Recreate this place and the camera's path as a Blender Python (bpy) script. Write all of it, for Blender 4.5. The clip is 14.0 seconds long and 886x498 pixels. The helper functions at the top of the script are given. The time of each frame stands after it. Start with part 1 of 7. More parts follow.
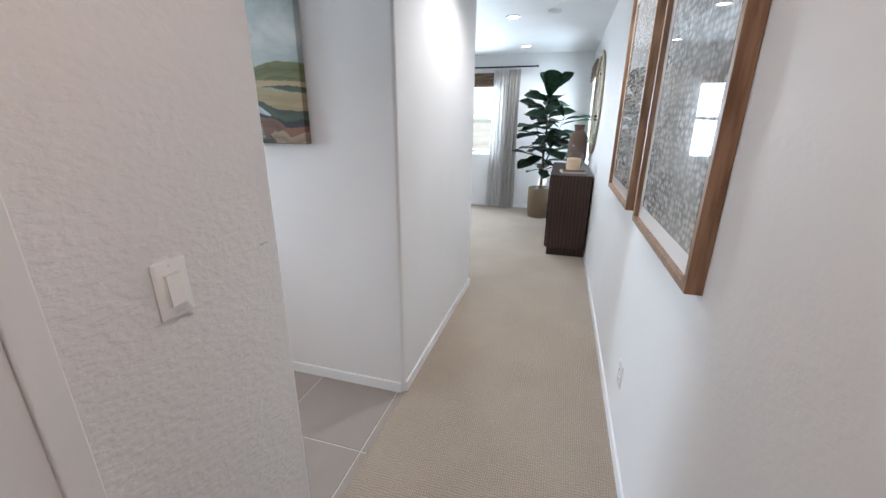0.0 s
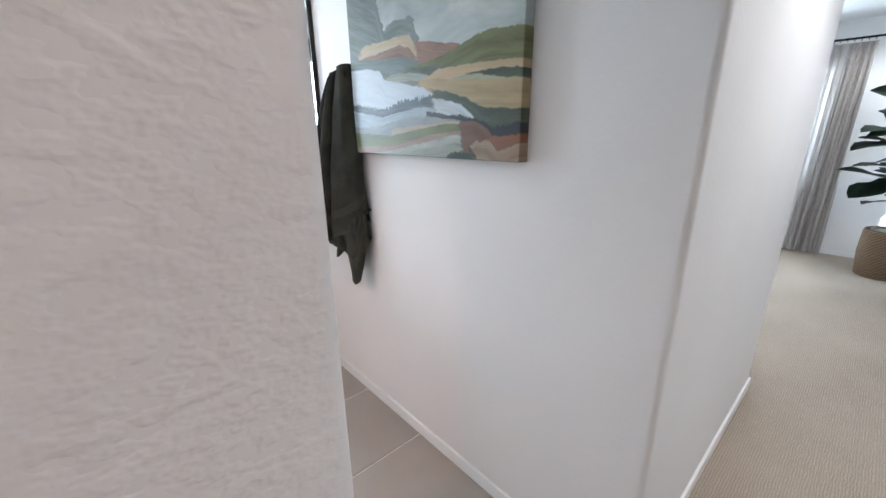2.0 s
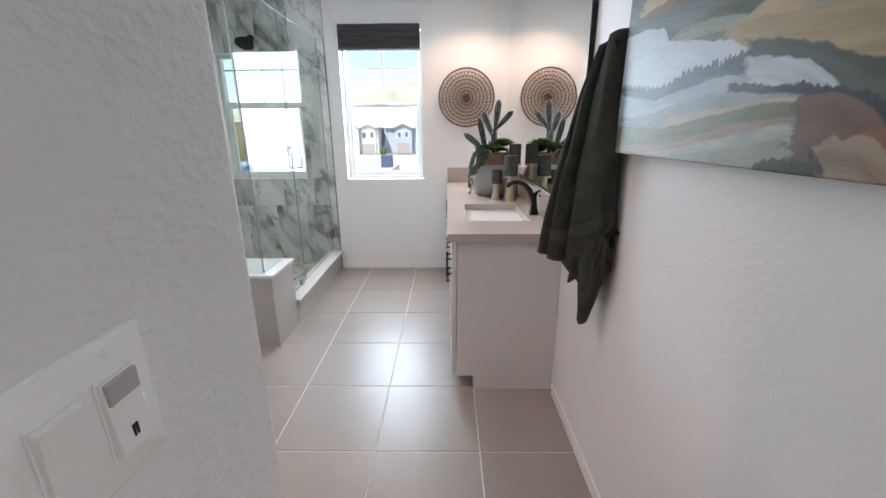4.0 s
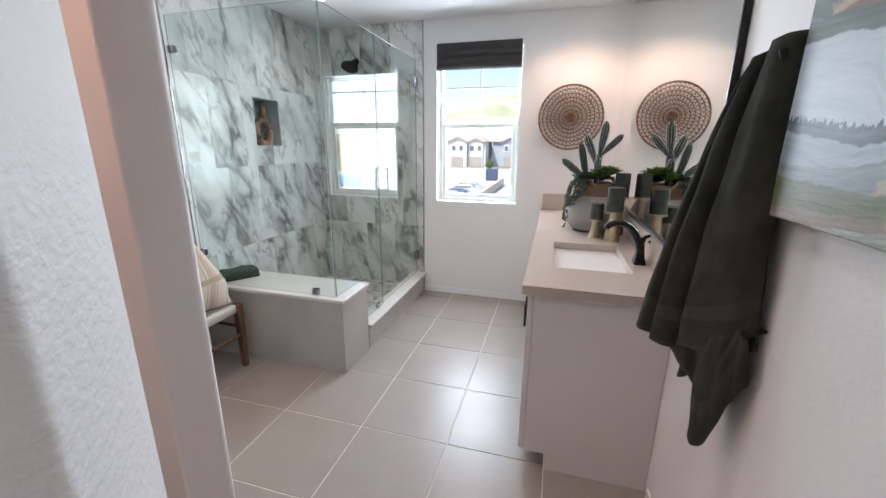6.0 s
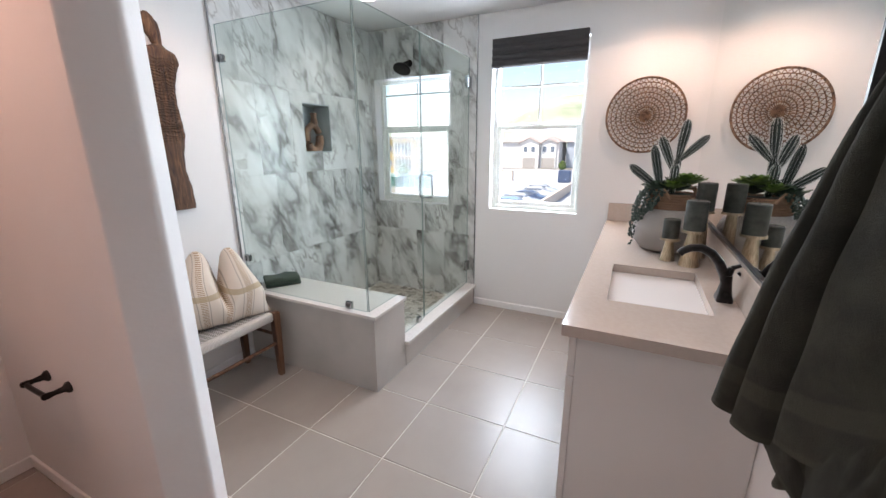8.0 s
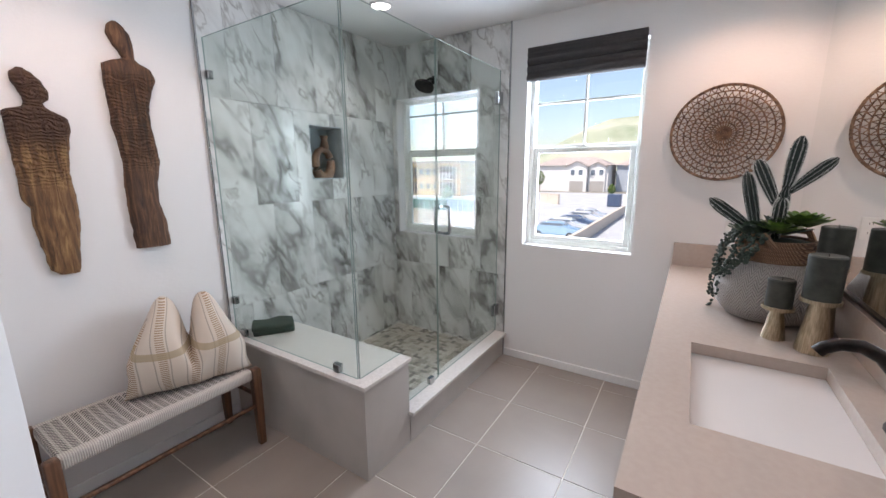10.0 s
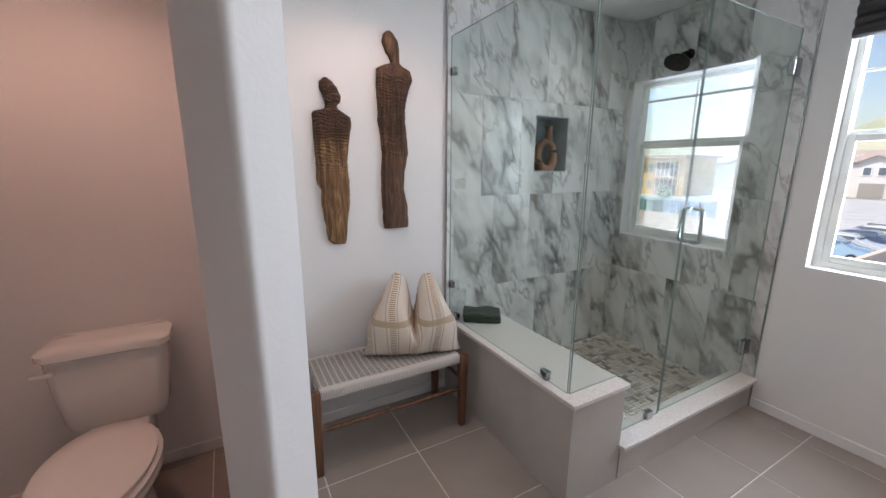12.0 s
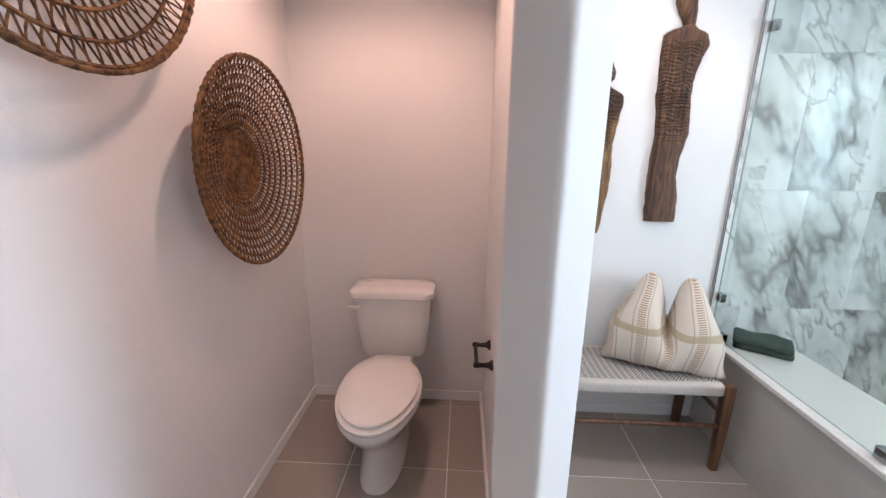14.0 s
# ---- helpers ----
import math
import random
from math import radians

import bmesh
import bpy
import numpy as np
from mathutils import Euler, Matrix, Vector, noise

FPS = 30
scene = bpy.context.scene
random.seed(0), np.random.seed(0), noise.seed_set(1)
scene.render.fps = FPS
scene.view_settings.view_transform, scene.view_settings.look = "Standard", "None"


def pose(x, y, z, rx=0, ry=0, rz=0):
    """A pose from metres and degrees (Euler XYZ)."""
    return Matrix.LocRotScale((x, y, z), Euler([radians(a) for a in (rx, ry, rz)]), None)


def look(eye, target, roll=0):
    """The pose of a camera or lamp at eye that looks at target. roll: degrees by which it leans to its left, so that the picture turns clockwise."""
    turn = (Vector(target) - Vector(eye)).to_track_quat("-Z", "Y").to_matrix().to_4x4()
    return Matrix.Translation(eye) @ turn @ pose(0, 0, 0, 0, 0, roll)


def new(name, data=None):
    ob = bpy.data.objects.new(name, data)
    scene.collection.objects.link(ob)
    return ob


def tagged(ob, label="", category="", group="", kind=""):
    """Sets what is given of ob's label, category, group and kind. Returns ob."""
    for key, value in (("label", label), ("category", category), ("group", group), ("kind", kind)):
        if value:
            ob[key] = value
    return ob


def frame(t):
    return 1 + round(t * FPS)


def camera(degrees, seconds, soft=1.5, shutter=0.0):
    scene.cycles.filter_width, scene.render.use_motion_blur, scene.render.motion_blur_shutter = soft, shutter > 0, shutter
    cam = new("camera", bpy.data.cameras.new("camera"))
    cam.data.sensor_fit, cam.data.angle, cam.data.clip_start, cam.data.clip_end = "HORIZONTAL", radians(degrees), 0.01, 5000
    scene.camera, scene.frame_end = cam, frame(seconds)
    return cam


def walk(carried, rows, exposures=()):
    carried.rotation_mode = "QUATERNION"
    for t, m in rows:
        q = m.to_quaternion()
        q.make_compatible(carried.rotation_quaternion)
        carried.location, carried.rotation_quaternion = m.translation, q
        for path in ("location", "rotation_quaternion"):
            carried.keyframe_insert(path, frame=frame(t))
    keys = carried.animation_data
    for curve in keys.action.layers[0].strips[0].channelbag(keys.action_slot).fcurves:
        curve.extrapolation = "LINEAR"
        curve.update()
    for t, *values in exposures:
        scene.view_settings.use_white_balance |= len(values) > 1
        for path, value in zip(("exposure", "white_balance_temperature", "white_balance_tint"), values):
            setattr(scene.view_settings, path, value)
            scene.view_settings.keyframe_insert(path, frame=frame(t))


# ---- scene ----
cam = camera(97.5, 14.0)
PATH = [
    (0, (0.058, -0.059, 1.423), (-0.478, 1.764, 0.799), 0.4),
    (0.5, (-0.084, 0.019, 1.421), (-0.702, 1.814, 0.792), -0.0),
    (1, (-0.173, 0.225, 1.409), (-1.016, 1.932, 0.795), -0.5),
    (1.5, (-0.281, 0.481, 1.403), (-1.4, 2.029, 0.81), -0.3),
    (2.2, (-0.433, 0.694, 1.409), (-1.969, 1.837, 0.83), -0.7),
    (2.5, (-0.469, 0.753, 1.389), (-2.153, 1.671, 0.822), -0.5),
    (3, (-0.559, 0.857, 1.385), (-2.389, 1.42, 0.806), -0.5),
    (3.5, (-0.628, 0.95, 1.385), (-2.525, 1.196, 0.8), -0.3),
    (4, (-0.681, 1.02, 1.384), (-2.596, 1.0, 0.806), -0.3),
    (4.2, (-0.706, 1.032, 1.383), (-2.62, 0.929, 0.813), -0.2),
    (6.3, (-1.044, 1.143, 1.46), (-2.884, 0.558, 0.94), 0.1),
    (6.5, (-1.082, 1.166, 1.459), (-2.906, 0.535, 0.935), -0.2),
    (7, (-1.142, 1.179, 1.452), (-2.939, 0.477, 0.928), -0.1),
    (7.5, (-1.199, 1.178, 1.464), (-2.966, 0.402, 0.94), -0.1),
    (8, (-1.279, 1.185, 1.477), (-3.018, 0.339, 0.966), -0.2),
    (10.3, (-1.846, 1.077, 1.493), (-3.463, -0.036, 1.11), -0.2),
    (10.5, (-1.858, 1.07, 1.493), (-3.438, -0.095, 1.113), 0.0),
    (11, (-1.891, 1.031, 1.486), (-3.319, -0.315, 1.099), 0.1),
    (11.5, (-1.865, 0.954, 1.487), (-3.08, -0.582, 1.08), 0.3),
    (12, (-1.819, 0.893, 1.48), (-2.764, -0.818, 1.056), 0.3),
    (12.5, (-1.789, 0.85, 1.468), (-2.428, -0.993, 1.025), 0.3),
    (13, (-1.76, 0.809, 1.464), (-2.104, -1.105, 0.998), 0.2),
    (13.5, (-1.737, 0.79, 1.461), (-1.814, -1.151, 0.984), 0.1),
    (14, (-1.676, 0.797, 1.462), (-1.577, -1.138, 0.967), 0.5),
]
walk(cam, [(t, look(eye, target, roll)) for t, eye, target, roll in PATH], exposures=[(0, 1.52, 6150, 8), (1, 1.4, 6150, 8), (2, 1.55, 6150, 8), (2.5, 1.52, 6150, 8), (4, 1.02, 6450, 11), (6.5, 0.94, 6600, 13), (8, 0.98, 6700, 15), (10.5, 0.58, 6650, 17), (11, 0.54, 6550, 16), (12, 0.38, 6750, 16), (12.5, 0.55, 7100, 20), (13, 1.02, 7550, 23), (13.5, 1.18, 7450, 22), (14, 1.2, 6200, 10)])

# ---- world, sun and lamps ----
world = bpy.data.worlds.new("world")
scene.world = world
world.use_nodes = True
wn, wl = world.node_tree.nodes, world.node_tree.links
sky = wn.new("ShaderNodeTexSky")
sky.sky_type, sky.sun_disc = "NISHITA", False
sky.sun_elevation, sky.sun_rotation = radians(58), radians(125)
sky.dust_density, sky.ozone_density = 1.6, 0.4
wn["Background"].inputs["Strength"].default_value = 0.15
wl.new(sky.outputs[0], wn["Background"].inputs["Color"])
CEIL, HALLCEIL = 2.51, 2.44
WARM, ROSE, NEUTRAL, COOL = (1.0, 0.76, 0.65), (1.0, 0.60, 0.47), (1.0, 0.96, 0.95), (0.74, 0.87, 1.0)


def lamp_sun(strength, elevation, rotation):
    data = bpy.data.lights.new("sun", "SUN")
    data.energy, data.angle, data.color = strength, radians(0.5), (1, 0.95, 0.88)
    ob = new("sun", data)
    d = Vector((math.sin(rotation) * math.cos(elevation), math.cos(rotation) * math.cos(elevation), math.sin(elevation)))
    ob.matrix_world = look(d * 50, (0, 0, 0))


def window_light(name, centre, target, wide, high, power):
    data = bpy.data.lights.new(name, "AREA")
    data.shape, data.size, data.size_y, data.energy, data.color = "RECTANGLE", wide, high, power, COOL
    ob = new(name, data)
    ob.matrix_world = look(centre, target)


def can_light(name, x, y, z, power, colour, cone=115):
    data = bpy.data.lights.new(name, "SPOT")
    data.energy, data.color, data.spot_size, data.spot_blend, data.shadow_soft_size = power, colour, radians(cone), 0.6, 0.05
    ob = new(name, data)
    ob.matrix_world = look((x, y, z), (x, y, 0))


lamp_sun(4.3, radians(58), radians(125))
# hall is an unseen downlight, added only to brighten the hallway
CANS = [("shower", -3.88, -0.68, CEIL, 8, NEUTRAL), ("vanity", -4.10, 1.25, CEIL, 22, (1.0, 0.68, 0.52)), ("vanity_near", -2.35, 0.85, CEIL, 12, NEUTRAL),
        ("dressing", -2.45, -0.62, CEIL, 19, (1.0, 0.77, 0.66)), ("toilet", -1.30, -0.55, CEIL, 26, ROSE),
        ("entry", -0.10, 0.05, HALLCEIL, 13, (1, 0.74, 0.62)), ("hall", -0.12, 2.35, HALLCEIL, 28, NEUTRAL), ("bedroom", -0.54, 4.45, HALLCEIL, 22, NEUTRAL), ("bedroom_far", -0.55, 6.1, HALLCEIL, 15, NEUTRAL)]
for n, x, y, z, p, c in CANS:
    can_light("lamp_" + n, x, y, z - 0.012, p, c, 140)
window_light("daylight_bath", (-4.79, 0.41, 1.55), (0, 0.41, 1.3), 0.74, 1.2, 36)
window_light("daylight_bedroom", (-1.55, 6.95, 1.5), (-1.55, 0, 0.9), 1.25, 1.15, 42)
window_light("daylight_corner", (0.62, 6.15, 1.5), (-4, 6.15, 1.0), 0.6, 1.15, 20)

# ---- materials ----


def mat(name, colour=(0.8, 0.8, 0.8), rough=0.5, metal=0.0, **kw):
    m = bpy.data.materials.new(name)
    m.use_nodes = True
    b = m.node_tree.nodes["Principled BSDF"]
    b.inputs["Base Color"].default_value = (*colour, 1)
    b.inputs["Roughness"].default_value = rough
    b.inputs["Metallic"].default_value = metal
    for k, v in kw.items():
        b.inputs[k.replace("_", " ")].default_value = v
    return m


def nd(m, kind, **kw):
    n = m.node_tree.nodes.new(kind)
    for k, v in kw.items():
        if k in n.inputs:
            n.inputs[k].default_value = v
        else:
            setattr(n, k, v)
    return n


def ln(m, a, b):
    m.node_tree.links.new(a, b)


def bsdf(m):
    return m.node_tree.nodes["Principled BSDF"]


def ramp(m, fac, stops, mode="LINEAR"):
    r = m.node_tree.nodes.new("ShaderNodeValToRGB")
    r.color_ramp.interpolation = mode
    while len(r.color_ramp.elements) < len(stops):
        r.color_ramp.elements.new(0.5)
    for e, (p, c) in zip(r.color_ramp.elements, stops):
        e.position, e.color = p, (*c, 1)
    ln(m, fac, r.inputs["Fac"])
    return r.outputs["Color"]


def coords(m, scale=(1, 1, 1), kind="Object", shift=False):
    t = nd(m, "ShaderNodeTexCoord")
    mp = nd(m, "ShaderNodeMapping")
    mp.inputs["Scale"].default_value = scale
    ln(m, t.outputs[kind], mp.inputs["Vector"])
    if shift:
        o = nd(m, "ShaderNodeObjectInfo")
        s = nd(m, "ShaderNodeVectorMath", operation="SCALE")
        s.inputs[0].default_value = (37.0, 53.0, 71.0)
        ln(m, o.outputs["Random"], s.inputs["Scale"])
        ln(m, s.outputs[0], mp.inputs["Location"])
    return mp.outputs[0]


def noise_tex(m, vec, scale, detail=3.0, rough=0.5, dist=0.0):
    n = nd(m, "ShaderNodeTexNoise", Scale=scale, Detail=detail, Roughness=rough, Distortion=dist)
    ln(m, vec, n.inputs["Vector"])
    return n.outputs["Fac"]


def bump(m, height, strength=0.3, distance=0.002, chain=None):
    b = nd(m, "ShaderNodeBump", Strength=strength, Distance=distance)
    ln(m, height, b.inputs["Height"])
    if chain is not None:
        ln(m, chain, b.inputs["Normal"])
    ln(m, b.outputs[0], bsdf(m).inputs["Normal"])
    return b.outputs[0]


def tint(m, fac, a, b, lo=0.35, hi=0.65):
    c = ramp(m, fac, [(lo, a), (hi, b)])
    ln(m, c, bsdf(m).inputs["Base Color"])
    return c


def painted(name, colour, texture=1.0):
    m = mat(name, colour, 0.62)
    v = coords(m)
    tint(m, noise_tex(m, v, 1.3, 2), tuple(c * 0.96 for c in colour), colour)
    st = coords(m, (0.75, 0.75, 1.2))
    a = noise_tex(m, st, 66, 2.0, 0.5, 0.0)
    h = ramp(m, a, [(0.40, (0, 0, 0)), (0.62, (1, 1, 1))])
    n1 = bump(m, h, 0.40 * texture, 0.0024)
    bump(m, noise_tex(m, v, 320, 2), 0.04 * texture, 0.001, n1)
    return m


WALL = painted("wall_paint", (0.80, 0.79, 0.785), 0.22)
WALLROUGH = painted("wall_paint_knockdown", (0.80, 0.79, 0.785), 0.85)
CEILING = painted("ceiling_paint", (0.82, 0.82, 0.82), 0.35)
TRIM = mat("white_trim", (0.82, 0.82, 0.82), 0.32)
bump(TRIM, noise_tex(TRIM, coords(TRIM), 60, 2), 0.05, 0.001)
VINYL = mat("window_vinyl", (0.74, 0.76, 0.72), 0.35)
tint(VINYL, noise_tex(VINYL, coords(VINYL), 9, 2), (0.70, 0.72, 0.68), (0.77, 0.79, 0.75))

CARPET = mat("carpet", (0.42, 0.35, 0.28), 0.95)
v = coords(CARPET)
w1 = nd(CARPET, "ShaderNodeTexWave", wave_type="BANDS", bands_direction="X", Scale=32.0, Distortion=5.0, Detail=3.0)
w2 = nd(CARPET, "ShaderNodeTexWave", wave_type="BANDS", bands_direction="Y", Scale=26.0, Distortion=5.0, Detail=3.0)
ln(CARPET, v, w1.inputs["Vector"]), ln(CARPET, v, w2.inputs["Vector"])
mul = nd(CARPET, "ShaderNodeMath", operation="MULTIPLY")
ln(CARPET, w1.outputs["Fac"], mul.inputs[0]), ln(CARPET, w2.outputs["Fac"], mul.inputs[1])
add = nd(CARPET, "ShaderNodeMath", operation="MULTIPLY_ADD")
ln(CARPET, noise_tex(CARPET, v, 210, 2), add.inputs[0])
add.inputs[1].default_value = 0.5
ln(CARPET, mul.outputs[0], add.inputs[2])
big = noise_tex(CARPET, v, 2.2, 3)
ad2 = nd(CARPET, "ShaderNodeMath", operation="MULTIPLY_ADD")
ad2.inputs[1].default_value = 0.45
ln(CARPET, big, ad2.inputs[0]), ln(CARPET, add.outputs[0], ad2.inputs[2])
tint(CARPET, ad2.outputs[0], (0.265, 0.212, 0.164), (0.49, 0.415, 0.34), 0.25, 1.15)
bump(CARPET, add.outputs[0], 0.9, 0.004)

FLOORTILE = mat("floor_porcelain", (0.32, 0.28, 0.25), 0.33, Specular_IOR_Level=0.65)
v = coords(FLOORTILE, shift=True)
tint(FLOORTILE, noise_tex(FLOORTILE, v, 2.6, 6, 0.6, 0.3), (0.300, 0.260, 0.230), (0.340, 0.298, 0.266), 0.3, 0.7)
rr = ramp(FLOORTILE, noise_tex(FLOORTILE, v, 6, 4), [(0.3, (0.33, 0.33, 0.33)), (0.7, (0.37, 0.37, 0.37))])
ln(FLOORTILE, rr, bsdf(FLOORTILE).inputs["Roughness"])
GROUT = mat("grout", (0.72, 0.69, 0.64), 0.9)
bump(GROUT, noise_tex(GROUT, coords(GROUT), 300, 2), 0.3, 0.001)

MARBLE = mat("marble_porcelain", (0.75, 0.75, 0.74), 0.16, Specular_IOR_Level=0.22)
v0 = coords(MARBLE, (1, 1, 1), shift=True)
lay = Vector((0.44, -0.44, 0.783))
dt = nd(MARBLE, "ShaderNodeVectorMath", operation="DOT_PRODUCT")
dt.inputs[1].default_value = lay
ln(MARBLE, v0, dt.inputs[0])
al = nd(MARBLE, "ShaderNodeVectorMath", operation="SCALE")
al.inputs[0].default_value = lay * 0.86
ln(MARBLE, dt.outputs["Value"], al.inputs["Scale"])
sq = nd(MARBLE, "ShaderNodeVectorMath", operation="SUBTRACT")
ln(MARBLE, v0, sq.inputs[0]), ln(MARBLE, al.outputs[0], sq.inputs[1])
va = sq.outputs[0]


def vein(m, vec, scale, width, dist):
    f = noise_tex(m, vec, scale, 4.5, 0.6, dist)
    s = nd(m, "ShaderNodeMath", operation="SUBTRACT")
    s.inputs[1].default_value = 0.5
    ln(m, f, s.inputs[0])
    a = nd(m, "ShaderNodeMath", operation="ABSOLUTE")
    ln(m, s.outputs[0], a.inputs[0])
    return ramp(m, a.outputs[0], [(0.0, (1, 1, 1)), (width, (0, 0, 0))])


def mixc(m, fac, a, b):
    x = nd(m, "ShaderNodeMix", data_type="RGBA")
    ln(m, fac, x.inputs[0])
    for s, i in ((a, 6), (b, 7)):
        if isinstance(s, tuple):
            x.inputs[i].default_value = (*s, 1)
        else:
            ln(m, s, x.inputs[i])
    return x.outputs[2]


def times(m, a, b):
    x = nd(m, "ShaderNodeMath", operation="MULTIPLY")
    ln(m, a, x.inputs[0])
    if isinstance(b, float):
        x.inputs[1].default_value = b
    else:
        ln(m, b, x.inputs[1])
    return x.outputs[0]


cloud = ramp(MARBLE, noise_tex(MARBLE, va, 2.6, 5, 0.6, 0.6), [(0.48, (0, 0, 0)), (0.76, (1, 1, 1))])
base = mixc(MARBLE, times(MARBLE, cloud, 0.75), (0.74, 0.745, 0.735), (0.37, 0.375, 0.365))
area = ramp(MARBLE, noise_tex(MARBLE, va, 1.7, 2), [(0.38, (0, 0, 0)), (0.54, (1, 1, 1))])
broad = ramp(MARBLE, noise_tex(MARBLE, v0, 5, 4), [(0.35, (0.3, 0.3, 0.3)), (0.62, (1, 1, 1))])
base = mixc(MARBLE, times(MARBLE, times(MARBLE, vein(MARBLE, va, 2.3, 0.11, 0.15), area), 0.75), base, (0.32, 0.32, 0.305))
base = mixc(MARBLE, times(MARBLE, times(MARBLE, times(MARBLE, vein(MARBLE, va, 2.3, 0.036, 0.15), area), broad), 0.95), base, (0.10, 0.092, 0.084))
base = mixc(MARBLE, times(MARBLE, times(MARBLE, vein(MARBLE, va, 3.8, 0.022, 0.2), broad), 0.75), base, (0.24, 0.22, 0.20))
base = mixc(MARBLE, times(MARBLE, times(MARBLE, vein(MARBLE, v0, 2.6, 0.008, 0.8), area), 0.3), base, (0.22, 0.19, 0.16))
ln(MARBLE, base, bsdf(MARBLE).inputs["Base Color"])

QUARTZ = mat("quartz_white", (0.72, 0.70, 0.67), 0.16)
tint(QUARTZ, noise_tex(QUARTZ, coords(QUARTZ), 90, 3), (0.58, 0.55, 0.515), (0.66, 0.63, 0.595))
COUNTER = mat("quartz_beige", (0.56, 0.49, 0.43), 0.14)
tint(COUNTER, noise_tex(COUNTER, coords(COUNTER), 55, 4), (0.470, 0.395, 0.345), (0.492, 0.416, 0.366))
TAUPE = mat("taupe_panel", (0.40, 0.375, 0.345), 0.4)
tint(TAUPE, noise_tex(TAUPE, coords(TAUPE), 3, 5), (0.375, 0.35, 0.32), (0.44, 0.41, 0.38))
CABINET = mat("cabinet_lacquer", (0.70, 0.67, 0.65), 0.36)
tint(CABINET, noise_tex(CABINET, coords(CABINET), 2, 2), (0.675, 0.645, 0.625), (0.715, 0.685, 0.665))
BLACK = mat("oil_rubbed_bronze", (0.022, 0.02, 0.02), 0.32, 0.75)
tint(BLACK, noise_tex(BLACK, coords(BLACK), 40, 3), (0.016, 0.014, 0.014), (0.035, 0.03, 0.028))
CHROME = mat("chrome", (0.45, 0.46, 0.47), 0.14, 1.0)
PORCELAIN = mat("porcelain", (0.80, 0.79, 0.77), 0.10)
tint(PORCELAIN, noise_tex(PORCELAIN, coords(PORCELAIN), 3, 2), (0.79, 0.78, 0.76), (0.82, 0.81, 0.79))
MIRROR = mat("mirror_silver", (0.90, 0.92, 0.91), 0.012, 1.0)


def glass_mat(name, colour, gloss=0.04):
    m = bpy.data.materials.new(name)
    m.use_nodes = True
    n, l = m.node_tree.nodes, m.node_tree.links
    n.remove(n["Principled BSDF"])
    tr, gl, mx, lw = n.new("ShaderNodeBsdfTransparent"), n.new("ShaderNodeBsdfGlossy"), n.new("ShaderNodeMixShader"), n.new("ShaderNodeLayerWeight")
    pw, ad = n.new("ShaderNodeMath"), n.new("ShaderNodeMath")
    lw.inputs["Blend"].default_value = 0.5
    pw.operation, pw.inputs[1].default_value = "POWER", 5.0
    ad.operation, ad.inputs[1].default_value, ad.inputs[2].default_value = "MULTIPLY_ADD", 0.36, gloss
    tr.inputs[0].default_value = (*colour, 1)
    gl.inputs["Roughness"].default_value = 0.01
    l.new(lw.outputs["Facing"], pw.inputs[0]), l.new(pw.outputs[0], ad.inputs[0]), l.new(ad.outputs[0], mx.inputs[0])
    l.new(tr.outputs[0], mx.inputs[1]), l.new(gl.outputs[0], mx.inputs[2])
    l.new(mx.outputs[0], n["Material Output"].inputs[0])
    return m


GLASS = glass_mat("clear_glass", (0.90, 0.94, 0.925), 0.013)
PANE = glass_mat("window_glass", (0.97, 0.98, 0.98), 0.02)
GLASSEDGE = mat("glass_edge", (0.26, 0.33, 0.31), 0.12)
GLOW = bpy.data.materials.new("lamp_diffuser")
GLOW.use_nodes = True
GLOW.node_tree.nodes["Principled BSDF"].inputs["Emission Color"].default_value = (1, 0.93, 0.84, 1)
GLOW.node_tree.nodes["Principled BSDF"].inputs["Emission Strength"].default_value = 6.0

# ---- building helpers ----


def box(bm, x0, x1, y0, y1, z0, z1, bevel=0.0, seg=2, m=None):
    r = bmesh.ops.create_cube(bm, size=1)["verts"]
    mm = Matrix.LocRotScale(((x0 + x1) / 2, (y0 + y1) / 2, (z0 + z1) / 2), None, (abs(x1 - x0), abs(y1 - y0), abs(z1 - z0)))
    bmesh.ops.transform(bm, matrix=mm, verts=r)
    if bevel:
        es = list({e for q in r for e in q.link_edges})
        g = bmesh.ops.bevel(bm, geom=es, offset=bevel, segments=seg, affect="EDGES", profile=0.5)
        r = list({q for fc in g["faces"] for q in fc.verts} | {q for q in r if q.is_valid})
    if m is not None:
        bmesh.ops.transform(bm, matrix=m, verts=r)
    return r


def cyl(bm, p, q, r0, r1=None, seg=16, caps=True):
    p, q = Vector(p), Vector(q)
    d = q - p
    r = bmesh.ops.create_cone(bm, cap_ends=caps, segments=seg, radius1=r0, radius2=r0 if r1 is None else r1, depth=d.length)["verts"]
    bmesh.ops.transform(bm, matrix=Matrix.Translation((p + q) / 2) @ d.to_track_quat("Z", "Y").to_matrix().to_4x4(), verts=r)
    return r


def lathe(bm, profile, seg=32, centre=(0, 0, 0), flat=(1, 1)):
    cx, cy, cz = centre
    rings = []
    for r, z in profile:
        rings.append([bm.verts.new((cx + flat[0] * r * math.cos(2 * math.pi * i / seg), cy + flat[1] * r * math.sin(2 * math.pi * i / seg), cz + z)) for i in range(seg)])
    for a, b in zip(rings, rings[1:]):
        for i in range(seg):
            j = (i + 1) % seg
            bm.faces.new((a[i], a[j], b[j], b[i]))
    for ring, flip in ((rings[0], True), (rings[-1], False)):
        bm.faces.new(ring[::-1] if flip else ring)
    return rings


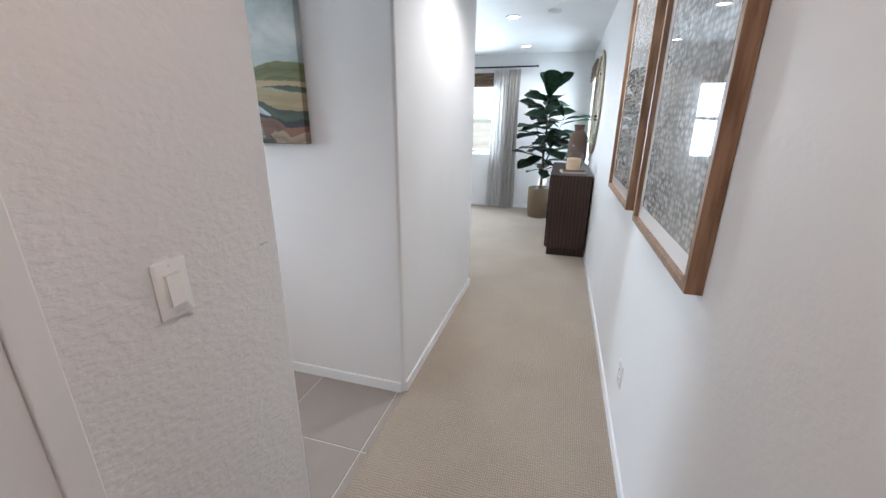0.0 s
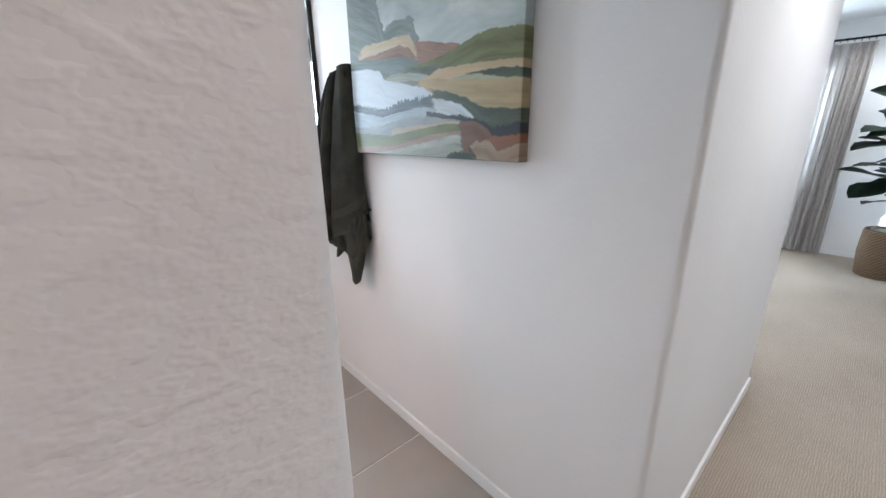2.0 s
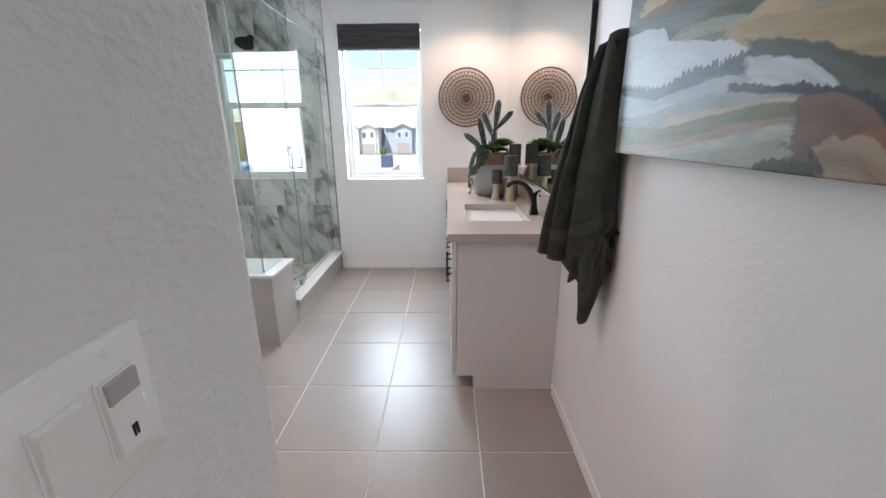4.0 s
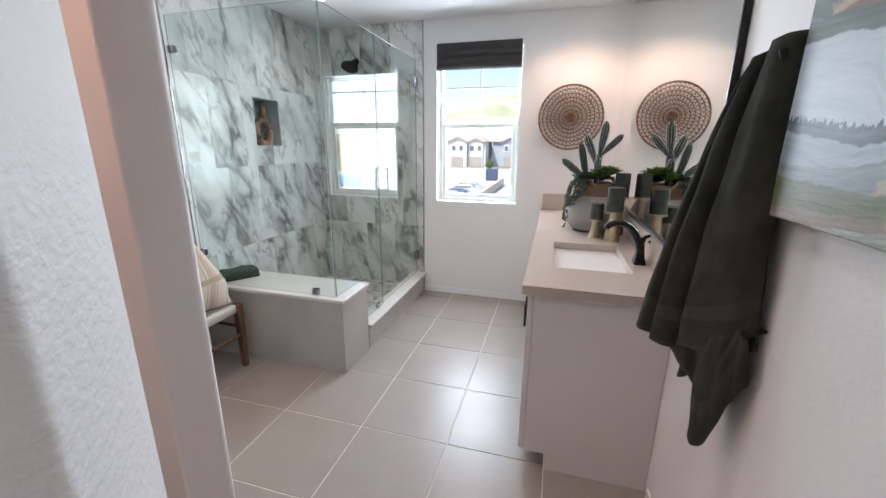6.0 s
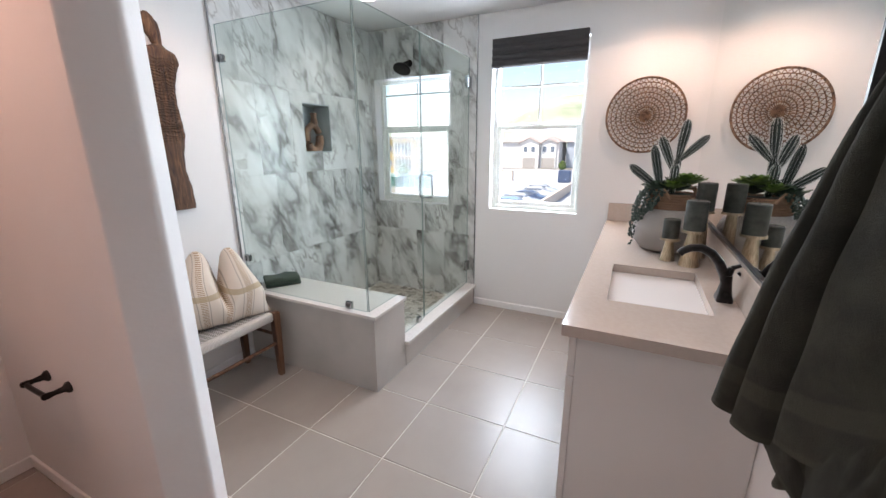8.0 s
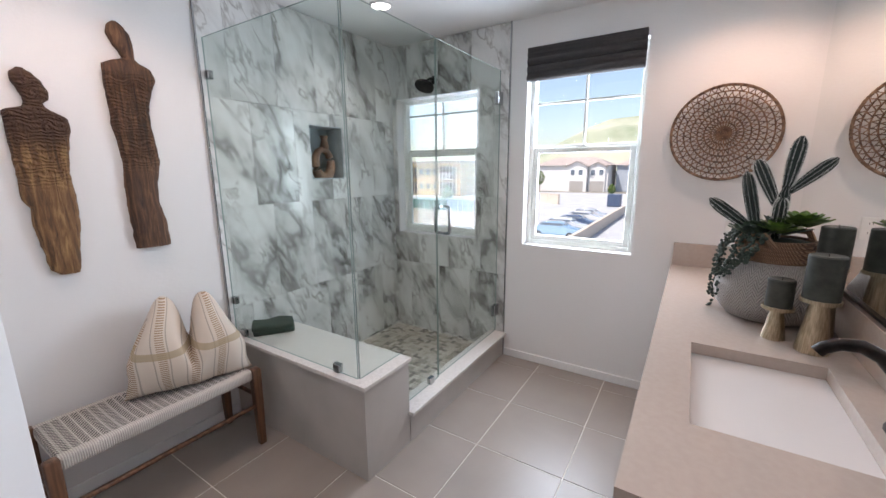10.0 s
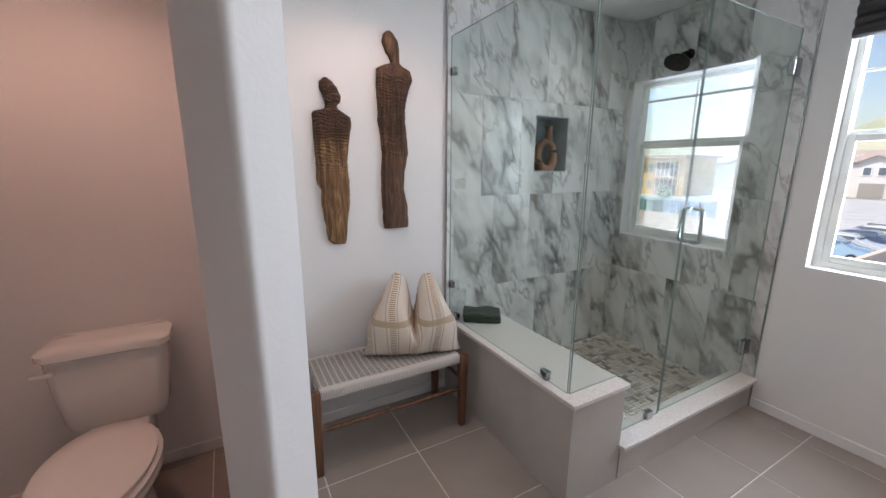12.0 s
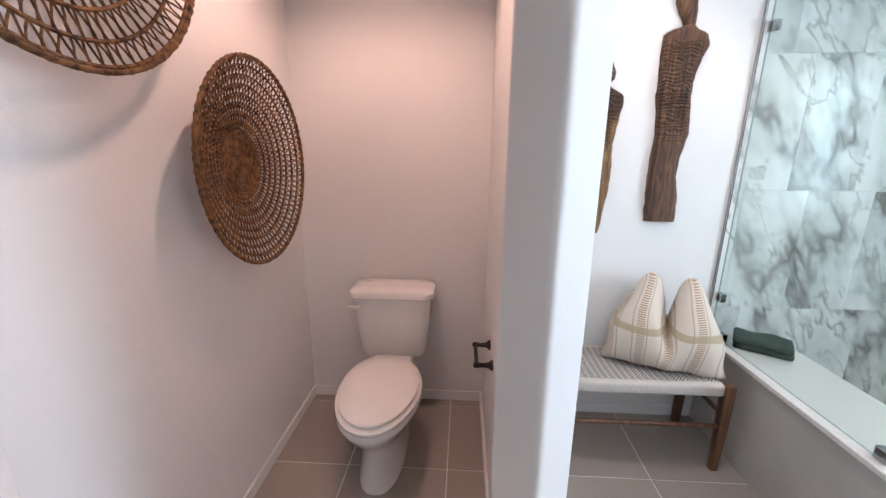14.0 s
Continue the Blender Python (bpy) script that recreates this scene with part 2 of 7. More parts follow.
def tube(bm, pts, r, seg=8, closed=False, taper=None):
    pts = [Vector(p) for p in pts]
    rings, up = [], Vector((0, 0, 1))
    n = len(pts)
    for i, p in enumerate(pts):
        d = (pts[(i + 1) % n] - pts[i - 1]) if closed else (pts[min(i + 1, n - 1)] - pts[max(i - 1, 0)])
        d.normalize()
        a = d.cross(up if abs(d.z) < 0.95 else Vector((1, 0, 0))).normalized()
        b = d.cross(a)
        rr = r if taper is None else r * taper[i]
        rings.append([bm.verts.new(p + rr * (math.cos(2 * math.pi * k / seg) * a + math.sin(2 * math.pi * k / seg) * b)) for k in range(seg)])
    pairs = list(zip(rings, rings[1:])) + ([(rings[-1], rings[0])] if closed else [])
    for s, t in pairs:
        for k in range(seg):
            bm.faces.new((s[k], s[(k + 1) % seg], t[(k + 1) % seg], t[k]))
    if not closed:
        bm.faces.new(rings[0][::-1]), bm.faces.new(rings[-1])


def finish(bm, name, material, smooth=None):
    bmesh.ops.recalc_face_normals(bm, faces=bm.faces)
    me = bpy.data.meshes.new(name)
    bm.to_mesh(me)
    bm.free()
    if material is not None:
        for q in material if isinstance(material, (list, tuple)) else [material]:
            me.materials.append(q)
    if smooth is not None:
        me.polygons.foreach_set("use_smooth", [True] * len(me.polygons))
        me.set_sharp_from_angle(angle=radians(smooth))
    return me


def part(name, bm, material, parent, label="", smooth=None):
    ob = new(name, finish(bm, name, material, smooth))
    ob.parent = parent
    if label:
        ob["label"] = label
    return ob


def solid(name, bm, material, label, category, kind="", group="", smooth=None):
    return tagged(new(name, finish(bm, name, material, smooth)), label, category, group, kind)


def thing(name, at, label, category, group="", rz=0.0, kind=""):
    ob = new(name)
    ob.matrix_world = pose(*at, 0, 0, rz)
    ob.empty_display_size = 0.1
    return tagged(ob, label, category, group, kind)


def rounded(points):
    """Footprint with its corners rounded: (x, y) or (x, y, radius)."""
    out, n = [], len(points)
    for i, p in enumerate(points):
        r = p[2] if len(p) > 2 else 0
        c = Vector(p[:2])
        if not r:
            out.append(c)
            continue
        a, b = (Vector(points[i - 1][:2]) - c).normalized(), (Vector(points[(i + 1) % n][:2]) - c).normalized()
        half = math.acos(max(-1, min(1, a.dot(b)))) / 2
        t = r / math.tan(half)
        s, e = c + a * t, c + b * t
        for k in range(6):
            u = k / 5
            out.append((1 - u) ** 2 * s + 2 * u * (1 - u) * c + u ** 2 * e)
    return out


def prism(bm, points, z0, z1):
    pts = rounded(points)
    lo = [bm.verts.new((p.x, p.y, z0)) for p in pts]
    hi = [bm.verts.new((p.x, p.y, z1)) for p in pts]
    n = len(pts)
    for i in range(n):
        j = (i + 1) % n
        bm.faces.new((lo[i], lo[j], hi[j], hi[i]))
    caps = [bm.faces.new(lo[::-1]), bm.faces.new(hi)]
    bmesh.ops.triangulate(bm, faces=caps)


def wall_with_holes(bm, axis, t0, t1, a0, a1, z0, z1, holes):
    """A wall between t0 and t1 across, from a0 to a1 along, with openings (a, b, low, high)."""
    def put(a, b, lo, hi):
        if axis == "x":
            box(bm, t0, t1, a, b, lo, hi)
        else:
            box(bm, a, b, t0, t1, lo, hi)
    at = a0
    for a, b, lo, hi in sorted(holes):
        put(at, a, z0, z1), put(a, b, z0, lo), put(a, b, hi, z1)
        at = b
    put(at, a1, z0, z1)


# ---- structure ----
W1 = (0.035, 0.79, 0.935, 2.27)
W2 = (-1.145, -0.36, 0.945, 2.085)
W3 = (-2.25, -0.98, 0.89, 2.14)
W4 = (5.6, 6.36, 0.88, 2.14)
NICHE = (-3.976, -3.672, 1.434, 1.808)

bm = bmesh.new()
prism(bm, [(-0.64, -2.0), (-0.64, 0.768, 0.02), (-1.145, 0.768, 0.02), (-1.331, 0.585, 0.016), (-1.262, 0.517, 0.016), (-1.128, 0.65), (-0.79, 0.65), (-0.79, -2.0)], -0.02, 2.6)
solid("wall_hall_switch", bm, WALLROUGH, "white textured plaster wall with rounded corners", "wall", "structure", smooth=30)
bm = bmesh.new()
box(bm, -0.7935, -0.7901, -1.2595, 0.6495, 0.0, 2.505)
solid("wall_toilet_side", bm, WALL, "smooth white plaster wall of the toilet room", "wall", "structure")
bm = bmesh.new()
prism(bm, [(-1.81, -1.26), (-1.81, -0.045), (-1.752, 0.01, 0.018), (-1.845, 0.12, 0.018), (-1.95, -0.005, 0.018), (-1.95, -1.26)], -0.02, 2.6)
solid("wall_partition", bm, WALL, "white plaster partition beside the toilet room", "wall", "structure", smooth=30)
# unseen header, added to keep the toilet lamp's light inside its room
bm = bmesh.new()
prism(bm, [(-1.331, 0.585), (-1.262, 0.517), (-1.752, 0.01), (-1.845, 0.12)], 2.06, 2.6)
solid("unseen_header", bm, WALL, "unseen white plaster header, added over the toilet doorway to block lamp light", "wall", "structure")
bm = bmesh.new()
wall_with_holes(bm, "y", -1.36, -1.20, -4.75, -1.95, -0.02, 2.6, [NICHE])
box(bm, NICHE[0], NICHE[1], -1.40, -1.36, NICHE[2], NICHE[3])
box(bm, -1.95, -0.64, -1.42, -1.26, -0.02, 2.6)
solid("wall_south", bm, WALL, "white plaster wall", "wall", "structure")
bm = bmesh.new()
wall_with_holes(bm, "x", -4.75, -4.59, -1.20, 1.60, -0.02, 2.6, [W1, W2])
solid("wall_window", bm, WALL, "white plaster wall with two windows", "wall", "structure")
bm = bmesh.new()
prism(bm, [(-4.75, 1.60), (-0.645, 1.60, 0.02), (-0.645, 3.19, 0.02), (-4.0, 3.19), (-4.0, 3.03), (-0.80, 3.03), (-0.80, 1.76), (-4.75, 1.76)], -0.02, 2.6)
solid("wall_north", bm, WALL, "white plaster wall with a rounded corner", "wall", "structure", smooth=30)
bm = bmesh.new()
wall_with_holes(bm, "x", 0.415, 0.56, -2.0, 6.9, -0.02, 2.6, [W4])
solid("wall_hall_east", bm, WALL, "white plaster hallway wall", "wall", "structure")
bm = bmesh.new()
wall_with_holes(bm, "y", 6.75, 6.9, -4.0, 0.415, -0.02, 2.6, [W3])
solid("wall_bedroom_far", bm, WALL, "pale plaster bedroom wall with a window", "wall", "structure")
bm = bmesh.new()
box(bm, -4.15, -4.0, 3.03, 6.9, -0.02, 2.6)
solid("wall_bedroom_west", bm, WALL, "pale plaster bedroom wall", "wall", "structure")
bm = bmesh.new()
box(bm, -0.79, 0.56, -2.15, -2.0, -0.02, 2.6)
solid("wall_hall_end", bm, WALL, "white plaster wall closing the hallway", "wall", "structure")
bm = bmesh.new()
box(bm, -4.75, -0.72, -1.42, 1.68, CEIL, 2.62)
solid("ceiling_bath", bm, CEILING, "white painted bathroom ceiling", "ceiling", "structure")
bm = bmesh.new()
box(bm, -0.72, 0.56, -2.15, 6.9, HALLCEIL, 2.58)
box(bm, -4.15, -0.72, 3.03, 6.9, HALLCEIL, 2.58)
solid("ceiling_hall", bm, CEILING, "white painted hallway and bedroom ceiling", "ceiling", "structure")
bm = bmesh.new()
box(bm, -0.645, 0.415, -2.0, 3.19, -0.10, 0.004)
box(bm, -4.0, 0.415, 3.19, 6.75, -0.10, 0.004)
solid("floor_carpet", bm, CARPET, "beige loop-pile carpet with a small ribbed weave", "carpet", "structure")
bm = bmesh.new()
box(bm, -4.60, -0.655, -1.27, 1.61, -0.10, -0.002)
floor_bath = solid("floor_bath", bm, GROUT, "large beige-grey porcelain floor tiles with pale grout", "floor", "structure")


def baseboards():
    h, d = 0.062, 0.012
    runs = [("y", 1.60 - d, 1.60, -2.50, -0.66), ("x", -0.645, -0.645 + d, 1.61, 3.18), ("x", 0.415 - d, 0.415, -2.0, 6.75), ("x", -4.59, -4.59 + d, -0.09, 1.05),
            ("y", -1.26, -1.26 + d, -1.81, -0.79), ("x", -0.79 - d, -0.79, -1.26, 0.65), ("x", -1.81, -1.81 + d, -1.26, -0.05),
            ("y", -1.20, -1.20 + d, -2.98, -1.95), ("x", -0.64, -0.64 + d, -2.0, 0.74), ("y", 0.765, 0.765 + d, -1.12, -0.66), ("y", 6.75 - d, 6.75, -4.0, 0.40), ("x", -1.95 - d, -1.95, -1.19, -0.02)]
    for ax, a, b, s, e in runs:
        q = bmesh.new()
        if ax == "y":
            box(q, s, e, a, b, 0, h, 0.004)
        else:
            box(q, a, b, s, e, 0, h, 0.004)
        solid("baseboard", q, TRIM, "low white painted baseboard along the wall", "baseboard", "structure")


baseboards()

# ---- windows, blinds and lights ----


def window_unit(name, at, rz, wide, z0, z1, rail, muntin, label):
    """A single-hung window in an opening; local x across, y outwards."""
    t = thing(name, (at[0], at[1], 0), label, "window", kind="structure", rz=rz)
    h, f, d = wide / 2, 0.032, 0.085
    q = bmesh.new()
    for x0, x1, a, b in ((-h, -h + f, z0, z1), (h - f, h, z0, z1), (-h + f, h - f, z0, z0 + f), (-h + f, h - f, z1 - f, z1)):
        box(q, x0, x1, d, d + 0.06, a, b, 0.004)
    part("window_frame", q, VINYL, t)
    q = bmesh.new()
    s = 0.036
    for x0, x1, a, b in ((-h + f, -h + f + s, z0 + f, rail), (h - f - s, h - f, z0 + f, rail), (-h + f + s, h - f - s, z0 + f, z0 + f + s), (-h + f + s, h - f - s, rail - s, rail)):
        box(q, x0, x1, d + 0.006, d + 0.034, a, b, 0.004)
    part("lower_sash", q, VINYL, t)
    q = bmesh.new()
    box(q, -h + f, h - f, d + 0.034, d + 0.056, rail - 0.008, rail + 0.022, 0.003)
    part("meeting_rail", q, VINYL, t)
    q = bmesh.new()
    box(q, -0.008, 0.008, d + 0.044, d + 0.052, rail + 0.022, z1 - f)
    box(q, -h + f, -0.008, d + 0.044, d + 0.052, muntin - 0.008, muntin + 0.008)
    box(q, 0.008, h - f, d + 0.044, d + 0.052, muntin - 0.008, muntin + 0.008)
    part("muntin", q, VINYL, t)
    q = bmesh.new()
    box(q, -0.035, 0.035, d - 0.006, d + 0.012, rail + 0.001, rail + 0.014, 0.004)
    cyl(q, (0, d, rail + 0.012), (0.03, d - 0.012, rail + 0.022), 0.006, 0.004, 10)
    part("latch", q, VINYL, t, "small white sash latch")
    for a, b, y in ((z0 + f + s, rail - s, d + 0.02), (rail + 0.022, z1 - f, d + 0.048)):
        q = bmesh.new()
        box(q, -h + f, h - f, y - 0.002, y + 0.002, a, b)
        p = part("pane", q, PANE, t)
        p.visible_shadow = False
    return t


window_unit("window_1", (-4.59, (W1[0] + W1[1]) / 2), 90, W1[1] - W1[0], W1[2], W1[3], 1.645, 1.96, "white vinyl single-hung window with a divided upper sash")
window_unit("window_2", (-4.59, (W2[0] + W2[1]) / 2), 90, W2[1] - W2[0], W2[2], W2[3], 1.645, 1.955, "white vinyl single-hung window in the shower's marble wall")
window_unit("window_3", ((W3[0] + W3[1]) / 2, 6.75), 0, W3[1] - W3[0], W3[2], W3[3], 1.50, 1.80, "white vinyl bedroom window behind a pale curtain")
window_unit("window_4", (0.415, (W4[0] + W4[1]) / 2), -90, W4[1] - W4[0], W4[2], W4[3], 1.50, 1.80, "white vinyl bedroom window beside the round mirror")

WOVEN = mat("woven_wood_shade", (0.075, 0.07, 0.07), 0.8)
v = coords(WOVEN)
wv = nd(WOVEN, "ShaderNodeTexWave", wave_type="BANDS", bands_direction="Z", Scale=60.0, Distortion=1.5, Detail=2.0)
ln(WOVEN, v, wv.inputs["Vector"])
st = noise_tex(WOVEN, coords(WOVEN, (0.3, 6, 60)), 6, 3)
mm = nd(WOVEN, "ShaderNodeMath", operation="MULTIPLY")
ln(WOVEN, wv.outputs["Fac"], mm.inputs[0]), ln(WOVEN, st, mm.inputs[1])
tint(WOVEN, mm.outputs[0], (0.028, 0.026, 0.030), (0.16, 0.145, 0.14), 0.1, 0.75)
bump(WOVEN, wv.outputs["Fac"], 0.7, 0.003)
RATTAN = mat("bamboo_shade", (0.16, 0.10, 0.06), 0.75)
tint(RATTAN, noise_tex(RATTAN, coords(RATTAN, (1, 1, 40)), 6, 3), (0.07, 0.045, 0.03), (0.24, 0.16, 0.10))


def woven_blind(at, rz, wide, z0, z1, material, label):
    t = thing("woven_blind", (at[0], at[1], 0), label, "blind", "woven blinds", rz=rz)
    h, n, folds = wide / 2, 30, 4
    q = bmesh.new()
    front, back = [], []
    for i in range(n + 1):
        u = i / n
        y = -0.022 - 0.022 * abs(math.sin(u * folds * math.pi)) ** 0.6 - 0.01 * u
        z = z1 - 0.012 - (z1 - z0 - 0.012) * u
        front.append([q.verts.new((x, y + 0.002 * math.sin(9 * x + 7 * u), z)) for x in (-h, -h / 3, h / 3, h)])
        back.append([q.verts.new((x, -0.014, z)) for x in (-h, -h / 3, h / 3, h)])
    for rows, flip in ((front, 1), (back, -1)):
        for a, b in zip(rows, rows[1:]):
            for k in range(3):
                q.faces.new((a[k], a[k + 1], b[k + 1], b[k])[::flip])
    for i in range(n):
        for k in (0, 3):
            q.faces.new((front[i][k], front[i + 1][k], back[i + 1][k], back[i][k]))
    for k in range(3):
        q.faces.new((front[-1][k], front[-1][k + 1], back[-1][k + 1], back[-1][k]))
    part("shade_folds", q, material, t, smooth=50)
    q = bmesh.new()
    box(q, -h, h, -0.045, -0.003, z1 - 0.03, z1, 0.003)
    part("head_rail", q, material, t)


woven_blind((-4.59, 0.412), 90, 0.735, 2.09, 2.305, WOVEN, "dark grey woven wood blind, raised over the window")
woven_blind((-1.60, 6.75), 0, 1.36, 1.96, 2.17, RATTAN, "brown woven wood blind, raised over the bedroom window")
woven_blind((0.415, 5.98), -90, 0.90, 1.975, 2.17, RATTAN, "brown woven wood blind, raised over the corner window")


def recessed_light(x, y, z, r=0.075):
    t = thing("recessed_light", (x, y, z), "round white recessed ceiling downlight, lit", "ceiling light", "recessed downlights")
    q = bmesh.new()
    lathe(q, [(r, 0), (r, -0.004), (r * 0.95, -0.008), (r * 0.78, -0.008), (r * 0.76, -0.002), (r * 0.76, 0)], 32)
    part("trim_ring", q, TRIM, t, smooth=40)
    q = bmesh.new()
    lathe(q, [(r * 0.75, -0.001), (r * 0.75, -0.004), (r * 0.4, -0.006)], 24)
    part("diffuser", q, GLOW, t, "glowing round diffuser")


# the added hall downlight gets a fitting here too, though none is known
for n, x, y, z, p, c in CANS:
    recessed_light(x, y, z)
q = bmesh.new()
lathe(q, [(0.06, 0), (0.06, -0.02), (0.045, -0.032), (0.01, -0.034)], 28, (-0.13, 4.3, HALLCEIL))
solid("smoke_detector", q, TRIM, "round white smoke detector on the ceiling", "smoke detector", smooth=40)

# ---- shower ----
BENCHX, BENCHEND = -2.99, -0.10
bench = thing("shower_bench", (-3.16, -0.65, 0), "taupe shower bench wall with a pale quartz cap", "shower bench")
q = bmesh.new()
box(q, -0.168, 0.168, -0.54, 0.548, 0.0, 0.495)
part("body", q, TAUPE, bench)
q = bmesh.new()
box(q, -0.172, 0.186, -0.54, 0.568, 0.4955, 0.517, 0.003)
part("cap", q, QUARTZ, bench, "pale polished quartz cap")
curb = thing("shower_curb", (-3.96, -0.13, 0), "taupe shower curb with a pale quartz cap", "shower curb")
q = bmesh.new()
box(q, -0.618, 0.626, -0.075, 0.03, 0.0, 0.172)
part("body", q, TAUPE, curb)
q = bmesh.new()
box(q, -0.618, 0.64, -0.08, 0.062, 0.1725, 0.196, 0.003)
part("cap", q, QUARTZ, curb, "pale polished quartz cap")
q = bmesh.new()
box(q, -4.58, -3.33, -1.19, -0.205, -0.01, 0.048)
shower_pan = solid("shower_floor", q, GROUT, "shower floor of small beige and white stone mosaic", "shower floor", "structure")


def flat_sheet(q, pts, normal_axis, t0, t1):
    """Extrude an outline lying in a plane across one axis."""
    def put(a, b, c):
        return (c, a, b) if normal_axis == "x" else (a, c, b)
    lo = [q.verts.new(put(a, b, t0)) for a, b in pts]
    hi = [q.verts.new(put(a, b, t1)) for a, b in pts]
    n = len(pts)
    for i in range(n):
        fc = q.faces.new((lo[i], lo[(i + 1) % n], hi[(i + 1) % n], hi[i]))
        fc.material_index = 1
    q.faces.new(lo[::-1]), q.faces.new(hi)


def clamp(parent, x, y, z, axis):
    q = bmesh.new()
    if axis == "x":
        box(q, x - 0.014, x + 0.014, y - 0.022, y + 0.022, z - 0.022, z + 0.022, 0.003)
    else:
        box(q, x - 0.022, x + 0.022, y - 0.014, y + 0.014, z - 0.022, z + 0.022, 0.003)
    part("clamp", q, CHROME, parent, "small chrome glass clamp")


GX, GY, GTOP = -3.018, -0.158, 2.19
for name, pts, ax, pl in (("side", [(-1.186, 0.519), (GY - 0.005, 0.519), (GY - 0.005, GTOP), (-1.186, GTOP)], "x", GX),
                          ("return", [(GX - 0.006, 0.519), (GX - 0.006, GTOP), (-3.70, GTOP), (-3.70, 0.2), (-3.345, 0.2), (-3.345, 0.519)], "y", GY)):
    t = thing("glass_panel", (0, 0, 0), "clear frameless shower glass, fixed panel on the bench", "shower glass", "shower enclosure glass")
    q = bmesh.new()
    flat_sheet(q, pts, ax, pl - 0.004, pl + 0.004)
    g = part("pane", q, [GLASS, GLASSEDGE], t)
    g.visible_shadow = False
    if ax == "x":
        for cy, cz in ((-1.163, 2.0), (-1.163, 0.735), (-1.10, 0.541), (-0.30, 0.541)):
            clamp(t, GX, cy, cz, "x")
    else:
        clamp(t, -3.62, GY, 0.218, "y")
        clamp(t, -3.36, GY, 0.218, "y")
door = thing("shower_door", (0, 0, 0), "clear frameless glass shower door with a chrome pull", "shower door", "shower enclosure glass")
q = bmesh.new()
flat_sheet(q, [(-3.708, 0.21), (-4.555, 0.21), (-4.555, GTOP), (-3.708, GTOP)], "y", GY - 0.004, GY + 0.004)
g = part("pane", q, [GLASS, GLASSEDGE], door)
g.visible_shadow = False
for hz in (2.0, 0.385):
    q = bmesh.new()
    box(q, -4.58, -4.50, GY - 0.016, GY + 0.016, hz - 0.045, hz + 0.045, 0.004)
    part("hinge", q, CHROME, door, "chrome glass hinge")
q = bmesh.new()
for s in (-1, 1):
    y0 = GY + s * 0.006
    y1 = GY + s * 0.05
    tube(q, [(-3.765, y0, 1.12), (-3.765, y0 + s * 0.03, 1.12), (-3.765, y1 - s * 0.004, 1.124), (-3.765, y1, 1.135), (-3.765, y1, 1.20), (-3.765, y1, 1.265), (-3.765, y1 - s * 0.004, 1.276), (-3.765, y0 + s * 0.03, 1.28), (-3.765, y0, 1.28)], 0.009, 10)
part("pull", q, CHROME, door, "chrome D-shaped pull", smooth=60)
q = bmesh.new()
box(q, -2.992, -2.984, -1.20, -1.184, 0.519, CEIL, 0.002)
solid("tile_trim", q, CHROME, "thin metal tile edge trim on the wall", "trim", "structure")
q = bmesh.new()
box(q, -4.59, -4.577, -0.098, -0.09, 0.0, CEIL)
solid("tile_trim", q, CHROME, "thin metal tile edge trim on the window wall", "trim", "structure")
NICHEGREY = mat("niche_tile", (0.34, 0.38, 0.39), 0.2)
tint(NICHEGREY, noise_tex(NICHEGREY, coords(NICHEGREY), 8, 3), (0.30, 0.33, 0.34), (0.40, 0.44, 0.45))
q = bmesh.new()
a, b, lo, hi = NICHE
box(q, a, b, -1.36, -1.353, lo, hi), box(q, a, a + 0.006, -1.353, -1.188, lo, hi), box(q, b - 0.006, b, -1.353, -1.188, lo, hi)
box(q, a + 0.006, b - 0.006, -1.353, -1.186, lo, lo + 0.008), box(q, a + 0.006, b - 0.006, -1.353, -1.188, hi - 0.006, hi)
solid("niche_lining", q, NICHEGREY, "grey tiled recess in the marble shower wall", "niche", "structure")
head = thing("wall_shower", (-4.58, -0.75, 2.2), "black round wall shower with a short arm", "shower")
q = bmesh.new()
lathe(q, [(0.032, 0.0), (0.032, 0.006), (0.016, 0.012)], 24)
part("flange", q, BLACK, head, smooth=40).matrix_local = pose(0, 0, 0, 0, 90, 0)
q = bmesh.new()
tube(q, [(0.005, 0, 0), (0.05, 0, 0.004), (0.085, 0, -0.01), (0.115, 0, -0.04)], 0.0105, 10)
part("arm", q, BLACK, head, smooth=60)
q = bmesh.new()
lathe(q, [(0.014, 0.04), (0.022, 0.025), (0.07, 0.012), (0.078, 0.0), (0.076, -0.012), (0.02, -0.014)], 32)
part("spray_face", q, BLACK, head, smooth=40).matrix_local = pose(0.135, 0, -0.065, 0, -28, 0)

DRIFT = mat("turned_wood", (0.22, 0.11, 0.06), 0.5)
tint(DRIFT, noise_tex(DRIFT, coords(DRIFT, (1, 1, 0.25)), 28, 4), (0.10, 0.045, 0.025), (0.33, 0.18, 0.10))
nv = thing("wooden_ring_vase", (-3.842, -1.262, NICHE[2] + 0.008), "brown carved wooden ring vase with a short neck", "vase")
nv.scale = (1.2, 1.2, 1.15)
q = bmesh.new()
ring = [(0.062 * math.cos(k * math.pi / 14), 0, 0.09 + 0.088 * math.sin(k * math.pi / 14)) for k in range(28)]
tube(q, ring, 0.027, 12, closed=True, taper=[1.0 + 0.25 * math.sin(-k * math.pi / 14) for k in range(28)])
part("ring_body", q, DRIFT, nv, smooth=60)
q = bmesh.new()
lathe(q, [(0.03, 0.0), (0.024, 0.03), (0.018, 0.055), (0.026, 0.08), (0.02, 0.081)], 20, (-0.018, 0, 0.185))
part("neck", q, DRIFT, nv, smooth=60)
q = bmesh.new()
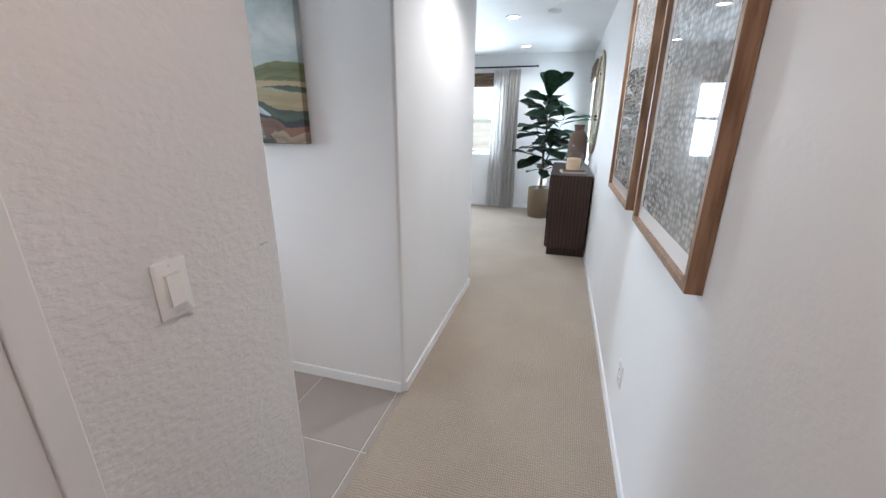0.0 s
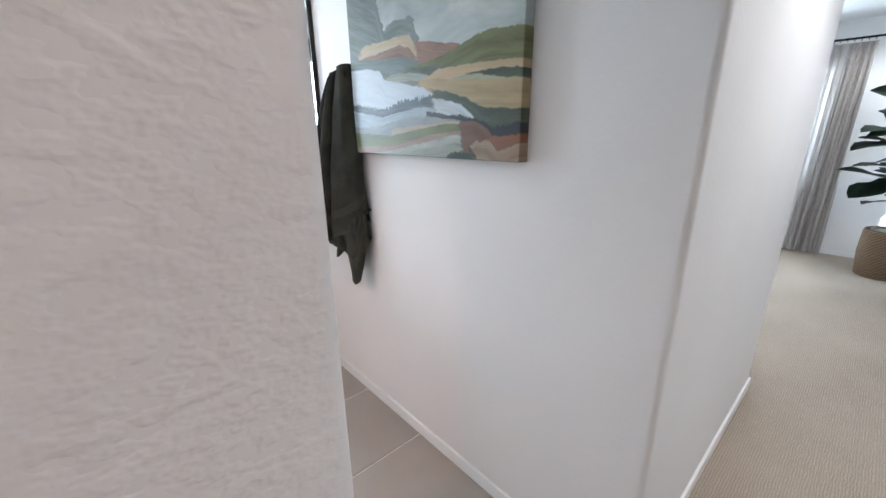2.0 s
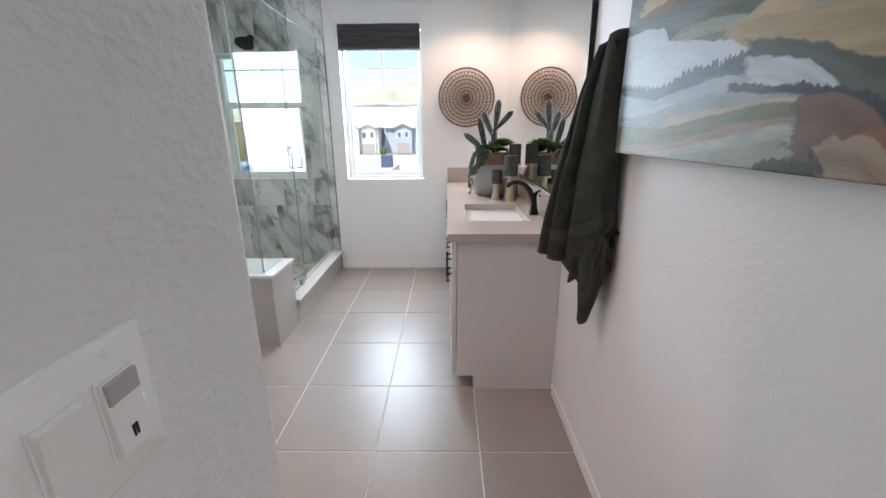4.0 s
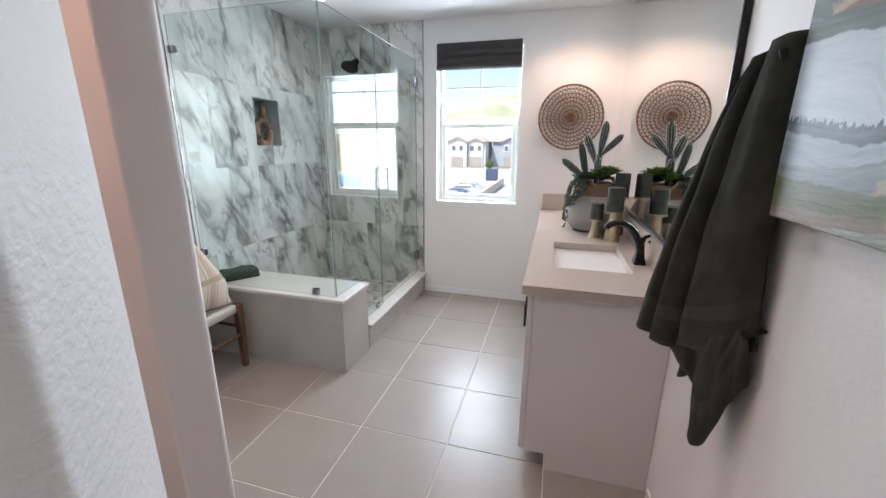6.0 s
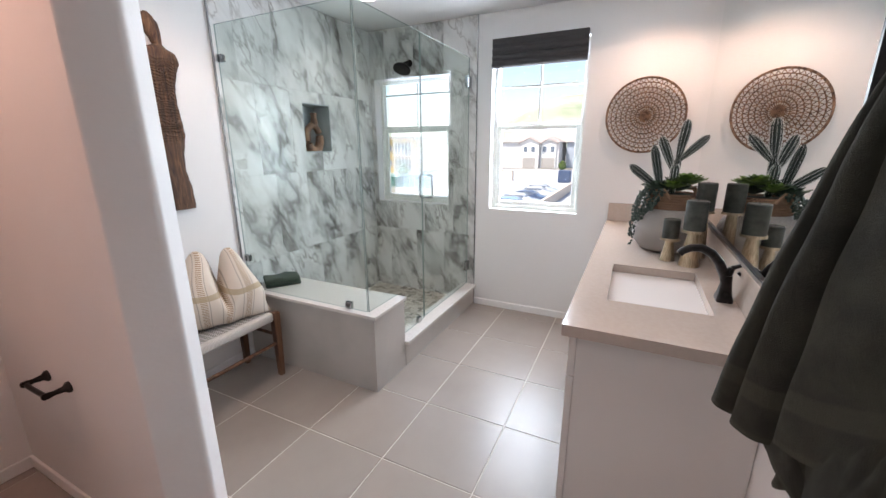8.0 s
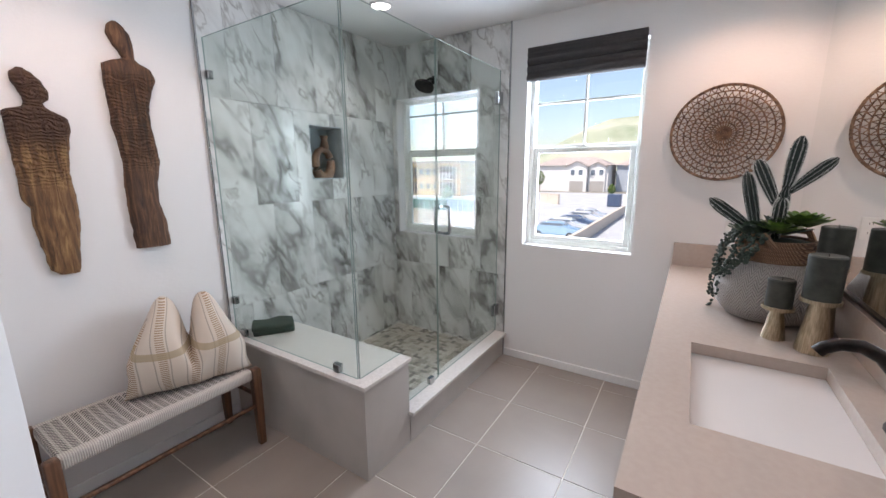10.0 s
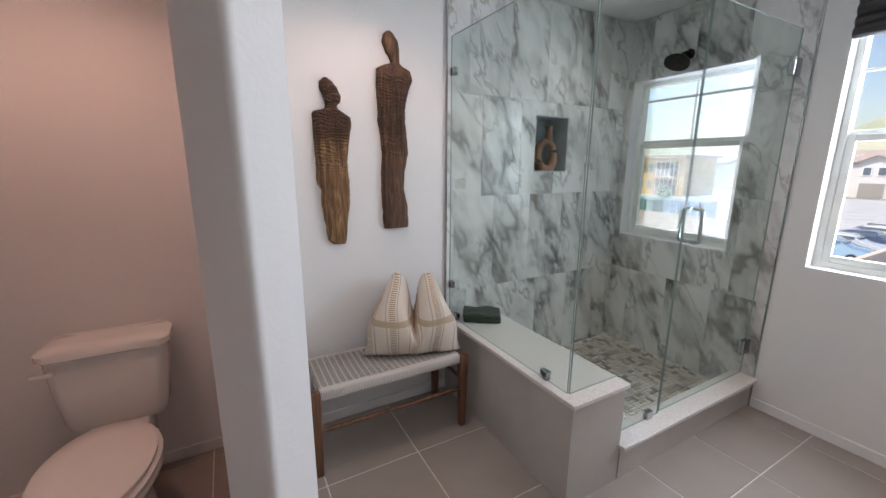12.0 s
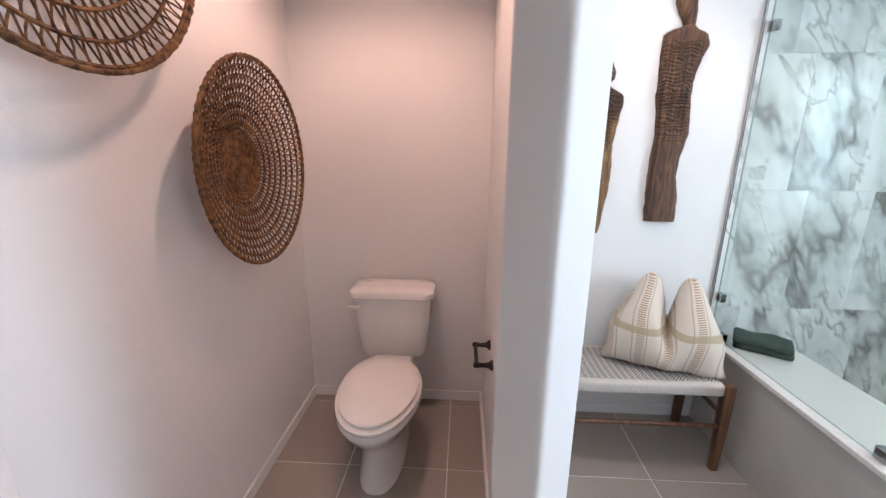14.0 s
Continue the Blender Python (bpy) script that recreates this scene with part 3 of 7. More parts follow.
box(q, -0.05, 0.05, -0.03, 0.03, 0, 0.03, 0.012, 3)
part("foot", q, DRIFT, nv, smooth=60)
GREENCLOTH = mat("green_terry", (0.035, 0.055, 0.042), 0.95)
bump(GREENCLOTH, noise_tex(GREENCLOTH, coords(GREENCLOTH), 260, 2), 0.8, 0.003)
tint(GREENCLOTH, noise_tex(GREENCLOTH, coords(GREENCLOTH), 12, 4), (0.025, 0.042, 0.033), (0.05, 0.075, 0.058))
wc = thing("washcloth", (-3.17, -1.03, 0.517), "dark green washcloth, folded, on the shower bench", "washcloth", rz=-35)
wc.scale = (0.9, 1.15, 1.3)
for k, (dx, wz) in enumerate(((0.0, 0.0), (0.006, 0.024))):
    q = bmesh.new()
    box(q, -0.13, 0.13, -0.065, 0.065, 0, 0.026, 0.011, 3)
    bmesh.ops.subdivide_edges(q, edges=q.edges[:], cuts=2, use_grid_fill=True)
    for vv in q.verts:
        vv.co.z += 0.014 * noise.noise(Vector((vv.co.x * 14, vv.co.y * 14, k * 4.0))) * (vv.co.z > 0.012)
        vv.co.z = max(vv.co.z, 0.0)
    part("fold", q, GREENCLOTH, wc, smooth=70).location = (dx, dx, wz)

# ---- vanity ----
VX0, VX1, VY0 = -4.585, -2.545, 1.055
van = thing("vanity_cabinet", (VX0, VY0, 0), "white lacquered bathroom vanity cabinet with black pulls", "vanity")
L = VX1 - VX0
q = bmesh.new()
box(q, 0, L, 0.016, 0.543, 0.085, 0.866)
part("body", q, CABINET, van)
q = bmesh.new()
box(q, 0, L - 0.0, 0.11, 0.543, 0.0, 0.085)
part("toe_kick", q, CABINET, van, "recessed toe kick")


def pull(parent, x, z, upright, length):
    q = bmesh.new()
    d = Vector((0, 0, 1)) if upright else Vector((1, 0, 0))
    c = Vector((x, -0.034, z))
    box(q, *((x - 0.006, x + 0.006, -0.04, -0.028, z - length / 2, z + length / 2) if upright else (x - length / 2, x + length / 2, -0.04, -0.028, z - 0.006, z + 0.006)), 0.003)
    for s in (-0.36, 0.36):
        e = c + d * length * s
        cyl(q, e, (e.x, 0.0, e.z), 0.0055, None, 10)
    part("pull", q, BLACK, parent, "black metal bar pull", smooth=40)


def front(x0, x1, z0, z1, name, px=None, pz=None, upright=True, length=0.13):
    q = bmesh.new()
    box(q, x0 + 0.002, x1 - 0.002, -0.004, 0.014, z0 + 0.002, z1 - 0.002, 0.002)
    d = part(name, q, CABINET, van)
    q = bmesh.new()
    e = 0.045
    for a, b, c2, c3 in ((x0 + 0.002, x0 + e, z0 + 0.002, z1 - 0.002), (x1 - e, x1 - 0.002, z0 + 0.002, z1 - 0.002), (x0 + e, x1 - e, z0 + 0.002, z0 + e), (x0 + e, x1 - e, z1 - e, z1 - 0.002)):
        box(q, a, b, -0.010, -0.0035, c2, c3)
    part("shaker_rail", q, CABINET, d)
    pull(d, px, pz, upright, length)


front(L - 0.42, L - 0.004, 0.09, 0.70, "door", L - 0.37, 0.60)
front(L - 0.836, L - 0.42, 0.09, 0.70, "door", L - 0.47, 0.60)
front(L - 0.836, L - 0.004, 0.70, 0.86, "drawer", L - 0.42, 0.78, False, 0.16)
for z0, z1 in ((0.09, 0.38), (0.38, 0.64), (0.64, 0.86)):
    front(L - 1.25, L - 0.836, z0, z1, "drawer", L - 1.045, (z0 + z1) / 2 + 0.03, False, 0.16)
front(L - 1.64, L - 1.25, 0.09, 0.86, "door", L - 1.60, 0.72)
front(0.01, L - 1.64, 0.09, 0.86, "door", L - 1.70, 0.72)

SX0, SX1, SY0, SY1, CT = -3.325, -2.805, 1.14, 1.487, 0.906
ctop = thing("countertop", (0, 0, 0), "polished beige quartz countertop with a raised splash", "countertop")
q = bmesh.new()
z0 = 0.8665
for x0, x1, y0, y1 in ((-4.587, SX0, 1.022, 1.597), (SX1, -2.512, 1.022, 1.597), (SX0, SX1, 1.022, SY0), (SX0, SX1, SY1, 1.597)):
    box(q, x0, x1, y0, y1, z0, CT)
bmesh.ops.remove_doubles(q, verts=q.verts, dist=0.0001)
part("slab", q, COUNTER, ctop)
q = bmesh.new()
box(q, -4.587, -2.512, 1.578, 1.597, CT + 0.0005, 1.045, 0.002)
part("back_splash", q, COUNTER, ctop)
q = bmesh.new()
box(q, -4.587, -4.568, 1.028, 1.577, CT + 0.0005, 1.045, 0.002)
part("side_splash", q, COUNTER, ctop)
sink = thing("sink", ((SX0 + SX1) / 2, (SY0 + SY1) / 2, 0), "white rectangular undermount porcelain sink", "sink")
q = bmesh.new()
hx, hy = (SX1 - SX0) / 2, (SY1 - SY0) / 2


def rrect(q, hx, hy, r, z, n=6):
    out = []
    for cx, cy, a0 in ((hx - r, hy - r, 0), (-hx + r, hy - r, 90), (-hx + r, -hy + r, 180), (hx - r, -hy + r, 270)):
        for k in range(n + 1):
            a = radians(a0 + 90 * k / n)
            out.append(q.verts.new((cx + r * math.cos(a), cy + r * math.sin(a), z)))
    return out


def skin(q, rings, close_first=False, close_last=True):
    for a, b in zip(rings, rings[1:]):
        n = len(a)
        for i in range(n):
            q.faces.new((a[i], a[(i + 1) % n], b[(i + 1) % n], b[i]))
    if close_last:
        q.faces.new(rings[-1])
    if close_first:
        q.faces.new(rings[0][::-1])


rings = [rrect(q, hx + 0.012, hy + 0.012, 0.03, z0 - 0.001), rrect(q, hx - 0.003, hy - 0.003, 0.03, z0 - 0.001), rrect(q, hx - 0.008, hy - 0.008, 0.035, z0 - 0.03),
         rrect(q, hx - 0.022, hy - 0.02, 0.045, z0 - 0.11), rrect(q, hx - 0.04, hy - 0.035, 0.05, z0 - 0.128), rrect(q, 0.03, 0.03, 0.028, z0 - 0.136)]
skin(q, rings)
part("basin", q, PORCELAIN, sink, smooth=50)
q = bmesh.new()
lathe(q, [(0.024, z0 - 0.1355), (0.024, z0 - 0.1325), (0.012, z0 - 0.1335)], 24)
part("drain", q, BLACK, sink, "dark round drain", smooth=40)

fa = thing("faucet", (-2.99, 1.54, CT), "black arched bathroom faucet with a lever on top", "faucet")
q = bmesh.new()
rings = [rrect(q, 0.036, 0.027, 0.012, 0.0), rrect(q, 0.036, 0.027, 0.012, 0.012), rrect(q, 0.028, 0.022, 0.012, 0.03), rrect(q, 0.018, 0.017, 0.012, 0.075), rrect(q, 0.017, 0.016, 0.012, 0.10)]
skin(q, rings, True)
part("body", q, BLACK, fa, smooth=50)
q = bmesh.new()
tube(q, [(0, 0.0, 0.05), (0, -0.012, 0.10), (0, -0.032, 0.145), (0, -0.06, 0.178), (0, -0.095, 0.195), (0, -0.13, 0.192), (0, -0.155, 0.178), (0, -0.165, 0.165)], 0.0165, 14, taper=[1.0, 1.05, 1.05, 1.0, 0.95, 0.9, 0.88, 0.9])
part("spout", q, BLACK, fa, smooth=60)
q = bmesh.new()
tube(q, [(0, 0.0, 0.09), (0, 0.006, 0.115), (0, 0.008, 0.13)], 0.012, 12)
tube(q, [(0, 0.008, 0.128), (0, 0.02, 0.134), (0.0, 0.035, 0.142)], 0.008, 10, taper=[1.2, 1, 0.9])
tube(q, [(0.0, 0.03, 0.115), (0.0, 0.045, 0.10)], 0.006, 8)
part("lever", q, BLACK, fa, smooth=60)

mir = thing("vanity_mirror", (0, 0, 0), "large frameless-looking wall mirror with a thin black edge", "mirror")
q = bmesh.new()
box(q, -4.586, -2.375, 1.586, 1.596, 1.068, 2.47)
part("glass", q, MIRROR, mir)
q = bmesh.new()
box(q, -2.3745, -2.364, 1.576, 1.597, 1.06, 2.478)
box(q, -4.586, -2.3745, 1.578, 1.597, 1.06, 1.0675)
part("frame", q, BLACK, mir, "thin black metal frame")

# ---- planter, candles ----
POT = mat("whitewashed_basket_pot", (0.50, 0.44, 0.39), 0.75)
v = coords(POT)
wv = nd(POT, "ShaderNodeTexWave", wave_type="BANDS", bands_direction="Z", Scale=21.0, Distortion=0.6)
vm = nd(POT, "ShaderNodeVectorMath", operation="ADD")
chev = nd(POT, "ShaderNodeTexWave", wave_type="BANDS", bands_direction="X", wave_profile="TRI", Scale=3.2)
ln(POT, coords(POT, kind="UV"), chev.inputs["Vector"])
cs = nd(POT, "ShaderNodeCombineXYZ")
sc = times(POT, chev.outputs["Fac"], 0.030)
ln(POT, sc, cs.inputs["Z"])
ln(POT, v, vm.inputs[0]), ln(POT, cs.outputs[0], vm.inputs[1])
ln(POT, vm.outputs[0], wv.inputs["Vector"])
tint(POT, wv.outputs["Fac"], (0.33, 0.27, 0.235), (0.78, 0.73, 0.69), 0.0, 0.36)
bump(POT, wv.outputs["Fac"], 1.0, 0.010)
ROPE = mat("jute_rope", (0.30, 0.17, 0.09), 0.9)
wv = nd(ROPE, "ShaderNodeTexWave", wave_type="BANDS", bands_direction="DIAGONAL", Scale=90.0, Distortion=1.0)
ln(ROPE, coords(ROPE), wv.inputs["Vector"])
tint(ROPE, wv.outputs["Fac"], (0.13, 0.065, 0.04), (0.38, 0.23, 0.14), 0.1, 0.9)
bump(ROPE, wv.outputs["Fac"], 0.8, 0.003)
CACTUS = mat("cactus_skin", (0.035, 0.048, 0.042), 0.8)
SPINE = mat("cactus_spines", (0.78, 0.80, 0.78), 0.9)
LEAFDK = mat("succulent_dark", (0.025, 0.055, 0.035), 0.55)
tint(LEAFDK, noise_tex(LEAFDK, coords(LEAFDK), 25, 3), (0.018, 0.035, 0.028), (0.06, 0.10, 0.055))
LEAFLT = mat("succulent_bright", (0.12, 0.22, 0.03), 0.5)
tint(LEAFLT, noise_tex(LEAFLT, coords(LEAFLT), 30, 3), (0.045, 0.10, 0.018), (0.14, 0.25, 0.04))
BEADS = mat("string_of_pearls", (0.03, 0.05, 0.035), 0.6)


def uv_wrap(ob):
    """A simple wrap of u round the vertical axis."""
    me = ob.data
    uv = me.uv_layers.new(name="wrap")
    for p in me.polygons:
        for li in p.loop_indices:
            co = me.vertices[me.loops[li].vertex_index].co
            uv.data[li].uv = (math.atan2(co.y, co.x) / 2, co.z)


PX, PY = -3.76, 1.385
pl = thing("planter", (PX, PY, CT), "whitewashed herringbone basket pot with a rope collar, cactus and succulents", "planter")
q = bmesh.new()
prof = [(0.09, 0.0), (0.135, 0.012), (0.168, 0.05), (0.180, 0.10), (0.176, 0.15), (0.155, 0.20), (0.128, 0.235), (0.118, 0.25)]
lathe(q, prof, 48)
uv_wrap(part("pot", q, POT, pl, smooth=60))
for k in range(6):
    q = bmesh.new()
    r = 0.121 - 0.001 * k
    tube(q, [(r * math.cos(a * math.pi / 20), r * math.sin(a * math.pi / 20), 0.245 + 0.0135 * k) for a in range(40)], 0.0085, 7, closed=True)
    part("rope_coil", q, ROPE, pl, smooth=60)
for a0 in (-40, 140):
    q = bmesh.new()
    pts = [(0.128 * math.cos(radians(a0 + d)), 0.128 * math.sin(radians(a0 + d)), 0.33 - (abs(d) / 25) ** 2 * 0.0 + (0.012 if abs(d) < 20 else -0.03 * (abs(d) - 20) / 10)) for d in range(-32, 33, 4)]
    tube(q, pts, 0.011, 8)
    part("rope_handle", q, ROPE, pl, smooth=60)
q = bmesh.new()
lathe(q, [(0.112, 0.30), (0.112, 0.31), (0.04, 0.318)], 24)
SOIL = mat("moss_soil", (0.03, 0.035, 0.02), 0.95)
part("soil", q, SOIL, pl)
rng = random.Random(4)


def cactus_arm(base, tip, r):
    base, tip = Vector(base), Vector(tip)
    d = tip - base
    qn = d.to_track_quat("Z", "Y")
    q = bmesh.new()
    n, ribs, ln_ = 14, 10, d.length
    rings = []
    for i in range(n + 1):
        u = i / n
        w = r * (0.55 + 0.45 * math.sin(min(1, u * 1.6) * math.pi / 2)) * (1 if u < 0.72 else math.sqrt(max(0.0, 1 - ((u - 0.72) / 0.285) ** 2)))
        rings.append([q.verts.new(base + qn @ Vector(((w * (1 + 0.16 * (-1) ** k)) * math.cos(math.pi * k / ribs), (w * (1 + 0.16 * (-1) ** k)) * math.sin(math.pi * k / ribs), u * ln_))) for k in range(2 * ribs)])
    skin(q, rings, True)
    arm = part("cactus_arm", q, CACTUS, pl, "dark grey-green ribbed cactus arm", smooth=35)
    q = bmesh.new()
    for k in range(0, 2 * ribs, 2):
        for i in range(1, n):
            for s in range(3):
                o = rings_pos(base, qn, r, ribs, n, ln_, i + 0.33 * s, k)
                e = o + (qn @ Vector((math.cos(math.pi * k / ribs) + rng.uniform(-.5, .5), math.sin(math.pi * k / ribs) + rng.uniform(-.5, .5), rng.uniform(-.4, .7)))).normalized() * r * 0.34
                cyl(q, o, e, r * 0.075, r * 0.03, 3, False)
    sp = part("fuzz", q, SPINE, arm, "pale fuzzy spines")
    sp["kind"] = "stuff"


def rings_pos(base, qn, r, ribs, n, length, i, k):
    u = min(i / n, 0.99)
    w = r * (0.55 + 0.45 * math.sin(min(1, u * 1.6) * math.pi / 2)) * (1 if u < 0.72 else math.sqrt(max(0.0, 1 - ((u - 0.72) / 0.285) ** 2))) * 1.14
    return base + qn @ Vector((w * math.cos(math.pi * k / ribs), w * math.sin(math.pi * k / ribs), u * length))


for b, t2, r in (((0.02, -0.01, 0.31), (0.03, 0.0, 0.52), 0.017), ((0.03, 0.0, 0.51), (0.04, 0.02, 0.70), 0.021), ((0.02, -0.02, 0.45), (-0.04, -0.09, 0.62), 0.021), ((0.0, -0.06, 0.32), (-0.02, -0.12, 0.575), 0.020), ((0.03, 0.01, 0.50), (0.06, 0.12, 0.62), 0.018), ((-0.02, -0.07, 0.34), (-0.03, -0.23, 0.465), 0.021), ((0.03, -0.01, 0.33), (0.06, -0.01, 0.48), 0.019)):
    cactus_arm(b, t2, r)


def rosette(centre, size, material, leaves, tilt=0.0):
    q = bmesh.new()
    for ringn, (n, el, ln_) in enumerate(((leaves, 18, 1.0), (leaves - 2, 42, 0.8), (leaves - 4, 66, 0.55))):
        for k in range(max(3, n)):
            a = 2 * math.pi * (k + 0.5 * ringn) / max(3, n) + rng.uniform(-.1, .1)
            m = Matrix.Translation(centre) @ Matrix.Rotation(tilt, 4, "X") @ Matrix.Rotation(a, 4, "Z") @ Matrix.Rotation(-radians(el + rng.uniform(-6, 6)), 4, "Y")
            s = size * ln_
            pr = [(0, 0.10), (0.35, 0.24), (0.7, 0.30), (0.9, 0.17), (1.0, 0.02)]
            top = [(q.verts.new(m @ Vector((u * s, -w * s, 0.05 * s))), q.verts.new(m @ Vector((u * s, 0, 0.0))), q.verts.new(m @ Vector((u * s, w * s, 0.05 * s)))) for u, w in pr]
            bot = [q.verts.new(m @ Vector((u * s, 0, -0.09 * s * (1 - u)))) for u, w in pr]
            for i in range(len(pr) - 1):
                q.faces.new((top[i][0], top[i + 1][0], top[i + 1][1], top[i][1])), q.faces.new((top[i][1], top[i + 1][1], top[i + 1][2], top[i][2]))
                q.faces.new((top[i][0], bot[i], bot[i + 1], top[i + 1][0])), q.faces.new((top[i][2], top[i + 1][2], bot[i + 1], bot[i]))
    part("succulent", q, material, pl, "green rosette succulent", smooth=50)


for c, s, m_, n_ in (((0.07, 0.05, 0.385), 0.080, LEAFLT, 10), ((0.09, -0.01, 0.355), 0.072, LEAFLT, 9), ((0.02, 0.08, 0.375), 0.078, LEAFLT, 10), ((-0.02, -0.06, 0.33), 0.10, LEAFDK, 8), ((0.06, -0.08, 0.33), 0.09, LEAFDK, 8), ((-0.07, 0.03, 0.33), 0.09, LEAFDK, 8), ((0.02, -0.01, 0.36), 0.08, LEAFDK, 8)):
    rosette(c, s, m_, n_)
for k in range(9):
    a = radians(-118 + k * 11)
    q = bmesh.new()
    drop = (0.30, 0.22, 0.33, 0.26, 0.18, 0.24, 0.15, 0.12, 0.09)[k]
    path = []
    for i in range(20):
        u = i / 19
        r = 0.10 + 0.075 * min(1, u * 2.2) + (0.012 if drop > 0.25 else 0) * u
        path.append(Vector((r * math.cos(a + 0.12 * math.sin(5 * u)), r * math.sin(a + 0.12 * math.sin(5 * u)), 0.33 + 0.02 * math.sin(math.pi * min(1, u * 2)) - drop * max(0.0, u - 0.18) / 0.82)))
    for p in path:
        for s in range(3):
            o = p + Vector((rng.uniform(-.012, .012), rng.uniform(-.012, .012), rng.uniform(-.008, .008)))
            rr_ = bmesh.ops.create_icosphere(q, subdivisions=1, radius=rng.uniform(0.0055, 0.008))["verts"]
            bmesh.ops.translate(q, vec=o, verts=rr_)
    st_ = part("trailing_strand", q, BEADS, pl, "trailing strand of dark green beads", smooth=60)
    st_["kind"] = "stuff"

BRASS = mat("antique_brass", (0.30, 0.235, 0.15), 0.38, 1.0)
tint(BRASS, noise_tex(BRASS, coords(BRASS, (60, 60, 1)), 4, 3), (0.40, 0.32, 0.22), (0.60, 0.50, 0.36))
WAX = mat("grey_green_wax", (0.045, 0.05, 0.042), 0.5)
tint(WAX, noise_tex(WAX, coords(WAX), 30, 4), (0.022, 0.025, 0.020), (0.048, 0.052, 0.042))


def candle_holder(x, y, foot, high, plate, wax_r, wax_h, label):
    t = thing("candle_holder", (x, y, CT), label, "candle holder", "candle holders on the counter")
    q = bmesh.new()
    lathe(q, [(foot, 0.0), (foot, 0.004), (foot * 0.55, high - 0.014), (foot * 0.55, high - 0.01), (plate, high - 0.008), (plate, high + 0.004), (plate - 0.004, high + 0.004), (plate - 0.005, high)], 32)
    part("stand", q, BRASS, t, smooth=40)
    q = bmesh.new()
    lathe(q, [(wax_r, high + 0.0005), (wax_r, high + wax_h - 0.004), (wax_r - 0.004, high + wax_h), (0.006, high + wax_h - 0.004)], 32)
    c = part("candle", q, WAX, t, "dark grey-green pillar candle", smooth=40)
    q = bmesh.new()
    cyl(q, (0, 0, high + wax_h - 0.005), (0.001, 0, high + wax_h + 0.006), 0.0012, None, 6)
    part("wick", q, BLACK, c)


candle_holder(-3.515, 1.382, 0.034, 0.115, 0.046, 0.038, 0.10, "brass cone candle holder with a dark candle on the counter")
candle_holder(-3.448, 1.470, 0.044, 0.175, 0.052, 0.047, 0.145, "taller brass cone candle holder with a dark candle on the counter")
candle_holder(-3.64, 1.525, 0.040, 0.245, 0.048, 0.044, 0.145, "tallest brass candle holder with a dark candle beside the planter")

# ---- towel, painting ----
TOWEL = mat("olive_terry", (0.035, 0.034, 0.026), 0.98)
v = coords(TOWEL)
tcol = tint(TOWEL, noise_tex(TOWEL, v, 14, 4), (0.013, 0.013, 0.009), (0.030, 0.029, 0.020))
tuv = nd(TOWEL, "ShaderNodeSeparateXYZ")
ln(TOWEL, nd(TOWEL, "ShaderNodeTexCoord").outputs["UV"], tuv.inputs[0])
tband = ramp(TOWEL, tuv.outputs["Y"], [(0.0, (1, 1, 1)), (0.012, (1, 1, 1)), (0.015, (0, 0, 0)), (0.085, (0, 0, 0)), (0.088, (1, 1, 1)), (0.128, (1, 1, 1)), (0.131, (0, 0, 0))])
ln(TOWEL, mixc(TOWEL, times(TOWEL, tband, 0.6), tcol, (0.048, 0.045, 0.032)), bsdf(TOWEL).inputs["Base Color"])
bump(TOWEL, noise_tex(TOWEL, v, 420, 3, 0.7), 0.8, 0.004, bump(TOWEL, noise_tex(TOWEL, v, 38, 3), 0.5, 0.006))
bsdf(TOWEL).inputs["Sheen Weight"].default_value = 0.10
bsdf(TOWEL).inputs["Sheen Roughness"].default_value = 0.6
bsdf(TOWEL).inputs["Sheen Tint"].default_value = (0.30, 0.29, 0.22, 1)


def spline(points, n):
    """A smooth curve through points, as n + 1 places."""
    pts = [Vector(p) for p in points]
    out, m = [], len(pts) - 1
    for k in range(n + 1):
        f = min(k * m / n, m - 1e-6)
        i, u = int(f), f - int(f)
        a, b, c, d = pts[max(i - 1, 0)], pts[i], pts[i + 1], pts[min(i + 2, m)]
        out.append(0.5 * (2 * b + (c - a) * u + (2 * a - 5 * b + 4 * c - d) * u * u + (3 * b - a - 3 * c + d) * u ** 3))
    return out


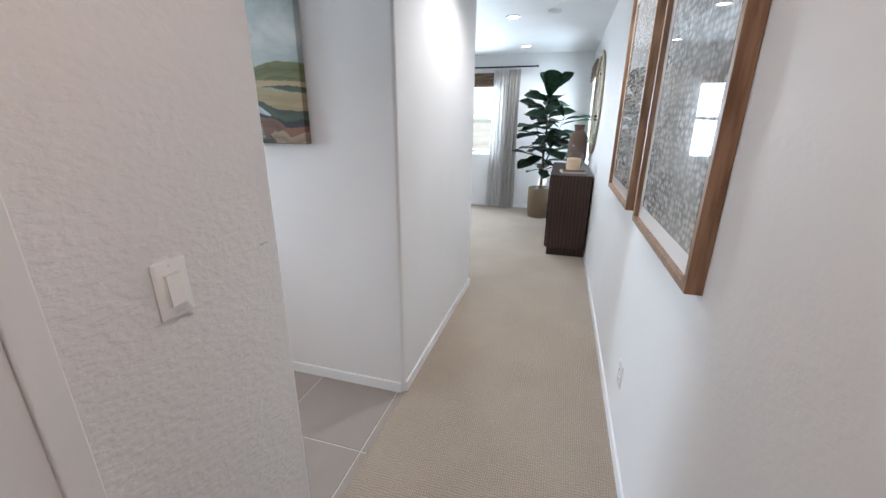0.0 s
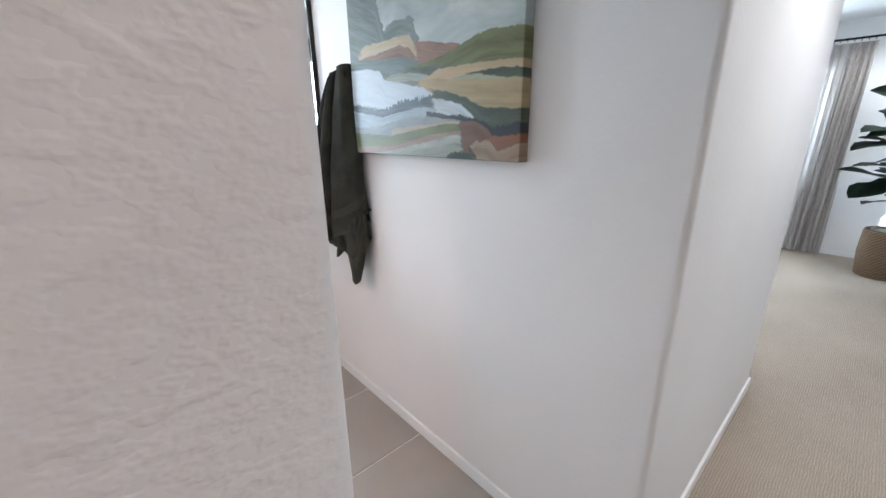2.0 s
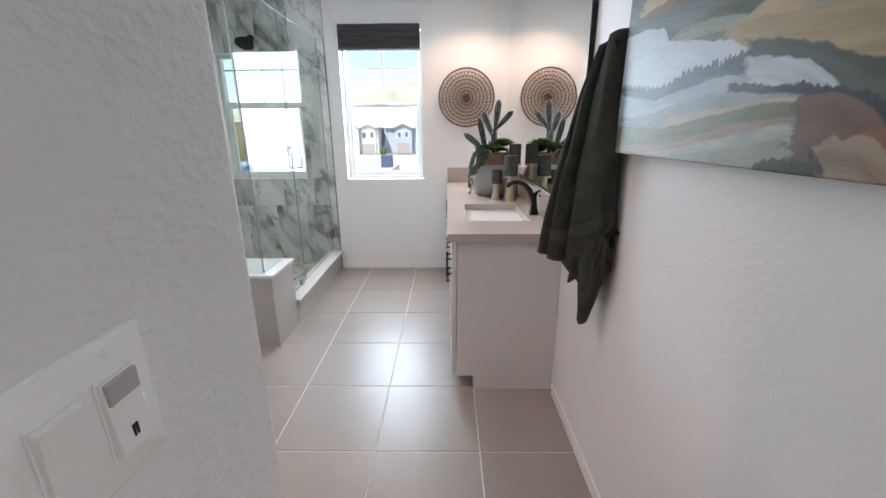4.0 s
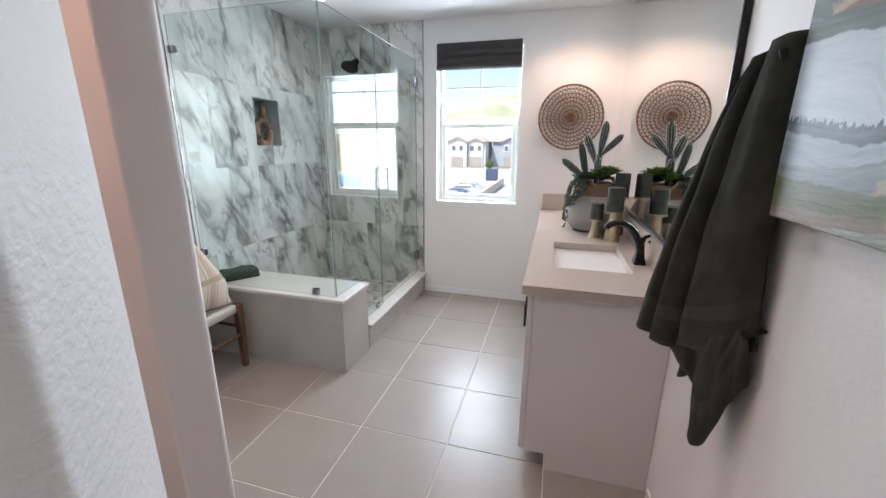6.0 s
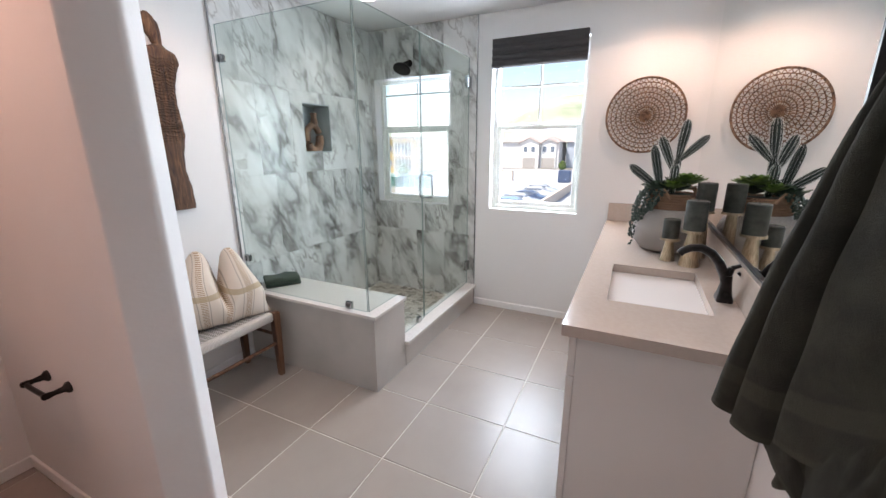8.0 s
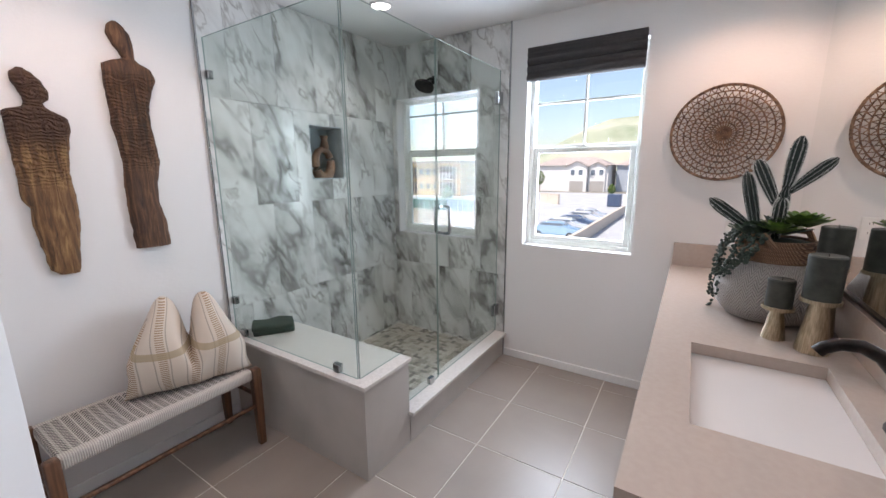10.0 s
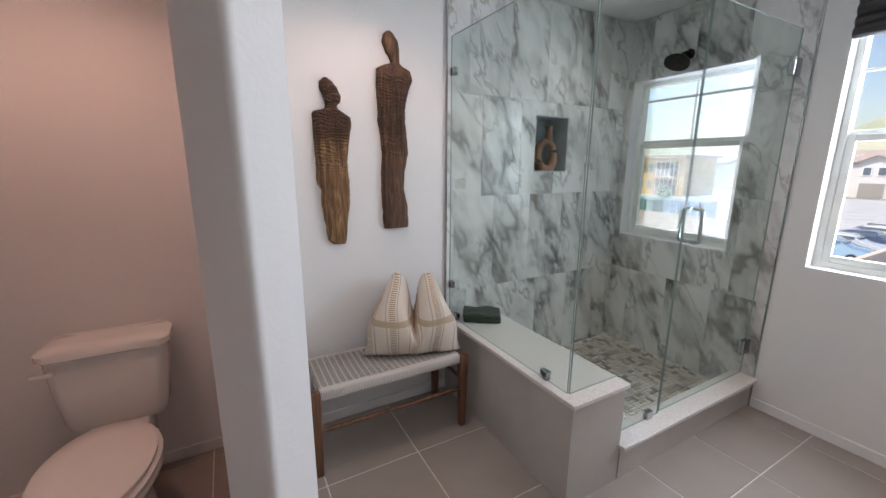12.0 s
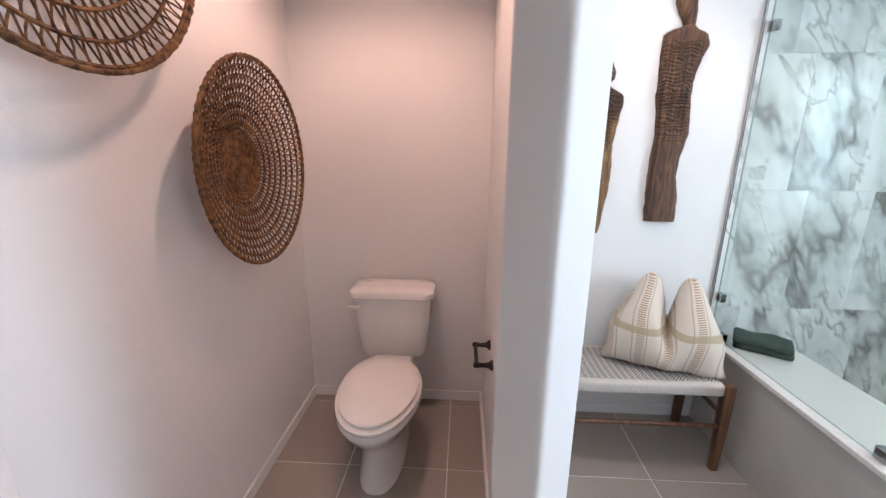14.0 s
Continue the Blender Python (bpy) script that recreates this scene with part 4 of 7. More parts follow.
def towel_sheet(parent, name, top, hem, cap, seed, sag=0.0, thick=0.009):
    """A thick cloth sheet that falls from a bunched top line to its hem; cap: it turns over the hook at the top."""
    q = bmesh.new()
    n, rows = 96, 34
    uvt = q.loops.layers.uv.new("cloth")
    a, b = spline(top, n), spline(hem, n)
    grid = []
    for j in range(-4 if cap else 0, rows + 1):
        u = max(j, 0) / rows
        line = []
        for i in range(n + 1):
            g = u ** 0.85
            p = a[i].lerp(b[i], u)
            p.x = a[i].x + (b[i].x - a[i].x) * g
            p.y = a[i].y + (b[i].y - a[i].y) * g - sag * math.sin(math.pi * u)
            if j < 0:
                w = -j / 4
                p.y += (1.588 - p.y) * w
                p.z += 0.014 * math.sin(math.pi * w) - 0.010 * w
            p.x += 0.005 * noise.noise(Vector((i * 0.09, u * 5, seed)))
            p.y += 0.006 * noise.noise(Vector((i * 0.11, u * 4, seed + 7)))
            p.z += 0.006 * noise.noise(Vector((i * 0.15, seed, 0))) * u
            p.y = min(p.y, 1.589)
            line.append((q.verts.new(p), (i / n, (1 - u) * (a[i] - b[i]).length)))
        grid.append(line)
    for r0, r1 in zip(grid, grid[1:]):
        for i in range(n):
            cs = (r0[i], r0[i + 1], r1[i + 1], r1[i])
            fc = q.faces.new([c[0] for c in cs])
            for lp, c in zip(fc.loops, cs):
                lp[uvt].uv = c[1]
    bmesh.ops.recalc_face_normals(q, faces=q.faces)
    bmesh.ops.solidify(q, geom=q.faces[:], thickness=thick)
    return part(name, q, TOWEL, parent, smooth=75)


tw = thing("hand_towel", (0, 0, 0), "dark olive terry towel hanging in folds from a wall hook", "towel")
towel_sheet(tw, "front_drape", [(-1.975, 1.580, 1.645), (-1.985, 1.555, 1.668), (-2.02, 1.530, 1.674), (-2.05, 1.535, 1.670), (-2.058, 1.565, 1.660), (-2.07, 1.528, 1.655), (-2.088, 1.518, 1.648), (-2.092, 1.555, 1.640), (-2.108, 1.522, 1.636), (-2.128, 1.535, 1.630), (-2.120, 1.575, 1.620)],
            [(-1.945, 1.580, 1.005), (-1.985, 1.545, 0.975), (-2.06, 1.515, 0.935), (-2.150, 1.490, 0.905), (-2.140, 1.560, 0.900), (-2.175, 1.470, 0.882), (-2.235, 1.440, 0.876), (-2.215, 1.535, 0.885), (-2.265, 1.415, 0.885), (-2.318, 1.440, 0.900), (-2.275, 1.575, 0.94)], True, 1.0, 0.012)
towel_sheet(tw, "lower_tail", [(-1.955, 1.582, 1.10), (-2.00, 1.558, 1.08), (-2.10, 1.535, 1.06), (-2.18, 1.530, 1.05)], [(-1.945, 1.580, 0.925), (-1.958, 1.560, 0.85), (-1.985, 1.535, 0.708), (-2.02, 1.520, 0.700), (-2.06, 1.540, 0.790), (-2.10, 1.510, 0.850), (-2.20, 1.500, 0.865)], False, 4.0, 0.01)
towel_sheet(tw, "inner_tail", [(-1.99, 1.585, 1.06), (-2.10, 1.565, 1.05), (-2.22, 1.545, 1.04)], [(-2.00, 1.580, 0.85), (-2.06, 1.570, 0.80), (-2.13, 1.545, 0.825), (-2.17, 1.520, 0.790), (-2.20, 1.545, 0.840), (-2.26, 1.520, 0.87)], False, 9.0)
hk = thing("towel_hook", (-2.0, 1.60, 1.60), "black metal wall hook holding the towel", "hook")
q = bmesh.new()
lathe(q, [(0.026, 0.0), (0.026, 0.006), (0.014, 0.012)], 20)
part("plate", q, BLACK, hk, smooth=40).matrix_local = pose(0, -0.001, 0.03, 90, 0, 0)
q = bmesh.new()
tube(q, [(0, -0.005, 0.03), (0, -0.04, 0.03), (0, -0.060, 0.036), (0, -0.064, 0.048)], 0.008, 10)
part("peg", q, BLACK, hk, smooth=60)

CANVAS = mat("landscape_painting", (0.5, 0.5, 0.45), 0.55)
tc = nd(CANVAS, "ShaderNodeTexCoord")
sep = nd(CANVAS, "ShaderNodeSeparateXYZ")
ln(CANVAS, tc.outputs["Object"], sep.inputs[0])


def math2(m, op, a, b):
    x = nd(m, "ShaderNodeMath", operation=op)
    for i, s in enumerate((a, b)):
        if isinstance(s, (int, float)):
            x.inputs[i].default_value = s
        else:
            ln(m, s, x.inputs[i])
    return x.outputs[0]


U, Wz = sep.outputs["X"], sep.outputs["Z"]
UN = math2(CANVAS, "ADD", U, 0.5)
strokes = noise_tex(CANVAS, coords(CANVAS, (4, 1, 26)), 2.0, 6, 0.65, 0.9)
rag = noise_tex(CANVAS, coords(CANVAS, (16, 1, 22)), 1.6, 5, 0.6, 0.4)
knots = noise_tex(CANVAS, coords(CANVAS, (60, 1, 26)), 1.5, 3, 0.6)
cpaint = ramp(CANVAS, noise_tex(CANVAS, coords(CANVAS, (2.4, 1, 4)), 1.4, 5, 0.6, 0.6), [(0.34, (0.27, 0.32, 0.31)), (0.52, (0.40, 0.45, 0.44)), (0.68, (0.56, 0.58, 0.55))])


def brush_group():
    """All below a crest line painted over what lies there, brushed along the crest, between two sides."""
    g = bpy.data.node_groups.new("brush_layer", "ShaderNodeTree")
    for n, k in (("Under", "NodeSocketColor"), ("Col", "NodeSocketColor"), ("Col2", "NodeSocketColor"), ("Crest", "NodeSocketFloat"), ("U", "NodeSocketFloat"), ("W", "NodeSocketFloat"), ("Rag", "NodeSocketFloat"), ("Knots", "NodeSocketFloat"), ("Lo", "NodeSocketFloat"), ("Hi", "NodeSocketFloat"), ("Ragged", "NodeSocketFloat"), ("Trees", "NodeSocketFloat")):
        g.interface.new_socket(n, in_out="INPUT", socket_type=k)
    g.interface.new_socket("Color", in_out="OUTPUT", socket_type="NodeSocketColor")
    gi, go = g.nodes.new("NodeGroupInput").outputs, g.nodes.new("NodeGroupOutput")

    def op(kind, *args):
        x = g.nodes.new("ShaderNodeMath")
        x.operation = kind
        for i, a in enumerate(args):
            if isinstance(a, (int, float)):
                x.inputs[i].default_value = a
            else:
                g.links.new(a, x.inputs[i])
        return x.outputs[0]

    def step(value, width):
        x = g.nodes.new("ShaderNodeMapRange")
        x.inputs["From Min"].default_value, x.inputs["From Max"].default_value = 0.0, width
        g.links.new(value, x.inputs["Value"])
        return x.outputs[0]
    deep = op("SUBTRACT", op("SUBTRACT", gi["Crest"], 0.1), gi["W"])
    wild = op("SUBTRACT", gi["Rag"], 0.5)
    edge = op("MULTIPLY_ADD", wild, gi["Ragged"], op("MULTIPLY_ADD", op("SUBTRACT", gi["Knots"], 0.5), gi["Trees"], deep))
    side = op("MULTIPLY_ADD", wild, 0.10, gi["U"])
    m = op("MULTIPLY", step(edge, 0.004), op("MULTIPLY", step(op("SUBTRACT", side, gi["Lo"]), 0.02), step(op("SUBTRACT", gi["Hi"], side), 0.02)))
    vec = g.nodes.new("ShaderNodeCombineXYZ")
    g.links.new(op("MULTIPLY", gi["U"], 5.0), vec.inputs["X"])
    g.links.new(op("MULTIPLY", deep, 48.0), vec.inputs["Z"])
    nz = g.nodes.new("ShaderNodeTexNoise")
    nz.inputs["Scale"].default_value, nz.inputs["Detail"].default_value, nz.inputs["Roughness"].default_value, nz.inputs["Distortion"].default_value = 1.0, 5.0, 0.65, 0.5
    g.links.new(vec.outputs[0], nz.inputs["Vector"])
    tone = step(op("SUBTRACT", nz.outputs["Fac"], 0.36), 0.24)
    mixes = []
    for fac, a, b in ((tone, gi["Col2"], gi["Col"]), (m, gi["Under"], None)):
        x = g.nodes.new("ShaderNodeMix")
        x.data_type = "RGBA"
        g.links.new(fac, x.inputs[0])
        g.links.new(a, x.inputs[6])
        g.links.new(b if b is not None else mixes[0], x.inputs[7])
        mixes.append(x.outputs[2])
    g.links.new(mixes[1], go.inputs[0])
    return g


BRUSH = brush_group()


def stroke_layer(crest, col, col2, lo=-0.6, hi=0.6, ragged=0.018, trees=0.0):
    global cpaint
    x = nd(CANVAS, "ShaderNodeGroup")
    x.node_tree = BRUSH
    for k, c in (("Col", col), ("Col2", col2)):
        x.inputs[k].default_value = (*(0.76 * e for e in c), 1)
    for k, c in (("Lo", lo), ("Hi", hi), ("Ragged", ragged), ("Trees", trees)):
        x.inputs[k].default_value = c
    h = ramp(CANVAS, UN, [(u + 0.5, (z + 0.1,) * 3) for u, z in crest])
    for k, o in (("Under", cpaint), ("Crest", h), ("U", U), ("W", Wz), ("Rag", rag), ("Knots", knots)):
        ln(CANVAS, o, x.inputs[k])
    cpaint = x.outputs[0]


# PALE is pale water paint with some window glare put into the colour
TAN, NAVY, DEEP, PALE = (0.52, 0.39, 0.23), (0.028, 0.034, 0.048), (0.055, 0.075, 0.052), (0.66, 0.74, 0.80)
OLIVE, BROWN, SLATE, RUST = (0.20, 0.21, 0.09), (0.21, 0.115, 0.075), (0.20, 0.24, 0.23), (0.29, 0.12, 0.065)
stroke_layer([(-0.45, 0.64), (-0.24, 0.56), (-0.19, 0.45), (-0.10, 0.47), (-0.03, 0.46), (0.0, 0.40), (0.05, 0.34)], (0.15, 0.19, 0.175), (0.27, 0.31, 0.30), hi=0.06, ragged=0.13)
stroke_layer([(-0.10, 0.34), (0.0, 0.38), (0.10, 0.36), (0.20, 0.342), (0.30, 0.30)], (0.36, 0.22, 0.15), (0.24, 0.145, 0.10), lo=-0.08, hi=0.28)
stroke_layer([(-0.45, 0.37), (-0.31, 0.411), (-0.22, 0.407), (-0.13, 0.408), (-0.04, 0.405), (0.0, 0.355)], (0.58, 0.49, 0.35), TAN, lo=-0.38, hi=0.0)
stroke_layer([(-0.42, 0.35), (-0.34, 0.367), (-0.24, 0.371), (-0.10, 0.38), (-0.04, 0.363), (0.0, 0.326)], BROWN, (0.32, 0.22, 0.16), hi=0.0)
stroke_layer([(-0.45, 0.37), (-0.20, 0.347), (-0.10, 0.342), (0.02, 0.315)], SLATE, (0.11, 0.14, 0.12), hi=0.02)
stroke_layer([(-0.10, 0.30), (0.05, 0.309), (0.16, 0.324), (0.22, 0.341), (0.28, 0.356), (0.34, 0.359), (0.44, 0.350)], OLIVE, (0.125, 0.135, 0.055), lo=-0.08, trees=0.01)
stroke_layer([(-0.10, 0.287), (-0.03, 0.302), (0.13, 0.290), (0.19, 0.283), (0.24, 0.262)], DEEP, (0.14, 0.17, 0.12), lo=-0.14, hi=0.22)
stroke_layer([(-0.22, 0.262), (-0.16, 0.29), (-0.05, 0.288), (0.06, 0.27), (0.12, 0.25)], (0.40, 0.43, 0.36), (0.22, 0.26, 0.20), lo=-0.22, hi=0.12)
stroke_layer([(-0.20, 0.25), (-0.14, 0.262), (-0.02, 0.258), (0.06, 0.24)], (0.20, 0.135, 0.095), SLATE, lo=-0.2, hi=0.08)
stroke_layer([(0.0, 0.25), (0.11, 0.283), (0.19, 0.281), (0.27, 0.281), (0.38, 0.276), (0.45, 0.272)], TAN, (0.60, 0.45, 0.28), lo=0.02)
stroke_layer([(0.22, 0.256), (0.36, 0.258), (0.45, 0.252)], DEEP, (0.12, 0.15, 0.08), lo=0.23)
stroke_layer([(0.12, 0.247), (0.28, 0.251), (0.39, 0.231), (0.45, 0.226)], (0.42, 0.44, 0.30), (0.28, 0.31, 0.18), lo=0.14)
stroke_layer([(0.0, 0.25), (0.05, 0.258), (0.23, 0.238), (0.45, 0.224)], (0.50, 0.39, 0.22), (0.38, 0.30, 0.17), lo=0.0)
stroke_layer([(-0.45, 0.332), (-0.32, 0.327), (-0.23, 0.31), (-0.20, 0.276), (-0.10, 0.257), (0.03, 0.231), (0.09, 0.205)], PALE, (0.56, 0.64, 0.71), hi=0.09)
stroke_layer([(0.05, 0.228), (0.14, 0.212), (0.23, 0.189), (0.29, 0.160), (0.32, 0.152), (0.45, 0.148)], DEEP, (0.10, 0.125, 0.085), lo=0.06)
stroke_layer([(0.04, 0.195), (0.10, 0.192), (0.15, 0.185), (0.21, 0.168), (0.26, 0.138), (0.30, 0.10)], PALE, (0.46, 0.50, 0.50), lo=0.05, hi=0.27)
stroke_layer([(-0.45, 0.200), (-0.33, 0.186), (-0.22, 0.172), (-0.10, 0.194), (0.01, 0.202), (0.07, 0.206), (0.10, 0.17)], (0.065, 0.085, 0.10), (0.16, 0.20, 0.23), hi=0.09, trees=0.05)
stroke_layer([(-0.45, 0.176), (-0.23, 0.143), (-0.10, 0.160), (0.03, 0.171), (0.10, 0.158)], (0.46, 0.54, 0.60), (0.30, 0.37, 0.41), hi=0.11)
stroke_layer([(0.02, 0.156), (0.14, 0.142), (0.24, 0.131), (0.29, 0.12)], NAVY, (0.08, 0.09, 0.10), lo=0.03, hi=0.28, trees=0.012)
stroke_layer([(-0.45, 0.108), (-0.25, 0.109), (-0.10, 0.135), (0.06, 0.138), (0.24, 0.118)], (0.24, 0.285, 0.28), (0.36, 0.41, 0.41), hi=0.25)
stroke_layer([(-0.20, 0.09), (-0.13, 0.103), (0.06, 0.112), (0.14, 0.122), (0.23, 0.116)], (0.54, 0.46, 0.33), (0.40, 0.37, 0.28), lo=-0.18, hi=0.24)
stroke_layer([(-0.45, 0.085), (-0.17, 0.074), (0.0, 0.096), (0.14, 0.113), (0.23, 0.106)], OLIVE, (0.12, 0.14, 0.07), hi=0.24)
stroke_layer([(-0.45, 0.023), (-0.14, 0.040), (0.06, 0.075), (0.23, 0.093)], (0.30, 0.20, 0.15), (0.36, 0.31, 0.24), hi=0.24)
stroke_layer([(-0.45, -0.012), (-0.37, -0.005), (-0.10, 0.030), (0.06, 0.058), (0.17, 0.077), (0.23, 0.080)], (0.55, 0.55, 0.48), (0.30, 0.33, 0.30), hi=0.24)
stroke_layer([(-0.45, -0.02), (-0.25, -0.005), (0.06, 0.037), (0.19, 0.056), (0.26, 0.040)], (0.26, 0.31, 0.27), (0.40, 0.42, 0.32), hi=0.27)
stroke_layer([(0.18, 0.140), (0.25, 0.130), (0.30, 0.118), (0.34, 0.100), (0.40, 0.108), (0.45, 0.113)], NAVY, (0.05, 0.05, 0.055), lo=0.20, trees=0.03)
stroke_layer([(0.18, 0.10), (0.21, 0.118), (0.26, 0.121), (0.30, 0.108), (0.33, 0.089), (0.36, 0.05)], BROWN, (0.15, 0.075, 0.05), lo=0.20, hi=0.36)
stroke_layer([(0.26, 0.056), (0.33, 0.070), (0.40, 0.077), (0.45, 0.079)], RUST, BROWN, lo=0.29, ragged=0.04)
stroke_layer([(0.21, 0.03), (0.28, 0.059), (0.32, 0.062), (0.36, 0.038), (0.40, 0.040), (0.45, 0.058)], (0.40, 0.31, 0.22), (0.27, 0.185, 0.125), lo=0.24, ragged=0.04)
stroke_layer([(0.20, 0.085), (0.23, 0.06), (0.28, 0.015), (0.30, -0.02)], NAVY, BROWN, lo=0.235, hi=0.285)
stroke_layer([(0.13, -0.03), (0.15, 0.018), (0.20, 0.026), (0.26, 0.020), (0.28, -0.03)], (0.05, 0.075, 0.055), DEEP, lo=0.13, hi=0.275, trees=0.02)
ln(CANVAS, cpaint, bsdf(CANVAS).inputs["Base Color"])
bsdf(CANVAS).inputs["Roughness"].default_value = 0.46
bsdf(CANVAS).inputs["Specular IOR Level"].default_value = 0.35
bump(CANVAS, strokes, 0.35, 0.003)
PINE = mat("pine_bar", (0.52, 0.38, 0.24), 0.7)
tint(PINE, noise_tex(PINE, coords(PINE, (1, 1, 12)), 6, 3), (0.44, 0.31, 0.19), (0.60, 0.45, 0.30))
pt = thing("canvas_painting", (-1.528, 1.598, 1.317), "stretched canvas landscape in greens, rust, beige and pale blue", "painting")
q = bmesh.new()
box(q, -0.444, 0.444, -0.040, 0.0, 0.0, 1.10, 0.003)
part("canvas", q, CANVAS, pt)
for xa, xb, za, zb in ((-0.44, -0.40, 0.02, 1.08), (0.40, 0.44, 0.02, 1.08), (-0.40, 0.40, 0.02, 0.06), (-0.40, 0.40, 1.04, 1.08)):
    q = bmesh.new()
    box(q, xa, xb, 0.0, 0.0015, za, zb)
    part("stretcher_bar", q, PINE, pt)

# ---- bench stool, cushion, carved figures ----
STOOLWOOD = mat("walnut_legs", (0.20, 0.09, 0.045), 0.42)
tint(STOOLWOOD, noise_tex(STOOLWOOD, coords(STOOLWOOD, (12, 12, 0.8)), 5, 4), (0.055, 0.023, 0.012), (0.17, 0.078, 0.038))
STRAP = mat("woven_cord", (0.42, 0.38, 0.34), 0.9)
v = coords(STRAP)
wv = nd(STRAP, "ShaderNodeTexWave", wave_type="BANDS", bands_direction="X", Scale=42.0, Distortion=0.6)
ln(STRAP, v, wv.inputs["Vector"])
sx = nd(STRAP, "ShaderNodeSeparateXYZ")
ln(STRAP, v, sx.inputs[0])
zig = math2(STRAP, "PINGPONG", math2(STRAP, "ADD", sx.outputs["X"], 5.0), 0.078)
ph = math2(STRAP, "ADD", math2(STRAP, "MULTIPLY", sx.outputs["Y"], 1.0), math2(STRAP, "MULTIPLY", zig, 1.1))
dash = math2(STRAP, "PINGPONG", math2(STRAP, "ADD", math2(STRAP, "ADD", ph, math2(STRAP, "MULTIPLY", noise_tex(STRAP, v, 22, 2), 0.012)), 5.0), 0.0085)
dm = ramp(STRAP, dash, [(0.0, (1, 1, 1)), (0.0034, (1, 1, 1)), (0.0046, (0, 0, 0))])
gap = math2(STRAP, "PINGPONG", math2(STRAP, "ADD", sx.outputs["X"], 5.0), 0.0156)
gm = ramp(STRAP, gap, [(0.0030, (0, 0, 0)), (0.0042, (1, 1, 1))])
ym = ramp(STRAP, math2(STRAP, "ABSOLUTE", sx.outputs["Y"], 0), [(0.145, (1, 1, 1)), (0.150, (0, 0, 0))])
zm = ramp(STRAP, sx.outputs["Z"], [(0.424, (0, 0, 0)), (0.428, (1, 1, 1))])
pat = times(STRAP, times(STRAP, times(STRAP, dm, gm), ym), zm)
cord = ramp(STRAP, wv.outputs["Fac"], [(0.0, (0.40, 0.365, 0.33)), (0.6, (0.58, 0.54, 0.50))])
ln(STRAP, mixc(STRAP, pat, cord, (0.03, 0.027, 0.025)), bsdf(STRAP).inputs["Base Color"])
bump(STRAP, wv.outputs["Fac"], 0.6, 0.003)
stl = thing("woven_bench", (-2.485, -0.975, 0), "low wooden bench with a woven cream cord seat against the wall", "bench")
q = bmesh.new()
box(q, -0.385, 0.385, -0.182, 0.182, 0.392, 0.452, 0.016, 3)
bmesh.ops.subdivide_edges(q, edges=[e for e in q.edges if e.calc_length() > 0.2], cuts=6, use_grid_fill=True)
for vv in q.verts:
    if vv.co.z > 0.43:
        vv.co.z -= 0.012 * max(0, 1 - (vv.co.x / 0.39) ** 2) * max(0, 1 - (vv.co.y / 0.19) ** 2)
part("seat", q, STRAP, stl, "woven cream cord seat with dark chevron dashes", smooth=40)
for sx_ in (-1, 1):
    for sy in (-1, 1):
        q = bmesh.new()
        x, y = sx_ * 0.402, sy * 0.168
        rings = [rrect(q, 0.0175, 0.0175, 0.006, 0.0, 3), rrect(q, 0.0235, 0.0235, 0.007, 0.33, 3), rrect(q, 0.0235, 0.0235, 0.007, 0.445, 3), rrect(q, 0.017, 0.017, 0.007, 0.452, 3)]
        skin(q, rings, True)
        part("leg", q, STOOLWOOD, stl, smooth=50).location = (x, y, 0)
for y, z in ((0.168, 0.235), (-0.168, 0.235)):
    q = bmesh.new()
    cyl(q, (-0.39, y, z), (0.39, y, z), 0.011, None, 12)
    part("stretcher", q, STOOLWOOD, stl, smooth=50)
for x in (-0.402, 0.402):
    q = bmesh.new()
    cyl(q, (x, -0.155, 0.29), (x, 0.155, 0.29), 0.011, None, 12)
    part("stretcher", q, STOOLWOOD, stl, smooth=50)

LINEN = mat("striped_linen", (0.62, 0.54, 0.45), 0.92)
tc = nd(LINEN, "ShaderNodeTexCoord")
sx = nd(LINEN, "ShaderNodeSeparateXYZ")
ln(LINEN, tc.outputs["UV"], sx.inputs[0])
uu, vv_ = sx.outputs["X"], sx.outputs["Y"]
stripe = math2(LINEN, "PINGPONG", math2(LINEN, "ADD", uu, 0.02), 0.125)
sm = ramp(LINEN, stripe, [(0.0, (1, 1, 1)), (0.034, (1, 1, 1)), (0.037, (0, 0, 0))])
dashes = math2(LINEN, "PINGPONG", vv_, 0.011)
dsh = ramp(LINEN, dashes, [(0.0045, (0, 0, 0)), (0.0065, (1, 1, 1))])
linm = ramp(LINEN, math2(LINEN, "PINGPONG", math2(LINEN, "ADD", uu, 0.075), 0.0625), [(0.0, (1, 1, 1)), (0.0035, (1, 1, 1)), (0.005, (0, 0, 0))])
hb = ramp(LINEN, math2(LINEN, "ABSOLUTE", math2(LINEN, "SUBTRACT", vv_, 0.46), 0), [(0.035, (1, 1, 1)), (0.04, (0, 0, 0))])
c0 = mixc(LINEN, times(LINEN, sm, dsh), (0.64, 0.56, 0.48), (0.33, 0.22, 0.13))
c0 = mixc(LINEN, linm, c0, (0.36, 0.32, 0.27))
c0 = mixc(LINEN, times(LINEN, hb, 0.8), c0, (0.40, 0.31, 0.19))
ln(LINEN, c0, bsdf(LINEN).inputs["Base Color"])
bump(LINEN, noise_tex(LINEN, coords(LINEN), 300, 2), 0.5, 0.002)
q = bmesh.new()
uvl = q.loops.layers.uv.new("cover")
nu, nv2 = 40, 32
sheets = []
